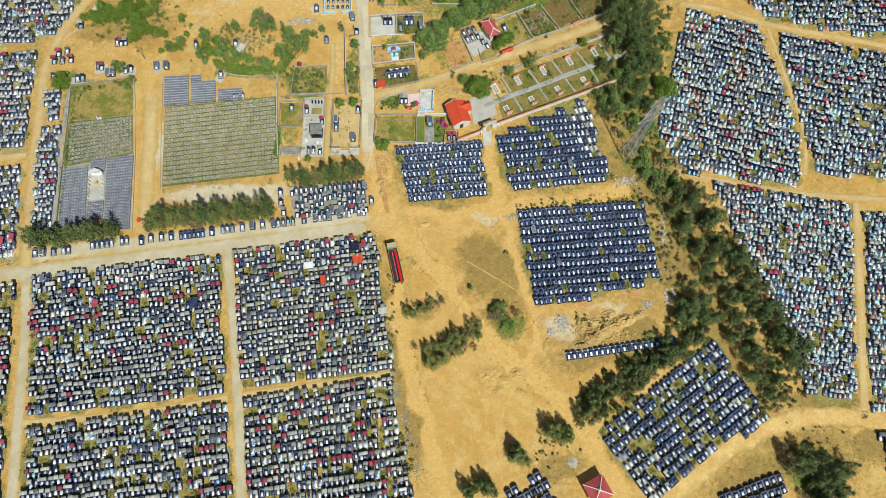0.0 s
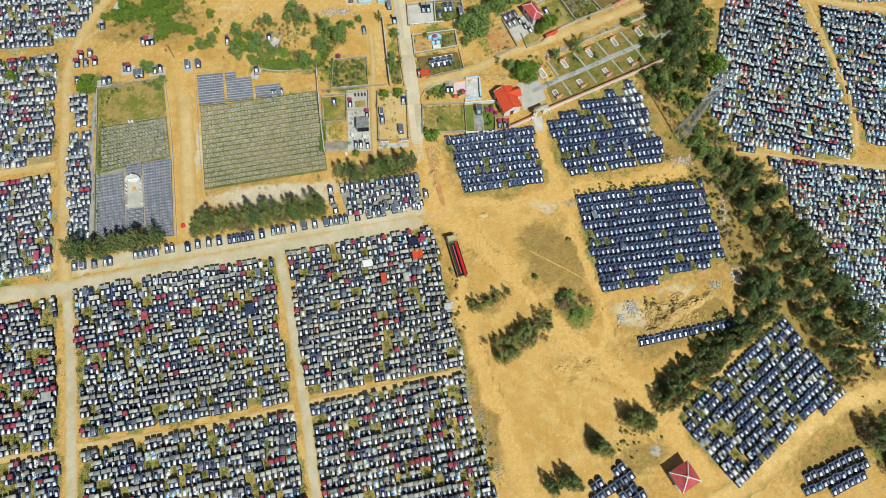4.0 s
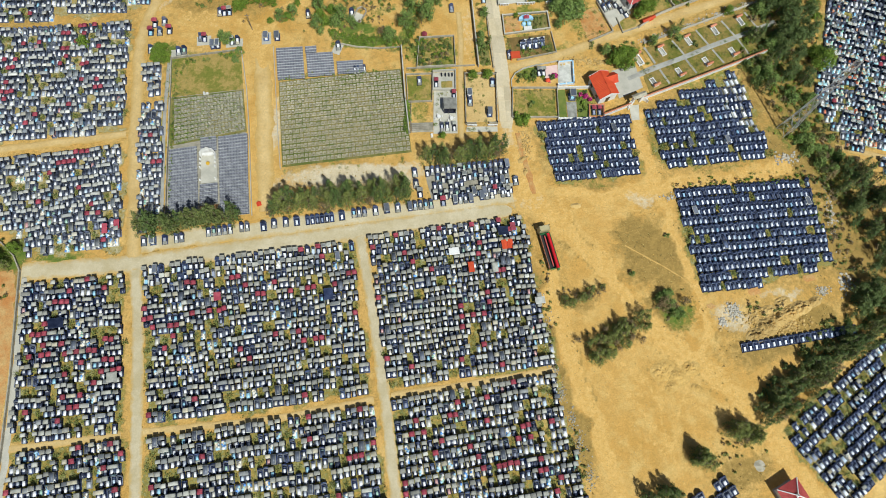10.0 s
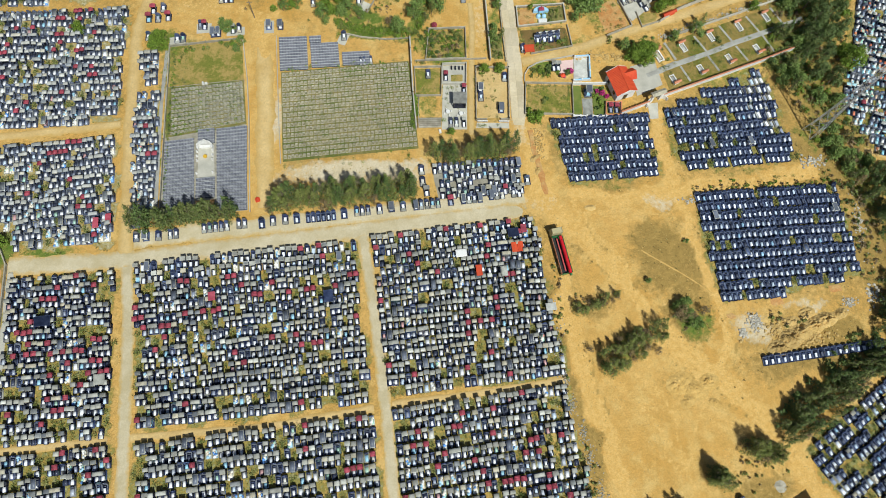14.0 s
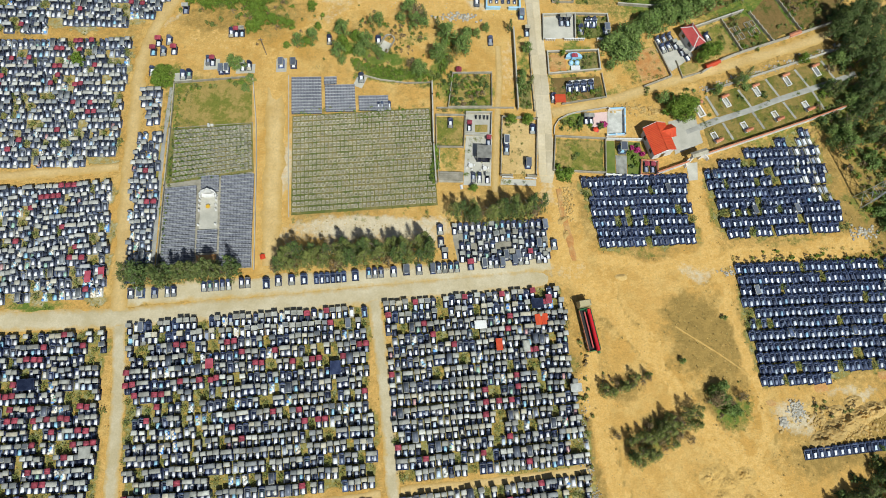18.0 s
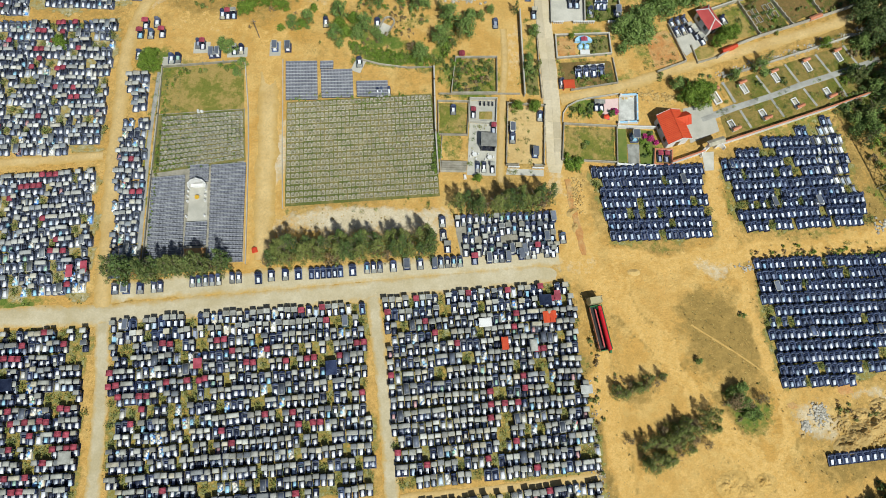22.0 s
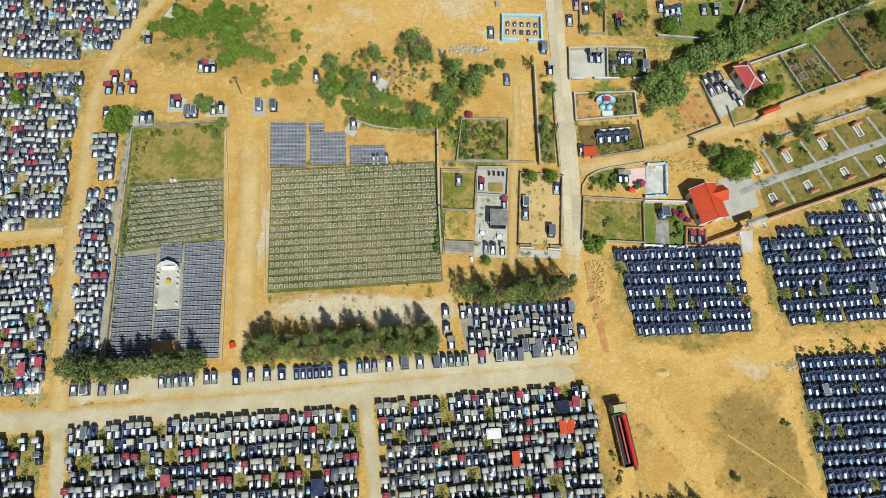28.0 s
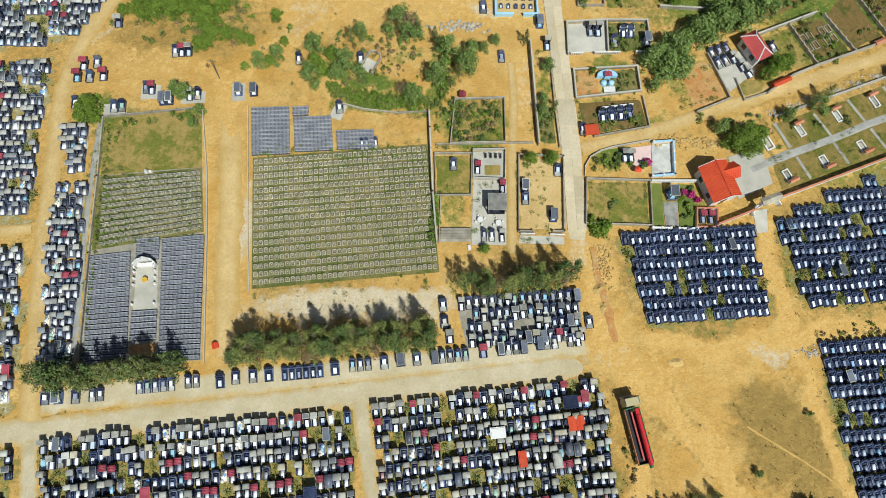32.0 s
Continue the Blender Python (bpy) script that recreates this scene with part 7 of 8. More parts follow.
single("red_parasol", Shape().tube((0, 0, 0), (0, 0, 1.5), 0.03).tube((0, 0, 1.35), (0, 0, 1.75), 0.62, 0.05, 10), (RED_CLOTH,), "small red parasol standing in a court", "parasol", -5.9, 91.0, 0)
patch("plot_floor", [(-14.6, 89.2), (-3.8, 89.3), (-3.8, 81.3), (-15.0, 81.3)], GRASS_MAT, "patchy dry lawn inside a low wall", 0.03, category="lawn", ragged=True)
boundary("low dark weathered wall round a lawn", [(-14.7, 89.4), (-3.6, 89.4), (-3.7, 81.2), (-15.1, 81.2)], 0.75, 0.2, OLD_CONCRETE, closed=True)
boundary("white plaster wall beside a garden", [(-3.4, 89.2), (4.6, 89.5)], 1.1, 0.2, WHITE)
patch("lawn", [(-3.5, 89.0), (-1.5, 89.0), (-1.5, 81.0), (-3.5, 81.0)], material("green_lawn", (0.10, 0.15, 0.022), (0.17, 0.19, 0.04), 0.95, 0.5, 5, 0.5, 0.1), "green lawn strip beside a paved path", 0.04, category="lawn")
patch("lawn", [(1.2, 89.0), (4.2, 89.0), (3.8, 81.0), (1.2, 81.0)], bpy.data.materials["green_lawn"], "green lawn strip with flower bushes", 0.04, category="lawn")
patch("paving", [(-1.4, 85.6), (1.1, 85.7), (1.0, 81.2), (-1.3, 81.1)], GREY_SLAB, "grey paved path leading to a dark tomb", 0.06, category="paving")
grave("long", 0.0, 87.0, 2, 1.2, 1.5, G)
for x, y, s, k in ((2.2, 87.5, 0.9, "flower"), (3.5, 86.8, 1.1, "flower"), (4.5, 85.9, 0.9, "flower"), (3.4, 88.2, 0.8, "dark"), (2.6, 85.0, 0.9, "fresh"), (3.2, 83.6, 0.9, "fresh"), (2.0, 83.0, 0.8, "dark"), (1.8, 86.2, 0.8, "fresh")):
    bush(k, x, y, s, "garden bushes")
boundary("white low wall behind the navy graves", [(-3.7, 80.7), (-0.6, 80.7)], 0.8, 0.25, WHITE, WHITE, post=1.5)
boundary("white low wall behind the navy graves", [(0.8, 80.7), (3.9, 80.8)], 0.8, 0.25, WHITE, WHITE, post=1.5)
boundary("orange painted low wall round two graves", [(4.2, 84.5), (7.8, 84.6), (7.5, 81.2), (3.9, 81.1)], 0.8, 0.2, WHITE, TERRACOTTA, closed=True)
for x in (5.2, 6.6):
    grave("roofed", x, 83.0, 2, 0.8, 0.9, G)
boundary("long white wall with a terracotta tiled coping", [(7.6, 81.6), (14.2, 84.4)], 1.5, 0.25, WHITE, TERRACOTTA)
boundary("long white wall with a terracotta tiled coping", [(17.9, 86.4), (32.7, 92.4), (43.8, 97.0), (52, 100.6)], 1.5, 0.25, WHITE, TERRACOTTA)
gate = thing("gateway", "white gateway with curved flanking walls and tiled cap", "gate", 16.0, 85.6, 22)
for sx in (-1, 1):
    part("pier", Shape().box(sx * 1.2 - 0.3, sx * 1.2 + 0.3, -0.3, 0.3, -0.3, 3.0), WHITE, gate)
    for k in range(4):
        a0, a1 = k * 0.4, (k + 1) * 0.4
        p, q = Vector((sx * (1.5 + 1.2 * math.sin(a0)), -1.2 + 1.2 * math.cos(a0), 0)), Vector((sx * (1.5 + 1.2 * math.sin(a1)), -1.2 + 1.2 * math.cos(a1), 0))
        m = Matrix.Translation(p) @ pose(0, 0, 0, 0, 0, math.degrees(math.atan2(q.y - p.y, q.x - p.x)))
        part("wing_wall", Shape().box(0, (q - p).length, -0.1, 0.1, -0.3, 1.6 - 0.15 * k, 0, m), WHITE, gate)
part("lintel", Shape().box(-1.7, 1.7, -0.35, 0.35, 3.0, 3.4), WHITE, gate)
part("cap", Shape().prism([(-0.7, 3.4), (0.7, 3.4), (0.0, 3.85)], -1.9, 1.9, "x"), GREY_SLAB, gate)
patch("paving", [(14.3, 84.6), (16.8, 85.0), (16.6, 80.8), (14.6, 80.5)], CONCRETE, "pale concrete apron below a gateway", 0.05, category="paving")
patch("paving", [(10.8, 94.5), (17.0, 96.5), (18.4, 89.8), (12.0, 86.6)], CONCRETE, "pale paved court beside a house", 0.05, category="paving")
# garden graves on lawns
ribbon("path", [(14.8, 92.2), (22.2, 95.6), (30.4, 98.9), (37.2, 102.0), (44.6, 105.0), (56, 109.8)], 1.6, PATH_GREY, "wide pale paved garden path", 0.055, 0.02, category="path")
LAWN = mottled("mown_lawn", (0.34, 0.235, 0.075), (0.255, 0.20, 0.055), (0.165, 0.165, 0.030), (0.085, 0.120, 0.018), 0.42)
patch("lawn", [(19.0, 101.0), (52.0, 114.4), (55.6, 108.6), (22.6, 95.2)], LAWN, "mown patchy lawn between garden paths", 0.035, category="lawn", ragged=True)
patch("lawn", [(18.6, 93.6), (55.5, 109.6), (54.0, 101.6), (19.6, 88.0)], LAWN, "mown patchy lawn between garden paths", 0.03, category="lawn", ragged=True)
for ax, ay, bx, by in ((19.9, 101.5, 22.4, 96.8), (27.5, 103.6, 30.6, 98.8), (34.2, 106.8, 37.3, 102.0), (41.4, 109.8, 44.6, 105.0), (48, 112.6, 51, 107.6), (23.3, 95.0, 25.4, 91.0), (30.4, 98.2, 32.8, 94.1), (37.8, 101.2, 40.4, 97.2), (45, 104.4, 47.4, 100)):
    ribbon("path", [(ax, ay), ((ax + bx) / 2, (ay + by) / 2), (bx, by)], 0.7, PATH_GREY, "narrow pale garden path between lawns", 0.05, 0.02, category="path")


def garden_grave(x, y, turn, s=1.0):
    e = thing("garden_grave", "pale framed grave with an orange tiled headstone cap", "grave", x, y, turn, "graves on the lawns")
    e.scale = (s, s, s)
    for sx in (-1, 1):
        part("kerb", Shape().box(sx * 0.55 - 0.12, sx * 0.55 + 0.12, -1.3, 1.0, -0.2, 0.35), WHITE, e)
    part("kerb", Shape().box(-0.43, 0.43, -1.3, -1.1, -0.2, 0.3), WHITE, e)
    part("lid", Shape().box(-0.36, 0.36, -0.9, 0.8, -0.1, 0.25, taper=0.04), GREY_SLAB, e)
    hs = part("headstone", Shape().box(-0.7, 0.7, 1.0, 1.35, -0.2, 1.1), WHITE, e)
    part("cap", Shape().prism([(0.8, 1.1), (1.55, 1.1), (1.17, 1.4)], -0.95, 0.95, "x"), TERRACOTTA, hs)


for x, y, tn, s in ((24.4, 100.2, 27, 1.0), (31.7, 103.4, 27, 1.0), (39.1, 106.6, 27, 1.0), (46.4, 109.6, 27, 1.0), (18.0, 97.6, 27, 1.25), (21.2, 91.2, 207, 1.0), (28.2, 94.2, 207, 1.0), (35.6, 97.4, 207, 1.0), (43.0, 100.4, 207, 1.0)):
    garden_grave(x, y, tn, s)
# upper lane walls and plots
boundary("weathered stone retaining wall along the sandy lane", [(19.1, 107.2), (24.2, 111.0), (29.3, 113.4), (40.0, 117.8), (52, 123)], 0.9, 0.25, STONE, OLD_CONCRETE)
boundary("weathered stone wall below the sandy lane", [(20.0, 102.6), (28.4, 106.0), (42.0, 111.6), (56, 117.4)], 0.6, 0.3, STONE)
boundary("low wall round a small grass bed", [(13.5, 110.0), (14.7, 105.7), (19.1, 107.4)], 0.6, 0.18, OLD_CONCRETE)
patch("lawn", [(13.6, 109.8), (18.8, 110.6), (19.0, 107.5), (14.8, 105.9)], GRASS_MAT, "dry grass bed inside a low wall", 0.04, category="lawn", ragged=True)
boundary("weathered wall beside bare red earth", [(8.6, 114.9), (12.1, 105.9), (5.7, 102.9)], 0.8, 0.2, OLD_CONCRETE)
patch("bare_earth", [(3.0, 112.5), (8.4, 114.0), (11.8, 106.2), (5.4, 103.4)], RED_EARTH, "slope of bare red earth below a wall", 0.03, ragged=True)
patch("paving", [(9.0, 113.0), (16.2, 116.6), (17.6, 111.8), (12.4, 107.4)], CONCRETE, "pale paved court below a pavilion", 0.04, category="paving")
for x, y in ((9.6, 114.6), (11.0, 115.2), (12.4, 115.8), (10.6, 112.6), (12.0, 113.2), (13.4, 113.8), (14.8, 112.2), (16.0, 110.9)):
    grave("slab" if x < 13 else "canopy_low", x, y + 0.4, 26, 0.85, 1.0, G)
boundary("pale weathered wall above the plots", [(18.4, 119.2), (30.0, 124.4)], 1.1, 0.22, OLD_CONCRETE, CONCRETE)
boundary("pale weathered wall above the plots", [(30.6, 127.8), (34.3, 130.0), (45.3, 135.4)], 1.1, 0.22, OLD_CONCRETE, CONCRETE)
for pts in ([(24.8, 121.7), (29.0, 113.8)], [(31.8, 124.2), (36.7, 116.8)], [(37.5, 130.9), (43.6, 120.4)]):
    boundary("post and panel wall between plots", pts, 0.8, 0.2, OLD_CONCRETE, post=1.4)
patch("plot_floor", [(19.6, 118.9), (24.7, 121.5), (28.8, 113.9), (21.4, 111.6)], GRASS_MAT, "dry grass floor of a plot", 0.03, ragged=True)
patch("plot_floor", [(25.0, 121.6), (31.6, 124.0), (36.4, 116.8), (29.2, 114.0)], ROUGH_GRASS, "weedy floor of a plot with grave beds", 0.03, ragged=True)
patch("plot_floor", [(32.0, 124.4), (37.4, 130.6), (43.2, 120.2), (37.0, 117.2)], ROUGH_GRASS, "dry grass floor of a plot", 0.03, ragged=True)
for x, y in ((27.3, 119.0), (28.6, 119.6), (28.2, 117.2), (29.5, 117.8), (31.0, 120.8), (32.3, 121.4), (31.9, 118.8), (33.2, 119.4)):
    e = thing("grave_bed", "low pale stone kerb round a grave bed", "grave bed", x, y, 27, "grave beds in a plot")
    for sx in (-0.5, 0.5):
        part("kerb", Shape().box(sx - 0.07, sx + 0.07, -0.8, 0.8, -0.1, 0.3), OLD_CONCRETE, e)
    for sy in (-0.8, 0.8):
        part("kerb", Shape().box(-0.43, 0.43, sy - 0.07, sy + 0.07, -0.1, 0.3), OLD_CONCRETE, e)
grave("slab", 21.2, 116.8, 27, 1.0, 1.0, G)
single("roofed_wall", Shape().box(-1.7, 1.7, -0.2, 0.2, -0.2, 1.3).prism([(-0.5, 1.3), (0.5, 1.3), (0, 1.65)], -1.9, 1.9, "x"), (ORANGE_ROOF,), "short gate wall with a red tiled cap", "wall", 21.6, 109.2, 26)
single("roofed_wall", Shape().box(-1.4, 1.4, -0.2, 0.2, -0.2, 1.0).prism([(-0.5, 1.0), (0.5, 1.0), (0, 1.3)], -1.6, 1.6, "x"), (TERRACOTTA,), "short gate wall with a brown tiled cap", "wall", 42.0, 118.8, 26)
for i in range(9):   # broken stone at the foot of the lane wall
    u = i / 8
    rubble(20.4 + 33 * u, 103.4 + 13.6 * u, 2.4, 0.7, 46, 0.17, "broken grey stones along a retaining wall", STONE, 50 + i)
# trees of the northern plots
for x, y, k, s in ((13.0, 97.4, "round", 1.0), (15.2, 97.8, "round", 0.85), (11.6, 96.4, "round", 0.8), (14.2, 95.6, "round", 0.8), (9.4, 99.6, "grey", 1.1), (20.3, 111.8, "round", 0.8), (22.0, 112.6, "round", 0.7), (18.8, 110.4, "round", 0.6), (26.6, 105.4, "olive", 0.6), (29.0, 106.6, "olive", 0.65), (27.8, 104.6, "grey", 1.2), (22.8, 103.2, "olive", 0.5), (21.8, 102.6, "grey", 1.0), (43.1, 112.1, "round", 0.5), (27.9, 121.4, "olive", 0.5), (46.3, 130.7, "round", 0.8), (40.6, 132.0, "pine", 0.6),
                   (-24.5, 92.4, "round", 0.5), (-21.0, 92.7, "round", 0.55), (-32.4, 76.0, "round", 0.35), (2.4, 126.0, "round", 0.7), (-25.2, 116.2, "pine", 0.5), (-21.2, 110.8, "grey", 0.9), (-22.2, 103.8, "grey", 1.0), (-22.4, 101.4, "grey", 1.0), (-20.0, 103.0, "olive", 0.4), (-36.4, 111.4, "grey", 1.0), (-37.2, 108.6, "olive", 0.6), (-35.0, 113.4, "grey", 1.2), (-32.8, 114.4, "grey", 0.8), (-30.6, 116.0, "grey", 0.7), (-38.6, 106.6, "olive", 0.5), (-39.6, 113.6, "olive", 0.5), (-11.2, 129.6, "grey", 1.0), (-14.1, 124.8, "grey", 0.8), (-12.8, 110.4, "round", 0.3), (-7.6, 107.6, "olive", 0.35)):
    tree(k, x, y, s)
r6 = random.Random(66)
patch("plot_floor", [(37.8, 131.0), (50.0, 136.0), (58.0, 124.0), (43.8, 120.6)], ROUGH_GRASS, "rough brown grass with weeds above a lane", 0.02, ragged=True)
patch("plot_floor", [(16.0, 134.6), (44.0, 137.0), (34.0, 130.2), (18.0, 121.0)], ROUGH_GRASS, "rough weedy ground behind a weathered wall", 0.015, ragged=True)
grove([(-2.4, 109.2), (1.5, 112.6), (4.3, 115.9), (7.5, 119.4), (13.0, 122.4), (18.0, 126.0), (24.0, 131.0), (27, 135)], 4.6, 46, ("acacia", "acacia", "acacia", "grey"), 0.98, "acacia grove", "ac", True)
for i in range(230):   # scrub in the plots
    x0, y0, w, d = r6.choice(((-37.8, 96, 8.5, 8), (-22.6, 96, 2.5, 7), (-9, 115, 7, 5.5), (-11, 106.5, 6, 4), (-15, 99, 10, 5), (-41, 98, 3, 16), (36, 120, 10, 14), (40, 120, 14, 14), (24, 114, 10, 8), (14, 126, 14, 8), (-9, 124.5, 8, 6), (5, 100, 30, 3)))
    scrub(r6.choice(("fresh", "olive", "olive", "dark", "grey")), x0 + r6.random() * w, y0 + r6.random() * d, r6.uniform(0.4, 0.9), r6)
for i in range(26):
    scrub("fresh", -14.6 + r6.random() * 3.4, 79.0 + r6.random() * 2.4, r6.uniform(0.6, 1.1), r6)


# ---- north-western waste ground ----
for x, y, k, s in ((-85.7, 124.0, "olive", 0.6), (-84.0, 125.4, "pine", 0.6), (-81.4, 123.2, "olive", 0.6), (-79.9, 125.8, "olive", 0.55), (-84.5, 119.0, "pine", 0.6), (-82.5, 117.4, "olive", 0.55), (-84.7, 114.0, "pine", 0.65), (-83.4, 114.6, "olive", 0.5), (-80.1, 116.4, "olive", 0.6), (-77.5, 116.0, "pine", 0.5), (-75.8, 115.2, "pine", 0.5), (-71.2, 120.5, "olive", 0.5), (-69.3, 115.0, "pine", 0.4), (-76.1, 110.0, "pine", 0.35), (-73.4, 110.3, "grey", 1.0), (-71.6, 110.8, "olive", 0.5), (-70.2, 111.8, "grey", 1.0),
                   (-100.3, 121.6, "olive", 0.5), (-96.0, 120.2, "olive", 0.55), (-93.8, 121.6, "round", 0.55), (-92.3, 123.6, "olive", 0.65), (-90.4, 122.2, "pine", 0.6), (-88.6, 124.8, "olive", 0.65), (-86.6, 121.4, "pine", 0.65), (-94.6, 124.6, "olive", 0.55), (-87.6, 126.8, "olive", 0.65),
                   (-63.5, 113.8, "grey", 1.2), (-63.2, 110.8, "round", 0.5), (-64.0, 107.7, "grey", 1.2), (-60.3, 112.4, "round", 0.45), (-57.9, 110.5, "olive", 0.5), (-57.2, 116.3, "olive", 0.45), (-55.3, 117.0, "grey", 0.9), (-54.6, 108.1, "grey", 0.8), (-45.5, 118.8, "olive", 0.6), (-46.4, 116.4, "grey", 1.2), (-45.0, 117.2, "pine", 0.45), (-47.2, 117.6, "dry", 1.0), (-45.8, 104.8, "grey", 0.9), (-47.2, 105.6, "dry", 0.8), (-41.6, 107.6, "grey", 1.3), (-41.8, 116.8, "pine", 0.4), (-59.3, 108.4, "grey", 0.9), (-61.8, 109.0, "round", 0.4),
                   (-102.8, 102.2, "olive", 0.45), (-103.9, 99.4, "round", 0.4), (-105.0, 99.4, "olive", 0.4), (-102.6, 100.4, "round", 0.4), (-123.1, 104.4, "round", 0.5), (-87.6, 104.6, "grey", 1.0), (-86.2, 104.4, "grey", 0.8), (-133, 46, "round", 0.6), (-131.0, 44.5, "olive", 0.6), (-130.0, 48.8, "round", 0.5), (-94.3, 123.6, "olive", 0.9), (-90.8, 121.6, "olive", 0.85), (-97.0, 121.6, "olive", 0.7), (-85.4, 122.6, "olive", 0.9), (-83.6, 120.0, "olive", 0.9), (-83.0, 116.2, "olive", 0.8), (-87.8, 122.8, "olive", 0.85), (-48.4, 119.0, "grey", 1.4), (-46.8, 118.2, "dry", 1.5), (-39.6, 113.2, "grey", 1.5), (-35.8, 110.4, "grey", 1.4), (-57.6, 110.0, "grey", 1.3), (-103.4, 102.2, "olive", 0.6), (-104.6, 100.8, "olive", 0.55), (-84.0, 98.2, "grey", 0.6), (-83.2, 101.0, "grey", 0.6), (-45.4, 104.2, "grey", 1.1)):
    if x < -68 and y > 90 and k in ("olive", "pine"):
        tree("round", x, y, s * 0.92)
    else:
        tree(k, x, y, s * 1.2)
W = "scattered graves on waste ground"
for x, y, k, s in ((-76.9, 105.2, "long", 1.0), (-74.1, 105.2, "long", 1.0), (-66.5, 111.8, "slab", 0.9), (-58.4, 102.0, "slab", 1.0), (-55.2, 112.0, "slab", 1.0), (-101.2, 119.6, "canopy", 1.1), (-96.4, 126.2, "slab", 1.2), (-89.5, 113.2, "slab", 0.9), (-88.3, 113.3, "roofed", 0.9), (-87.0, 113.4, "canopy", 0.9), (-93.8, 105.5, "slab", 0.8), (-92.7, 105.4, "roofed", 0.9), (-90.4, 103.2, "long", 0.85), (-89.1, 103.3, "long", 0.85), (-85.6, 104.2, "canopy_low", 0.9), (-84.2, 104.4, "slab", 0.9), (-99.0, 101.6, "slab", 1.0), (-97.6, 101.8, "slab", 1.0)):
    grave(k, x, y, 5, s, 1.0, W)
for x, y, w, d, a in ((-76.9, 105.0, 2.4, 3.6, 4), (-58.6, 101.4, 2.2, 3.2, -20), (-92.9, 104.8, 3.6, 2.8, 4), (-96.6, 125.2, 4.0, 4.4, -30), (-85.0, 103.8, 4.4, 2.4, 4), (-99, 101.2, 4.0, 2.4, 4)):
    patch("paving", quad(x, y, w, d, a), CONCRETE, "pale concrete apron round a grave", 0.03, category="paving")
court = thing("grave_court", "old pale concrete horseshoe court of a grave", "grave", -53.2, 111.6, -25)
for i in range(8):
    a0, a1 = math.pi * i / 8, math.pi * (i + 1) / 8
    p, q = Vector((1.2 * math.cos(a0), 1.2 + 1.0 * math.sin(a0), 0)), Vector((1.2 * math.cos(a1), 1.2 + 1.0 * math.sin(a1), 0))
    m = Matrix.Translation(p) @ pose(0, 0, 0, 0, 0, math.degrees(math.atan2(q.y - p.y, q.x - p.x)))
    part("kerb", Shape().box(0, (q - p).length, -0.15, 0.15, -0.2, 0.5, 0, m), OLD_CONCRETE, court)
for sx in (-1.2, 1.2):
    part("kerb", Shape().box(sx - 0.15, sx + 0.15, -2.2, 1.2, -0.2, 0.45), OLD_CONCRETE, court)
part("floor_slab", Shape().box(-1.05, 1.05, -2.2, 0.4, -0.2, 0.06), CONCRETE, court)
boundary("low weathered wall along a grassy bank", [(-58.6, 103.0), (-54, 101.8), (-48, 101.2), (-42.6, 101.6)], 0.5, 0.2, OLD_CONCRETE)
r7 = random.Random(77)
for i in range(230):   # green bank
    u = r7.random()
    scrub(r7.choice(("fresh", "fresh", "olive")), -60.5 + 18 * u + r7.uniform(-0.5, 0.5), 105.9 - 2.4 * u - 1.2 * math.sin(3.1 * u) + r7.gauss(0, 0.8), r7.uniform(0.4, 0.8), r7)
for i in range(70):
    x, y = r7.gauss(-55, 7), r7.gauss(113, 4)
    scrub(r7.choice(("dry", "olive", "grey", "dry")), x, y, r7.uniform(0.3, 0.7), r7)
for i in range(60):
    x, y = r7.gauss(-86, 8), r7.gauss(121, 4)
    scrub(r7.choice(("olive", "fresh", "olive", "dry")), x, y, r7.uniform(0.5, 1.0), r7)
pole = thing("utility_pole", "thin leaning timber pole standing on bare ground", "pole", -80.7, 107.8, 0)
part("shaft", Shape().tube((0, 0, -0.3), (-0.2, 0.3, 6.0), 0.11, 0.08, 8), BARK, pole)
part("crossarm", Shape().box(-0.8, 0.4, 0.2, 0.3, 5.4, 5.5), BARK, pole)

# ---- the yard ----
truck = thing("truck", "long red lorry with a cream cab parked on bare earth", "truck", -8.6, 47.2, 12.8)
L2, W2 = 5.2, 1.2
part("chassis", Shape().box(-0.45, 0.45, -L2, L2 - 0.4, 0.65, 0.95), GREEN_METAL, truck, "dark green chassis rails")
cab = part("cab", Shape().prism([(3.7, 0.75), (L2, 0.75), (L2, 1.9), (L2 - 0.25, 2.9), (3.7, 2.95)], -W2, W2, "x"), CREAM_METAL, truck, "cream painted driver's cab")
part("roof_rack", Shape().box(-1.15, 1.15, 3.8, 4.9, 2.95, 3.05).box(-1.15, -1.08, 3.8, 4.9, 3.05, 3.25).box(1.08, 1.15, 3.8, 4.9, 3.05, 3.25), CREAM_METAL, cab)
part("windscreen", Shape().add([(-1.05, L2 - 0.03, 2.0), (1.05, L2 - 0.03, 2.0), (1.0, L2 - 0.2, 2.75), (-1.0, L2 - 0.2, 2.75)], [(0, 1, 2, 3)]).add([(-1.05, L2 + 0.01, 1.95), (1.05, L2 + 0.01, 1.95), (1.0, L2 - 0.17, 2.78), (-1.0, L2 - 0.17, 2.78)], [(0, 1, 2, 3)]), GRANITE_BLACK, cab, "dark glass windscreen")
part("bumper", Shape().box(-1.2, 1.2, L2, L2 + 0.15, 0.5, 0.85), STEEL, cab)
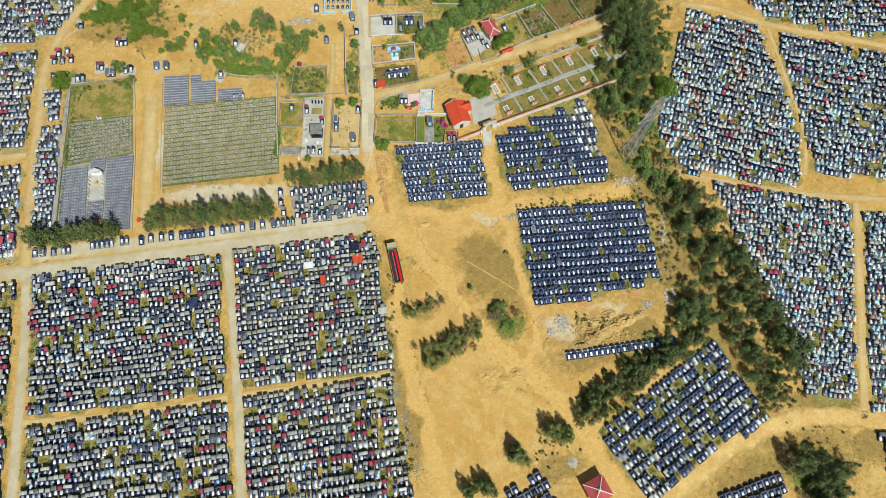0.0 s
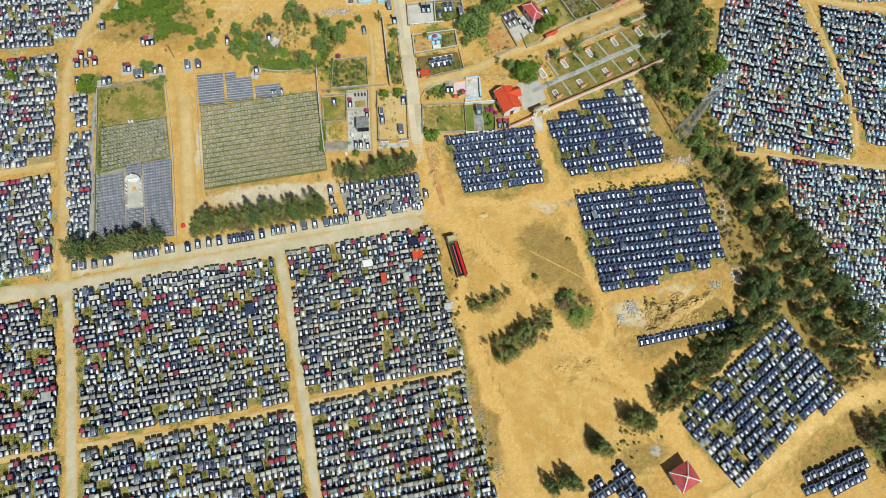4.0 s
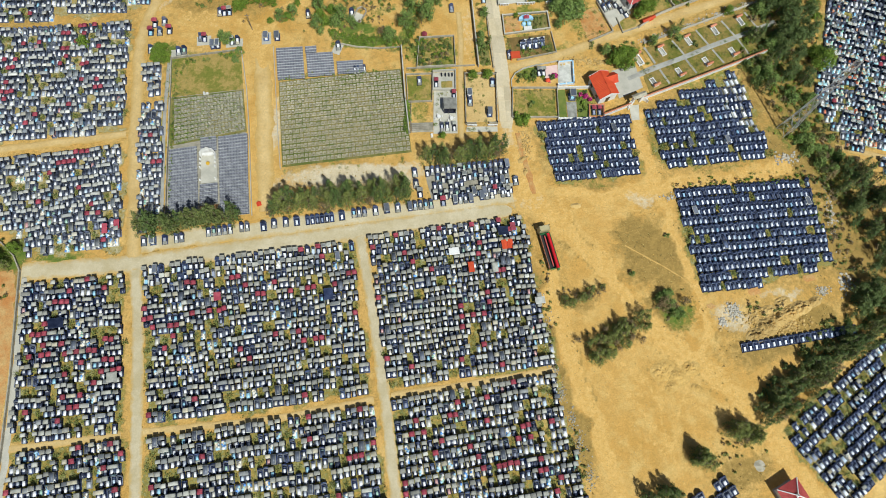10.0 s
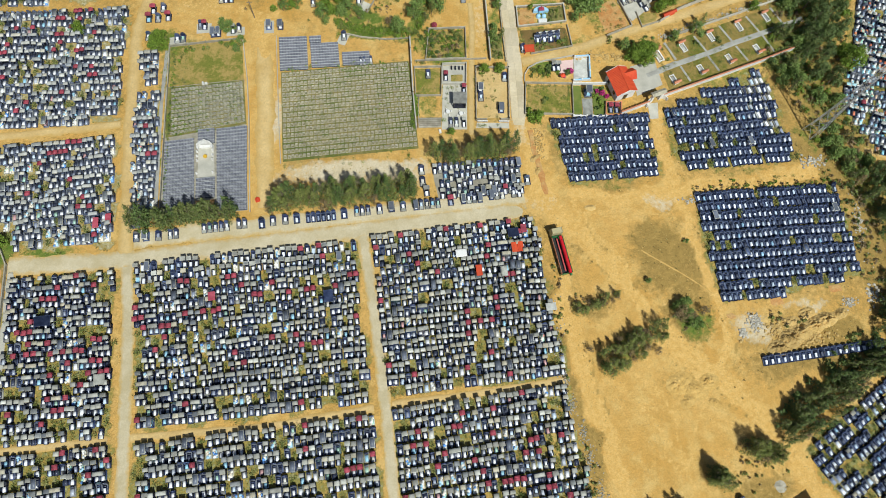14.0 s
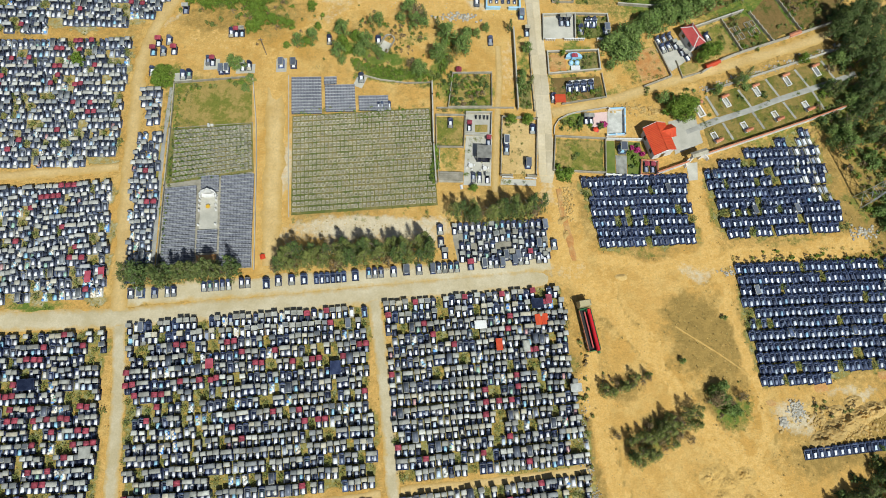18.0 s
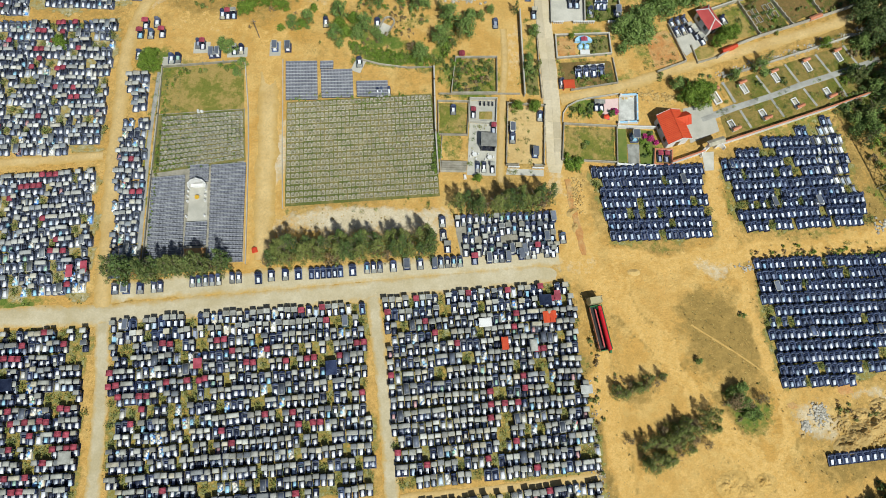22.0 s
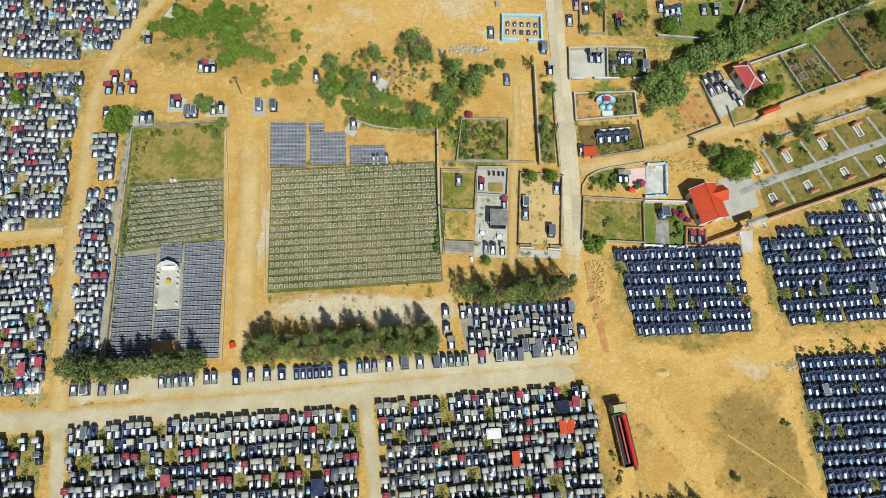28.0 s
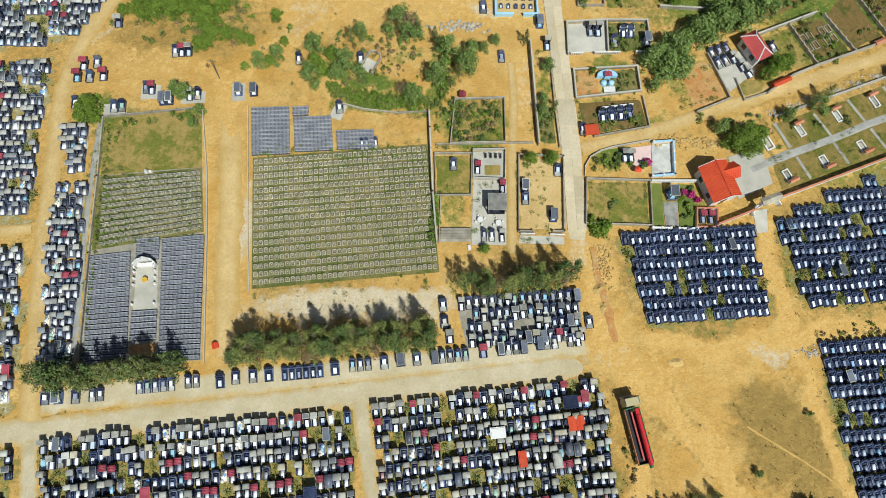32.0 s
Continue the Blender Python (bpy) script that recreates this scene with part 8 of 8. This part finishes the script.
for sx in (-1, 1):
    part("mirror", Shape().box(sx * 1.45 - 0.1, sx * 1.45 + 0.1, L2 - 0.2, L2 - 0.1, 1.9, 2.4).tube((sx * 1.2, L2 - 0.15, 2.3), (sx * 1.4, L2 - 0.15, 2.3), 0.02), GRANITE_BLACK, cab)
# near-black floor fills the dark gap between the rails
part("cargo_floor", Shape().box(-W2, W2, -L2, 3.4, 0.95, 1.10), RUBBER, truck, "dark cargo floor")
part("headboard", Shape().box(-W2, W2, 3.3, 3.42, 1.1, 2.0), GREEN_METAL, truck)
part("tailboard", Shape().box(-W2, W2, -L2, -L2 + 0.08, 1.1, 1.7), GREEN_METAL, truck)
for sx in (-1, 1):
    part("side_board", Shape().box(sx * W2 - 0.05, sx * W2 + 0.05, -L2 + 0.1, 3.25, 1.1, 1.75), TERRACOTTA if sx < 0 else GREEN_METAL, truck)
    for y in (-4.2, -3.0, -0.9, 4.4):
        wh = part("wheel", Shape().tube((sx * 0.78, y, 0.5), (sx * 1.14, y, 0.5), 0.5, 0.5, 14), RUBBER, truck)
        part("rim", Shape().tube((sx * 1.1, y, 0.5), (sx * 1.16, y, 0.5), 0.28, 0.24, 10), STEEL, wh)
boom = part("crane_boom", Shape().box(0.25, 0.90, -L2 - 0.2, 3.2, 1.75, 2.35, taper=0.03), RED_METAL, truck, "long bright red folded boom")
part("boom_inner", Shape().box(0.36, 0.78, -L2 - 0.2, 2.2, 2.35, 2.55, taper=0.03), RED_METAL, boom)
part("boom_head", Shape().box(0.3, 0.85, -L2 - 0.7, -L2 - 0.2, 1.8, 2.4, taper=0.08), GREEN_METAL, boom)
part("boom_arm", Shape().box(-0.35, -0.1, -L2 + 0.6, 2.8, 1.55, 1.8), PINK_ROOF, truck, "narrow red boom arm")
part("crane_pedestal", Shape().tube((0.4, 3.0, 1.1), (0.4, 3.0, 1.9), 0.35, 0.28, 10), GREEN_METAL, truck)

# power pylon
py_x, py_y, py_h = 53.3, 78.4, 31.0
pylon = thing("pylon", "galvanised steel lattice power pylon standing among scrub", "pylon", py_x, py_y, 28)


def half(z):
    return 0.5 + 1.0 * (1 - z / py_h) ** 2.2


corners = [(-1, -1), (1, -1), (1, 1), (-1, 1)]
levels = [0, 3.6, 7.0, 10.2, 13.2, 16.0, 18.7, 21.3, 23.8, 26.2, 28.6, 31]
for cx, cy in corners:
    for a, b in zip(levels, levels[1:]):
        part("leg", Shape().tube((cx * half(a), cy * half(a), a - (0.4 if a == 0 else 0)), (cx * half(b), cy * half(b), b), 0.085, 0.085, 4), STEEL, pylon)
for a, b in zip(levels, levels[1:]):
    for (ax, ay), (bx, by) in zip(corners, corners[1:] + corners[:1]):
        part("brace", Shape().tube((ax * half(a), ay * half(a), a), (bx * half(b), by * half(b), b), 0.045, 0.045, 4), STEEL, pylon)
        part("brace", Shape().tube((bx * half(a), by * half(a), a), (ax * half(b), ay * half(b), b), 0.045, 0.045, 4), STEEL, pylon)
        part("rail", Shape().tube((ax * half(b), ay * half(b), b), (bx * half(b), by * half(b), b), 0.04, 0.04, 4), STEEL, pylon)
for z, n in ((21.3, 3.6), (25.0, 3.1), (28.6, 2.6)):
    for sx in (-1, 1):
        s = Shape()
        for sy in (-1, 1):
            s.tube((sx * half(z), sy * half(z), z), (sx * n, 0, z + 0.1), 0.05, 0.04, 4).tube((sx * half(z), sy * half(z), z + 1.0), (sx * n, 0, z + 0.1), 0.05, 0.04, 4)
        arm = part("crossarm", s, STEEL, pylon)
        part("insulator", Shape().tube((sx * n, 0, z + 0.1), (sx * n, 0, z - 0.9), 0.09, 0.09, 6), GRANITE_BLACK, arm)

# shelters over graves
sh = thing("grave_shelter", "bright orange double-roofed shelter over a grave", "shelter", -18.1, 48.0, 8)
for sx in (-1, 1):
    part("roof", Shape().prism([(-0.64, 1.55), (0.64, 1.55), (0.64, 1.62), (0, 1.85), (-0.64, 1.62)], -1.1, 1.1, "y", 0, pose(sx * 0.66, 0, 0)), ORANGE_ROOF, sh, "orange sheet roof")
    for sy in (-1, 1):
        part("post", Shape().box(sx * 1.15 - 0.06, sx * 1.15 + 0.06, sy * 0.95 - 0.06, sy * 0.95 + 0.06, -0.2, 1.56), WHITE, sh)
for x, y, w, d, mat, lab in ((-26.6, 42.5, 1.3, 2.4, ORANGE_ROOF, "red sheet-roofed shelter over a grave"), (-30.4, 46.3, 2.4, 1.7, WHITE, "white flat-roofed shelter over two graves"), (-11.4, 34.7, 2.2, 1.6, LIGHT_SLAB, "pale grey flat-roofed shelter over two graves"), (-16.7, 52.2, 1.2, 1.9, RED_ROOF, "maroon roofed shelter over a grave"), (-21.2, 42.4, 1.4, 2.3, GREY_SLAB, "grey flat-roofed shelter over a grave"), (-19.0, 51.2, 2.4, 2.0, GRANITE, "dark roofed shelter over two graves"),
                             (-83.0, 36.4, 1.5, 1.9, RED_ROOF, "maroon roofed shelter over a grave"), (-58.5, 36.6, 2.0, 2.6, GRANITE, "dark roofed shelter over two graves"), (-117.6, 31.0, 3.2, 2.2, GRANITE, "dark roofed shelter over graves"), (-103.8, 19.0, 2.2, 2.2, GREY_SLAB, "grey flat-roofed shelter over graves"), (-107.6, 54.0, 1.2, 2.2, RED_ROOF, "maroon roofed shelter over a grave"), (-110.2, 53.0, 1.2, 2.4, RED_ROOF, "maroon roofed shelter over a grave")):
    e = thing("grave_shelter", lab, "shelter", x, y, 7, "shelters over graves")
    part("roof", Shape().box(-w / 2, w / 2, -d / 2, d / 2, 1.9, 1.98).box(-w / 2 + 0.12, w / 2 - 0.12, -d / 2 + 0.12, d / 2 - 0.12, 1.98, 2.06, taper=0.05), mat, e)
    for sx in (-1, 1):
        for sy in (-1, 1):
            part("post", Shape().box(sx * (w / 2 - 0.12) - 0.06, sx * (w / 2 - 0.12) + 0.06, sy * (d / 2 - 0.12) - 0.06, sy * (d / 2 - 0.12) + 0.06, -0.2, 1.9), GRANITE, e)

# heaps and ruts
def mound(label, x, y, rx, ry, h, turn, mat, seed, name="earth_mound"):
    """A rough heap with an uneven surface that runs out level at its rim."""
    s = Shape()
    n, m = 40, 13
    for j in range(m):
        for i in range(n):
            a, k = 2 * math.pi * i / n, j / (m - 1)
            px, py = rx * k * math.cos(a), ry * k * math.sin(a)
            z = h * (1 - k) ** 1.2 * (0.15 + 1.1 * float(lattice(px * 3 + seed * 31, py * 3, 1.1, seed)) + 0.9 * float(lattice(px + seed * 17, py, 0.42, seed + 50))) - 0.12 * k
            s.v.append((px, py, z))
    for j in range(m - 1):
        for i in range(n):
            s.f.append((j * n + i, j * n + (i + 1) % n, (j + 1) * n + (i + 1) % n, (j + 1) * n + i))
            s.m.append(0)
    return single(name, s, (mat,), label, "heap", x, y, turn, smooth=False)


for i, (x, y, rx, ry, h, t) in enumerate(((38.4, 26.8, 3.2, 2.2, 1.1, 20), (41.0, 28.8, 3.6, 2.4, 1.4, 25), (44.0, 30.8, 3.8, 2.3, 1.3, 28), (47.2, 32.0, 3.4, 2.0, 1.2, 30), (50.4, 33.2, 3.0, 1.6, 1.1, 26), (53.4, 34.6, 2.4, 1.3, 0.8, 26), (42.0, 32.6, 2.4, 1.5, 0.7, 10), (45.5, 34.6, 2.4, 1.4, 0.7, 20), (49.4, 33.8, 2.2, 1.3, 0.7, 20))):
    mound("rough heap of loose yellow earth", x, y, rx, ry, h, t, EARTH_HEAP, i + 1)
mound("round grey stone-lined pit rim", 34.5, -1.5, 1.6, 1.4, 0.22, 0, OLD_CONCRETE, 9, "stone_ring")
for i, (x, y) in enumerate(((-1.2, 58.0), (-13.2, 70.0), (-12.6, 66.8))):
    mound("low spill of loose yellow earth", x, y, 1.6, 0.9, 0.35, 40 * i, EARTH_HEAP, 20 + i)

for i, (x, y, rx, ry, h, t) in enumerate(((15.0, 19.0, 3.6, 2.6, 0.42, 30), (18.4, 18.0, 3.4, 2.2, 0.40, -20), (21.6, 19.6, 2.8, 2.0, 0.42, 10), (17.0, 15.6, 2.6, 1.6, 0.30, 40), (22.6, 15.2, 2.2, 1.2, 0.30, -30))):
    mound("low spread of churned yellow earth", x, y, rx, ry, h, t, CHURNED, 40 + i)
rubble(43.0, 30.0, 7.5, 3.4, 420, 0.30, "clods of loose yellow earth on a heap", EARTH_HEAP, 31)

# eroded bank below the western wall
ribbon("bank", [(-131.4, 43.6), (-129.4, 32), (-128.6, 20), (-127.8, 4), (-127.4, -16)], 4.2, RED_EARTH, "eroded bank of raw orange earth below a wall", 0.03, 1.0, category="bank")
ribbon("verge", [(-127.2, 42.0), (-125.2, 20), (-124.2, 4), (-123.8, -14)], 1.5, CONCRETE, "narrow dusty concrete verge inside a low wall", 0.03, 0.25, category="verge")

# scrub in the yard
r8 = random.Random(88)
for x, y, rx, ry, n, kinds in ((18.4, 33.6, 3.2, 3.0, 34, ("grey", "olive", "dry")), (5.6, 27.0, 4.5, 2.4, 26, ("olive", "dry")), (-2.2, 36.4, 3.6, 1.6, 20, ("olive", "dry")), (-9.6, 24, 1.2, 18, 60, ("dry", "olive")), (-5, 2, 2.0, 9, 24, ("dry", "olive")), (42, 33, 8, 2, 24, ("dry", "olive")), (58, 60, 5, 12, 30, ("olive", "dry", "fresh")), (56, 84, 5, 8, 40, ("olive", "fresh", "dry")), (62, 72, 4, 8, 30, ("olive", "dry")), (84, 36, 6, 18, 50, ("olive", "dark", "dry")), (30, 2, 5, 4, 22, ("dry", "olive")), (45, 64.6, 12, 0.8, 26, ("olive", "fresh")), (-132, 20, 2.5, 26, 50, ("dry", "olive", "dry")), (-133, 47, 3, 4, 24, ("fresh", "olive")), (96, 3, 12, 4, 24, ("dry", "olive"))):
    for i in range(n):
        scrub(r8.choice(kinds), x + r8.gauss(0, rx * 0.55), y + r8.gauss(0, ry * 0.55), r8.uniform(0.3, 0.75), r8)


def carpet(poly, n, kinds, low, high):
    """Low scrub that covers the ground inside corners."""
    x0, x1, y0, y1 = min(q[0] for q in poly), max(q[0] for q in poly), min(q[1] for q in poly), max(q[1] for q in poly)
    while n:
        x, y = r8.uniform(x0, x1), r8.uniform(y0, y1)
        if bool(inside(poly, x, y)) and not any(bool(inside(BLOCKS[k], x, y)) for k in "TW"):
            scrub(r8.choice(kinds), x, y, r8.uniform(low, high), r8)
            n -= 1


carpet([(45, 99), (52, 122), (58, 136), (70, 130), (69, 112), (63, 92), (64, 82), (54, 72), (51, 84)], 330, ("olive", "dry", "olive", "dark", "fresh"), 0.5, 1.5)
carpet([(56, 72), (64, 84), (70, 74), (80, 56), (92, 34), (98, 14), (88, 14), (76, 34), (64, 54), (60, 66)], 300, ("olive", "dark", "dry", "dry"), 0.5, 1.3)
carpet([(35, 7), (62, 25), (72, 31), (66, 38), (48, 24), (37, 14)], 130, ("olive", "dark", "dark"), 0.5, 1.3)
carpet([(16, 123), (31, 128), (45, 136), (28, 137), (19, 135)], 130, ("olive", "dark", "grey", "dry"), 0.6, 1.5)
carpet([(38, 131), (50, 136), (58, 124), (44, 121)], 28, ("olive", "dark", "dry"), 0.4, 1.1)
carpet([(-99, 119.6), (-86, 117), (-77, 117), (-76, 127), (-94, 127)], 70, ("fresh", "olive", "dry", "olive"), 0.4, 1.0)
carpet([(-38.4, 95.6), (-29.6, 96.4), (-30.0, 104.0), (-38.6, 103.4)], 75, ("fresh", "olive", "dry", "dark"), 0.4, 1.0)
carpet([(-42.0, 102), (-40, 102), (-37, 112), (-40, 114)], 36, ("fresh", "olive", "grey"), 0.6, 1.2)
carpet([(-106, 98.5), (-101, 99), (-101, 104), (-105, 104)], 40, ("fresh", "olive"), 0.6, 1.2)
carpet([(-99.8, 95), (-97.4, 95), (-97, 99.2), (-83, 101.2), (-83, 100), (-96, 98)], 26, ("fresh", "olive"), 0.5, 0.9)
carpet([(-63, 109), (-56, 109), (-48, 105), (-44, 106), (-46, 118), (-60, 117)], 60, ("olive", "dry", "fresh"), 0.3, 0.8)
carpet([(-14.4, 90.6), (-13.2, 93.2), (-8, 95), (-7.4, 91.6)], 16, ("fresh", "dark", "olive"), 0.4, 0.7)
carpet([(58, 66), (63, 66), (68, 44), (64, 36), (61, 42)], 90, ("dry", "olive", "dry", "dark"), 0.35, 0.9)
carpet([(24, 63.5), (56, 67), (57, 65.8), (24, 62.6)], 34, ("olive", "dry", "fresh"), 0.3, 0.7)
rubble(56.2, 37.4, 1.8, 1.4, 110, 0.17, "heap of broken grey stones beside navy graves", STONE, 37)
for i, (x, y, rx, ry) in enumerate(((-8.7, 19.6, 0.7, 2.2), (-7.4, 14.4, 1.0, 3.0), (-5.6, 9.0, 1.2, 3.2), (-4.4, 3.6, 1.3, 3.2), (-2.6, -3.0, 1.2, 3.6))):
    rubble(x, y, rx, ry, 70, 0.15, "grey rubble and debris along a grave field", OLD_CONCRETE, 60 + i)
for x, y, w, d, a in ((39.4, 37.4, 3.2, 2.6, 10), (53.4, 40.4, 3.4, 2.2, 12), (28.6, 33.6, 2.0, 1.4, 20)):
    patch("bare_earth", quad(x, y, w, d, a), RED_EARTH, "patch of freshly dug orange earth", 0.05, ragged=True)
rubble(61.5, 56.0, 1.6, 8.0, 120, 0.2, "pale stones and debris beside navy graves", STONE, 35)
carpet([(-150, 46), (-133, 46), (-131, 20), (-130, -14), (-150, -14)], 330, ("olive", "dark", "dry", "dark"), 0.6, 1.6)
carpet([(80, 8), (92, 12), (92, 24), (82, 22)], 70, ("olive", "dark", "dry"), 0.5, 1.3)
carpet([(47, 93), (53, 101), (47, 101), (43, 97)], 30, ("olive", "dark"), 0.5, 1.2)

# weeds in the gaps between graves
weed = Shape()
rw = random.Random(99)
for i in range(32):
    a, d, z = rw.uniform(0, 6.283), 0.55 * rw.random() ** 0.6, rw.uniform(0.05, 0.55)
    p = Vector((d * math.cos(a), d * math.sin(a), z))
    n = Vector((rw.gauss(0, 0.6), rw.gauss(0, 0.6), 1)).normalized()
    u = n.orthogonal().normalized() * 0.11 * rw.uniform(0.6, 1.4)
    w = n.cross(u) * 0.5
    weed.add([p - u, p - w, p + u, p + w], [(0, 1, 2, 3)], 0 if i % 3 else 1)
for key, sets in (("mixed", "ABCDEFGHI"), ("gay", "TUVWX"), ("navy", "MNOP")):
    rows = []
    for k in sets:
        for x, y, w in GAPS.get(k, ()):
            if rw.random() < 0.85:
                for j in range(5 if key == "navy" or k in "GHI" else 3):
                    px, py = x + rw.uniform(-0.5, 0.5), y + rw.uniform(-0.7, 0.7)
                    s = rw.uniform(0.7, 1.35)
                    rows.append((px, py, float(H(px, py)), rw.uniform(0, 360), s, s, s * rw.uniform(0.7, 1.6)))
    tagged(new("weeds", repeat("weeds", weed, rows, [LEAF_OLIVE, LEAF_MID])), "clumps of green weeds growing between graves", "weeds", kind="stuff")

rows = []
for x0, y0, w, d, turn, n in ((-14.8, 81.4, 10.8, 7.6, 0, 150), (-15.4, 98.4, 11.5, 6.2, 6, 130), (-15.8, 105.4, 11.4, 5.2, 5, 90), (-9.6, 115.0, 7.4, 6.0, 0, 80), (-9.6, 124.4, 8.6, 9.2, 0, 120), (-38.6, 95.6, 9.4, 8.6, 3, 150), (-22.8, 96.0, 2.8, 19, 4, 90), (3.2, 103.6, 7.6, 9.6, 18, 130), (19.2, 111.8, 8.2, 9.4, 27, 110), (26, 113.6, 8.6, 9.6, 27, 170), (35, 117.4, 8.6, 12.4, 27, 110), (44, 120.6, 12, 12, 27, 110), (20, 90, 34, 6.4, 25, 260), (19.6, 96.2, 34, 6.0, 24, 260), (-100, 88.6, 4.6, 10.6, 6, 160), (-41.2, 86, 2.4, 9, -3, 50), (-36.2, 79, 6.0, 9, 3, 90), (-26.4, 77.6, 5.0, 14, 3, 110), (-60.5, 102.0, 18, 3.6, -6, 160), (-73, 92.2, 30, 1.0, 6, 60), (-71, 66.2, 30, 2.4, 6, 70), (-99.0, 75.4, 9, 13, 6, 260), (22, 62.8, 35, 2.0, 5, 70), (60.5, 42, 5, 26, -12, 160), (-104.6, 88, 4, 14, -4, 90)):
    c, s = math.cos(radians(turn)), math.sin(radians(turn))
    for i in range(int(n * 0.42)):
        u, v = rw.random() * w, rw.random() * d
        if rw.random() < 0.5:   # more along the edges
            u, v = (u, rw.choice((0.03, 0.97)) * d) if rw.random() < 0.6 else (rw.choice((0.03, 0.97)) * w, v)
        px, py = x0 + u * c - v * s, y0 + u * s + v * c
        k = rw.uniform(0.35, 0.95)
        rows.append((px, py, float(H(px, py)), rw.uniform(0, 360), k, k, k * rw.uniform(0.5, 1.2)))
for name, mats, sel, lab in (("weeds", [LEAF_BRIGHT, LEAF_OLIVE], rows[0::3], "low green weeds scattered over plots and lawns"), ("weeds", [LEAF_OLIVE, STRAW], rows[1::3], "low olive weeds scattered over plots and lawns"), ("weeds", [LEAF_DARK, LEAF_OLIVE], rows[2::3], "low dark weeds scattered over plots and lawns")):
    tagged(new(name, repeat(name, weed, sel, mats)), lab, "weeds", kind="stuff")

# dry tufts and clods over the open ground
tuft = Shape()
rt = random.Random(123)
for i in range(7):
    a, l = rt.uniform(0, 6.283), rt.uniform(0.10, 0.26)
    d = Vector((math.cos(a), math.sin(a), 0))
    w = Vector((-d.y, d.x, 0)) * 0.07
    tuft.add([tuple(d * 0.03 - w), tuple(d * 0.03 + w), tuple(d * l + w * 0.5 + Vector((0, 0, 0.09))), tuple(d * l - w * 0.5 + Vector((0, 0, 0.09)))], [(0, 1, 2, 3)])
clod = Shape().add([(-1, -0.8, -0.5), (0.9, -1, -0.5), (1, 0.7, -0.5), (-0.8, 1, -0.5), (0, 0.1, 0.7)], [(0, 1, 4), (1, 2, 4), (2, 3, 4), (3, 0, 4)])
rs = np.random.RandomState(9)
TX, TY = rs.uniform(-140, 120, 90000), rs.uniform(-14, 136, 90000)
ci = np.clip(np.searchsorted(xs, TX), 0, len(xs) - 1)
cj = np.clip(np.searchsorted(ys, TY), 0, len(ys) - 1)
free = np.ones(len(TX), bool)
for line, halfw in ROAD_LINES:
    for q in line[::2]:
        free &= (TX - q[0]) ** 2 + (TY - q[1]) ** 2 > (halfw * 0.9) ** 2
for poly in PATCHES:
    free &= ~inside(poly, TX, TY)
much, lush = dry[cj, ci], green[cj, ci]
luck = rs.rand(len(TX))
for name, hit, shape, mats, lab, low, high, lift in (("dry_tufts", free & (luck < (much - 0.30) * 0.5), tuft, [STRAW], "tufts of dry yellow grass on bare earth", 0.5, 1.5, 0.0),
                                                    ("green_tufts", free & (luck < (lush - 0.3) * 0.5), tuft, [LEAF_OLIVE], "tufts of green grass on the ground", 0.7, 1.9, 0.0),
                                                    ("earth_clods", free & (luck > 0.88), clod, [EARTH_HEAP], "small clods and stones scattered on bare earth", 0.05, 0.16, 0.0)):
    n = np.flatnonzero(hit)
    size = rs.uniform(low, high, len(n))
    rows = np.stack([TX[n], TY[n], H(TX[n], TY[n]) + lift - 0.01, rs.uniform(0, 360, len(n)), size, size, size * rs.uniform(0.7, 1.3, len(n))], -1)
    tagged(new(name, repeat(name, shape, rows, mats)), lab, "grass" if "tufts" in name else "stones", kind="stuff")

WORDS = {"fresh": "low bright green bushes", "dark": "low dark green bushes", "olive": "low olive green scrub", "grey": "low grey-green scrub", "dry": "low dry brown scrub"}
for kind, rows in SCRUB.items():
    src = BUSHES[kind, "low"]
    s = Shape()
    s.v = [tuple(q.co) for q in src.vertices]
    s.f = [tuple(f.vertices) for f in src.polygons]
    s.m = [0] * len(s.f)
    tagged(new("scrub", repeat("scrub", s, rows, [src.materials[0]])), WORDS[kind] + " scattered over dry ground", "scrub", kind="stuff")

for key, rows in FAR_TREES.items():
    for src, n in zip(FAR.get(key, TREES[key]), ("tree_crowns", "tree_trunks")):
        s = Shape()
        s.v = [tuple(q.co) for q in src.vertices]
        s.f = [tuple(f.vertices) for f in src.polygons]
        s.m = [0] * len(s.f)
        tagged(new(n, repeat(n, s, rows, [src.materials[0]])), "dense belt of dark green trees between grave fields", "trees", kind="stuff")
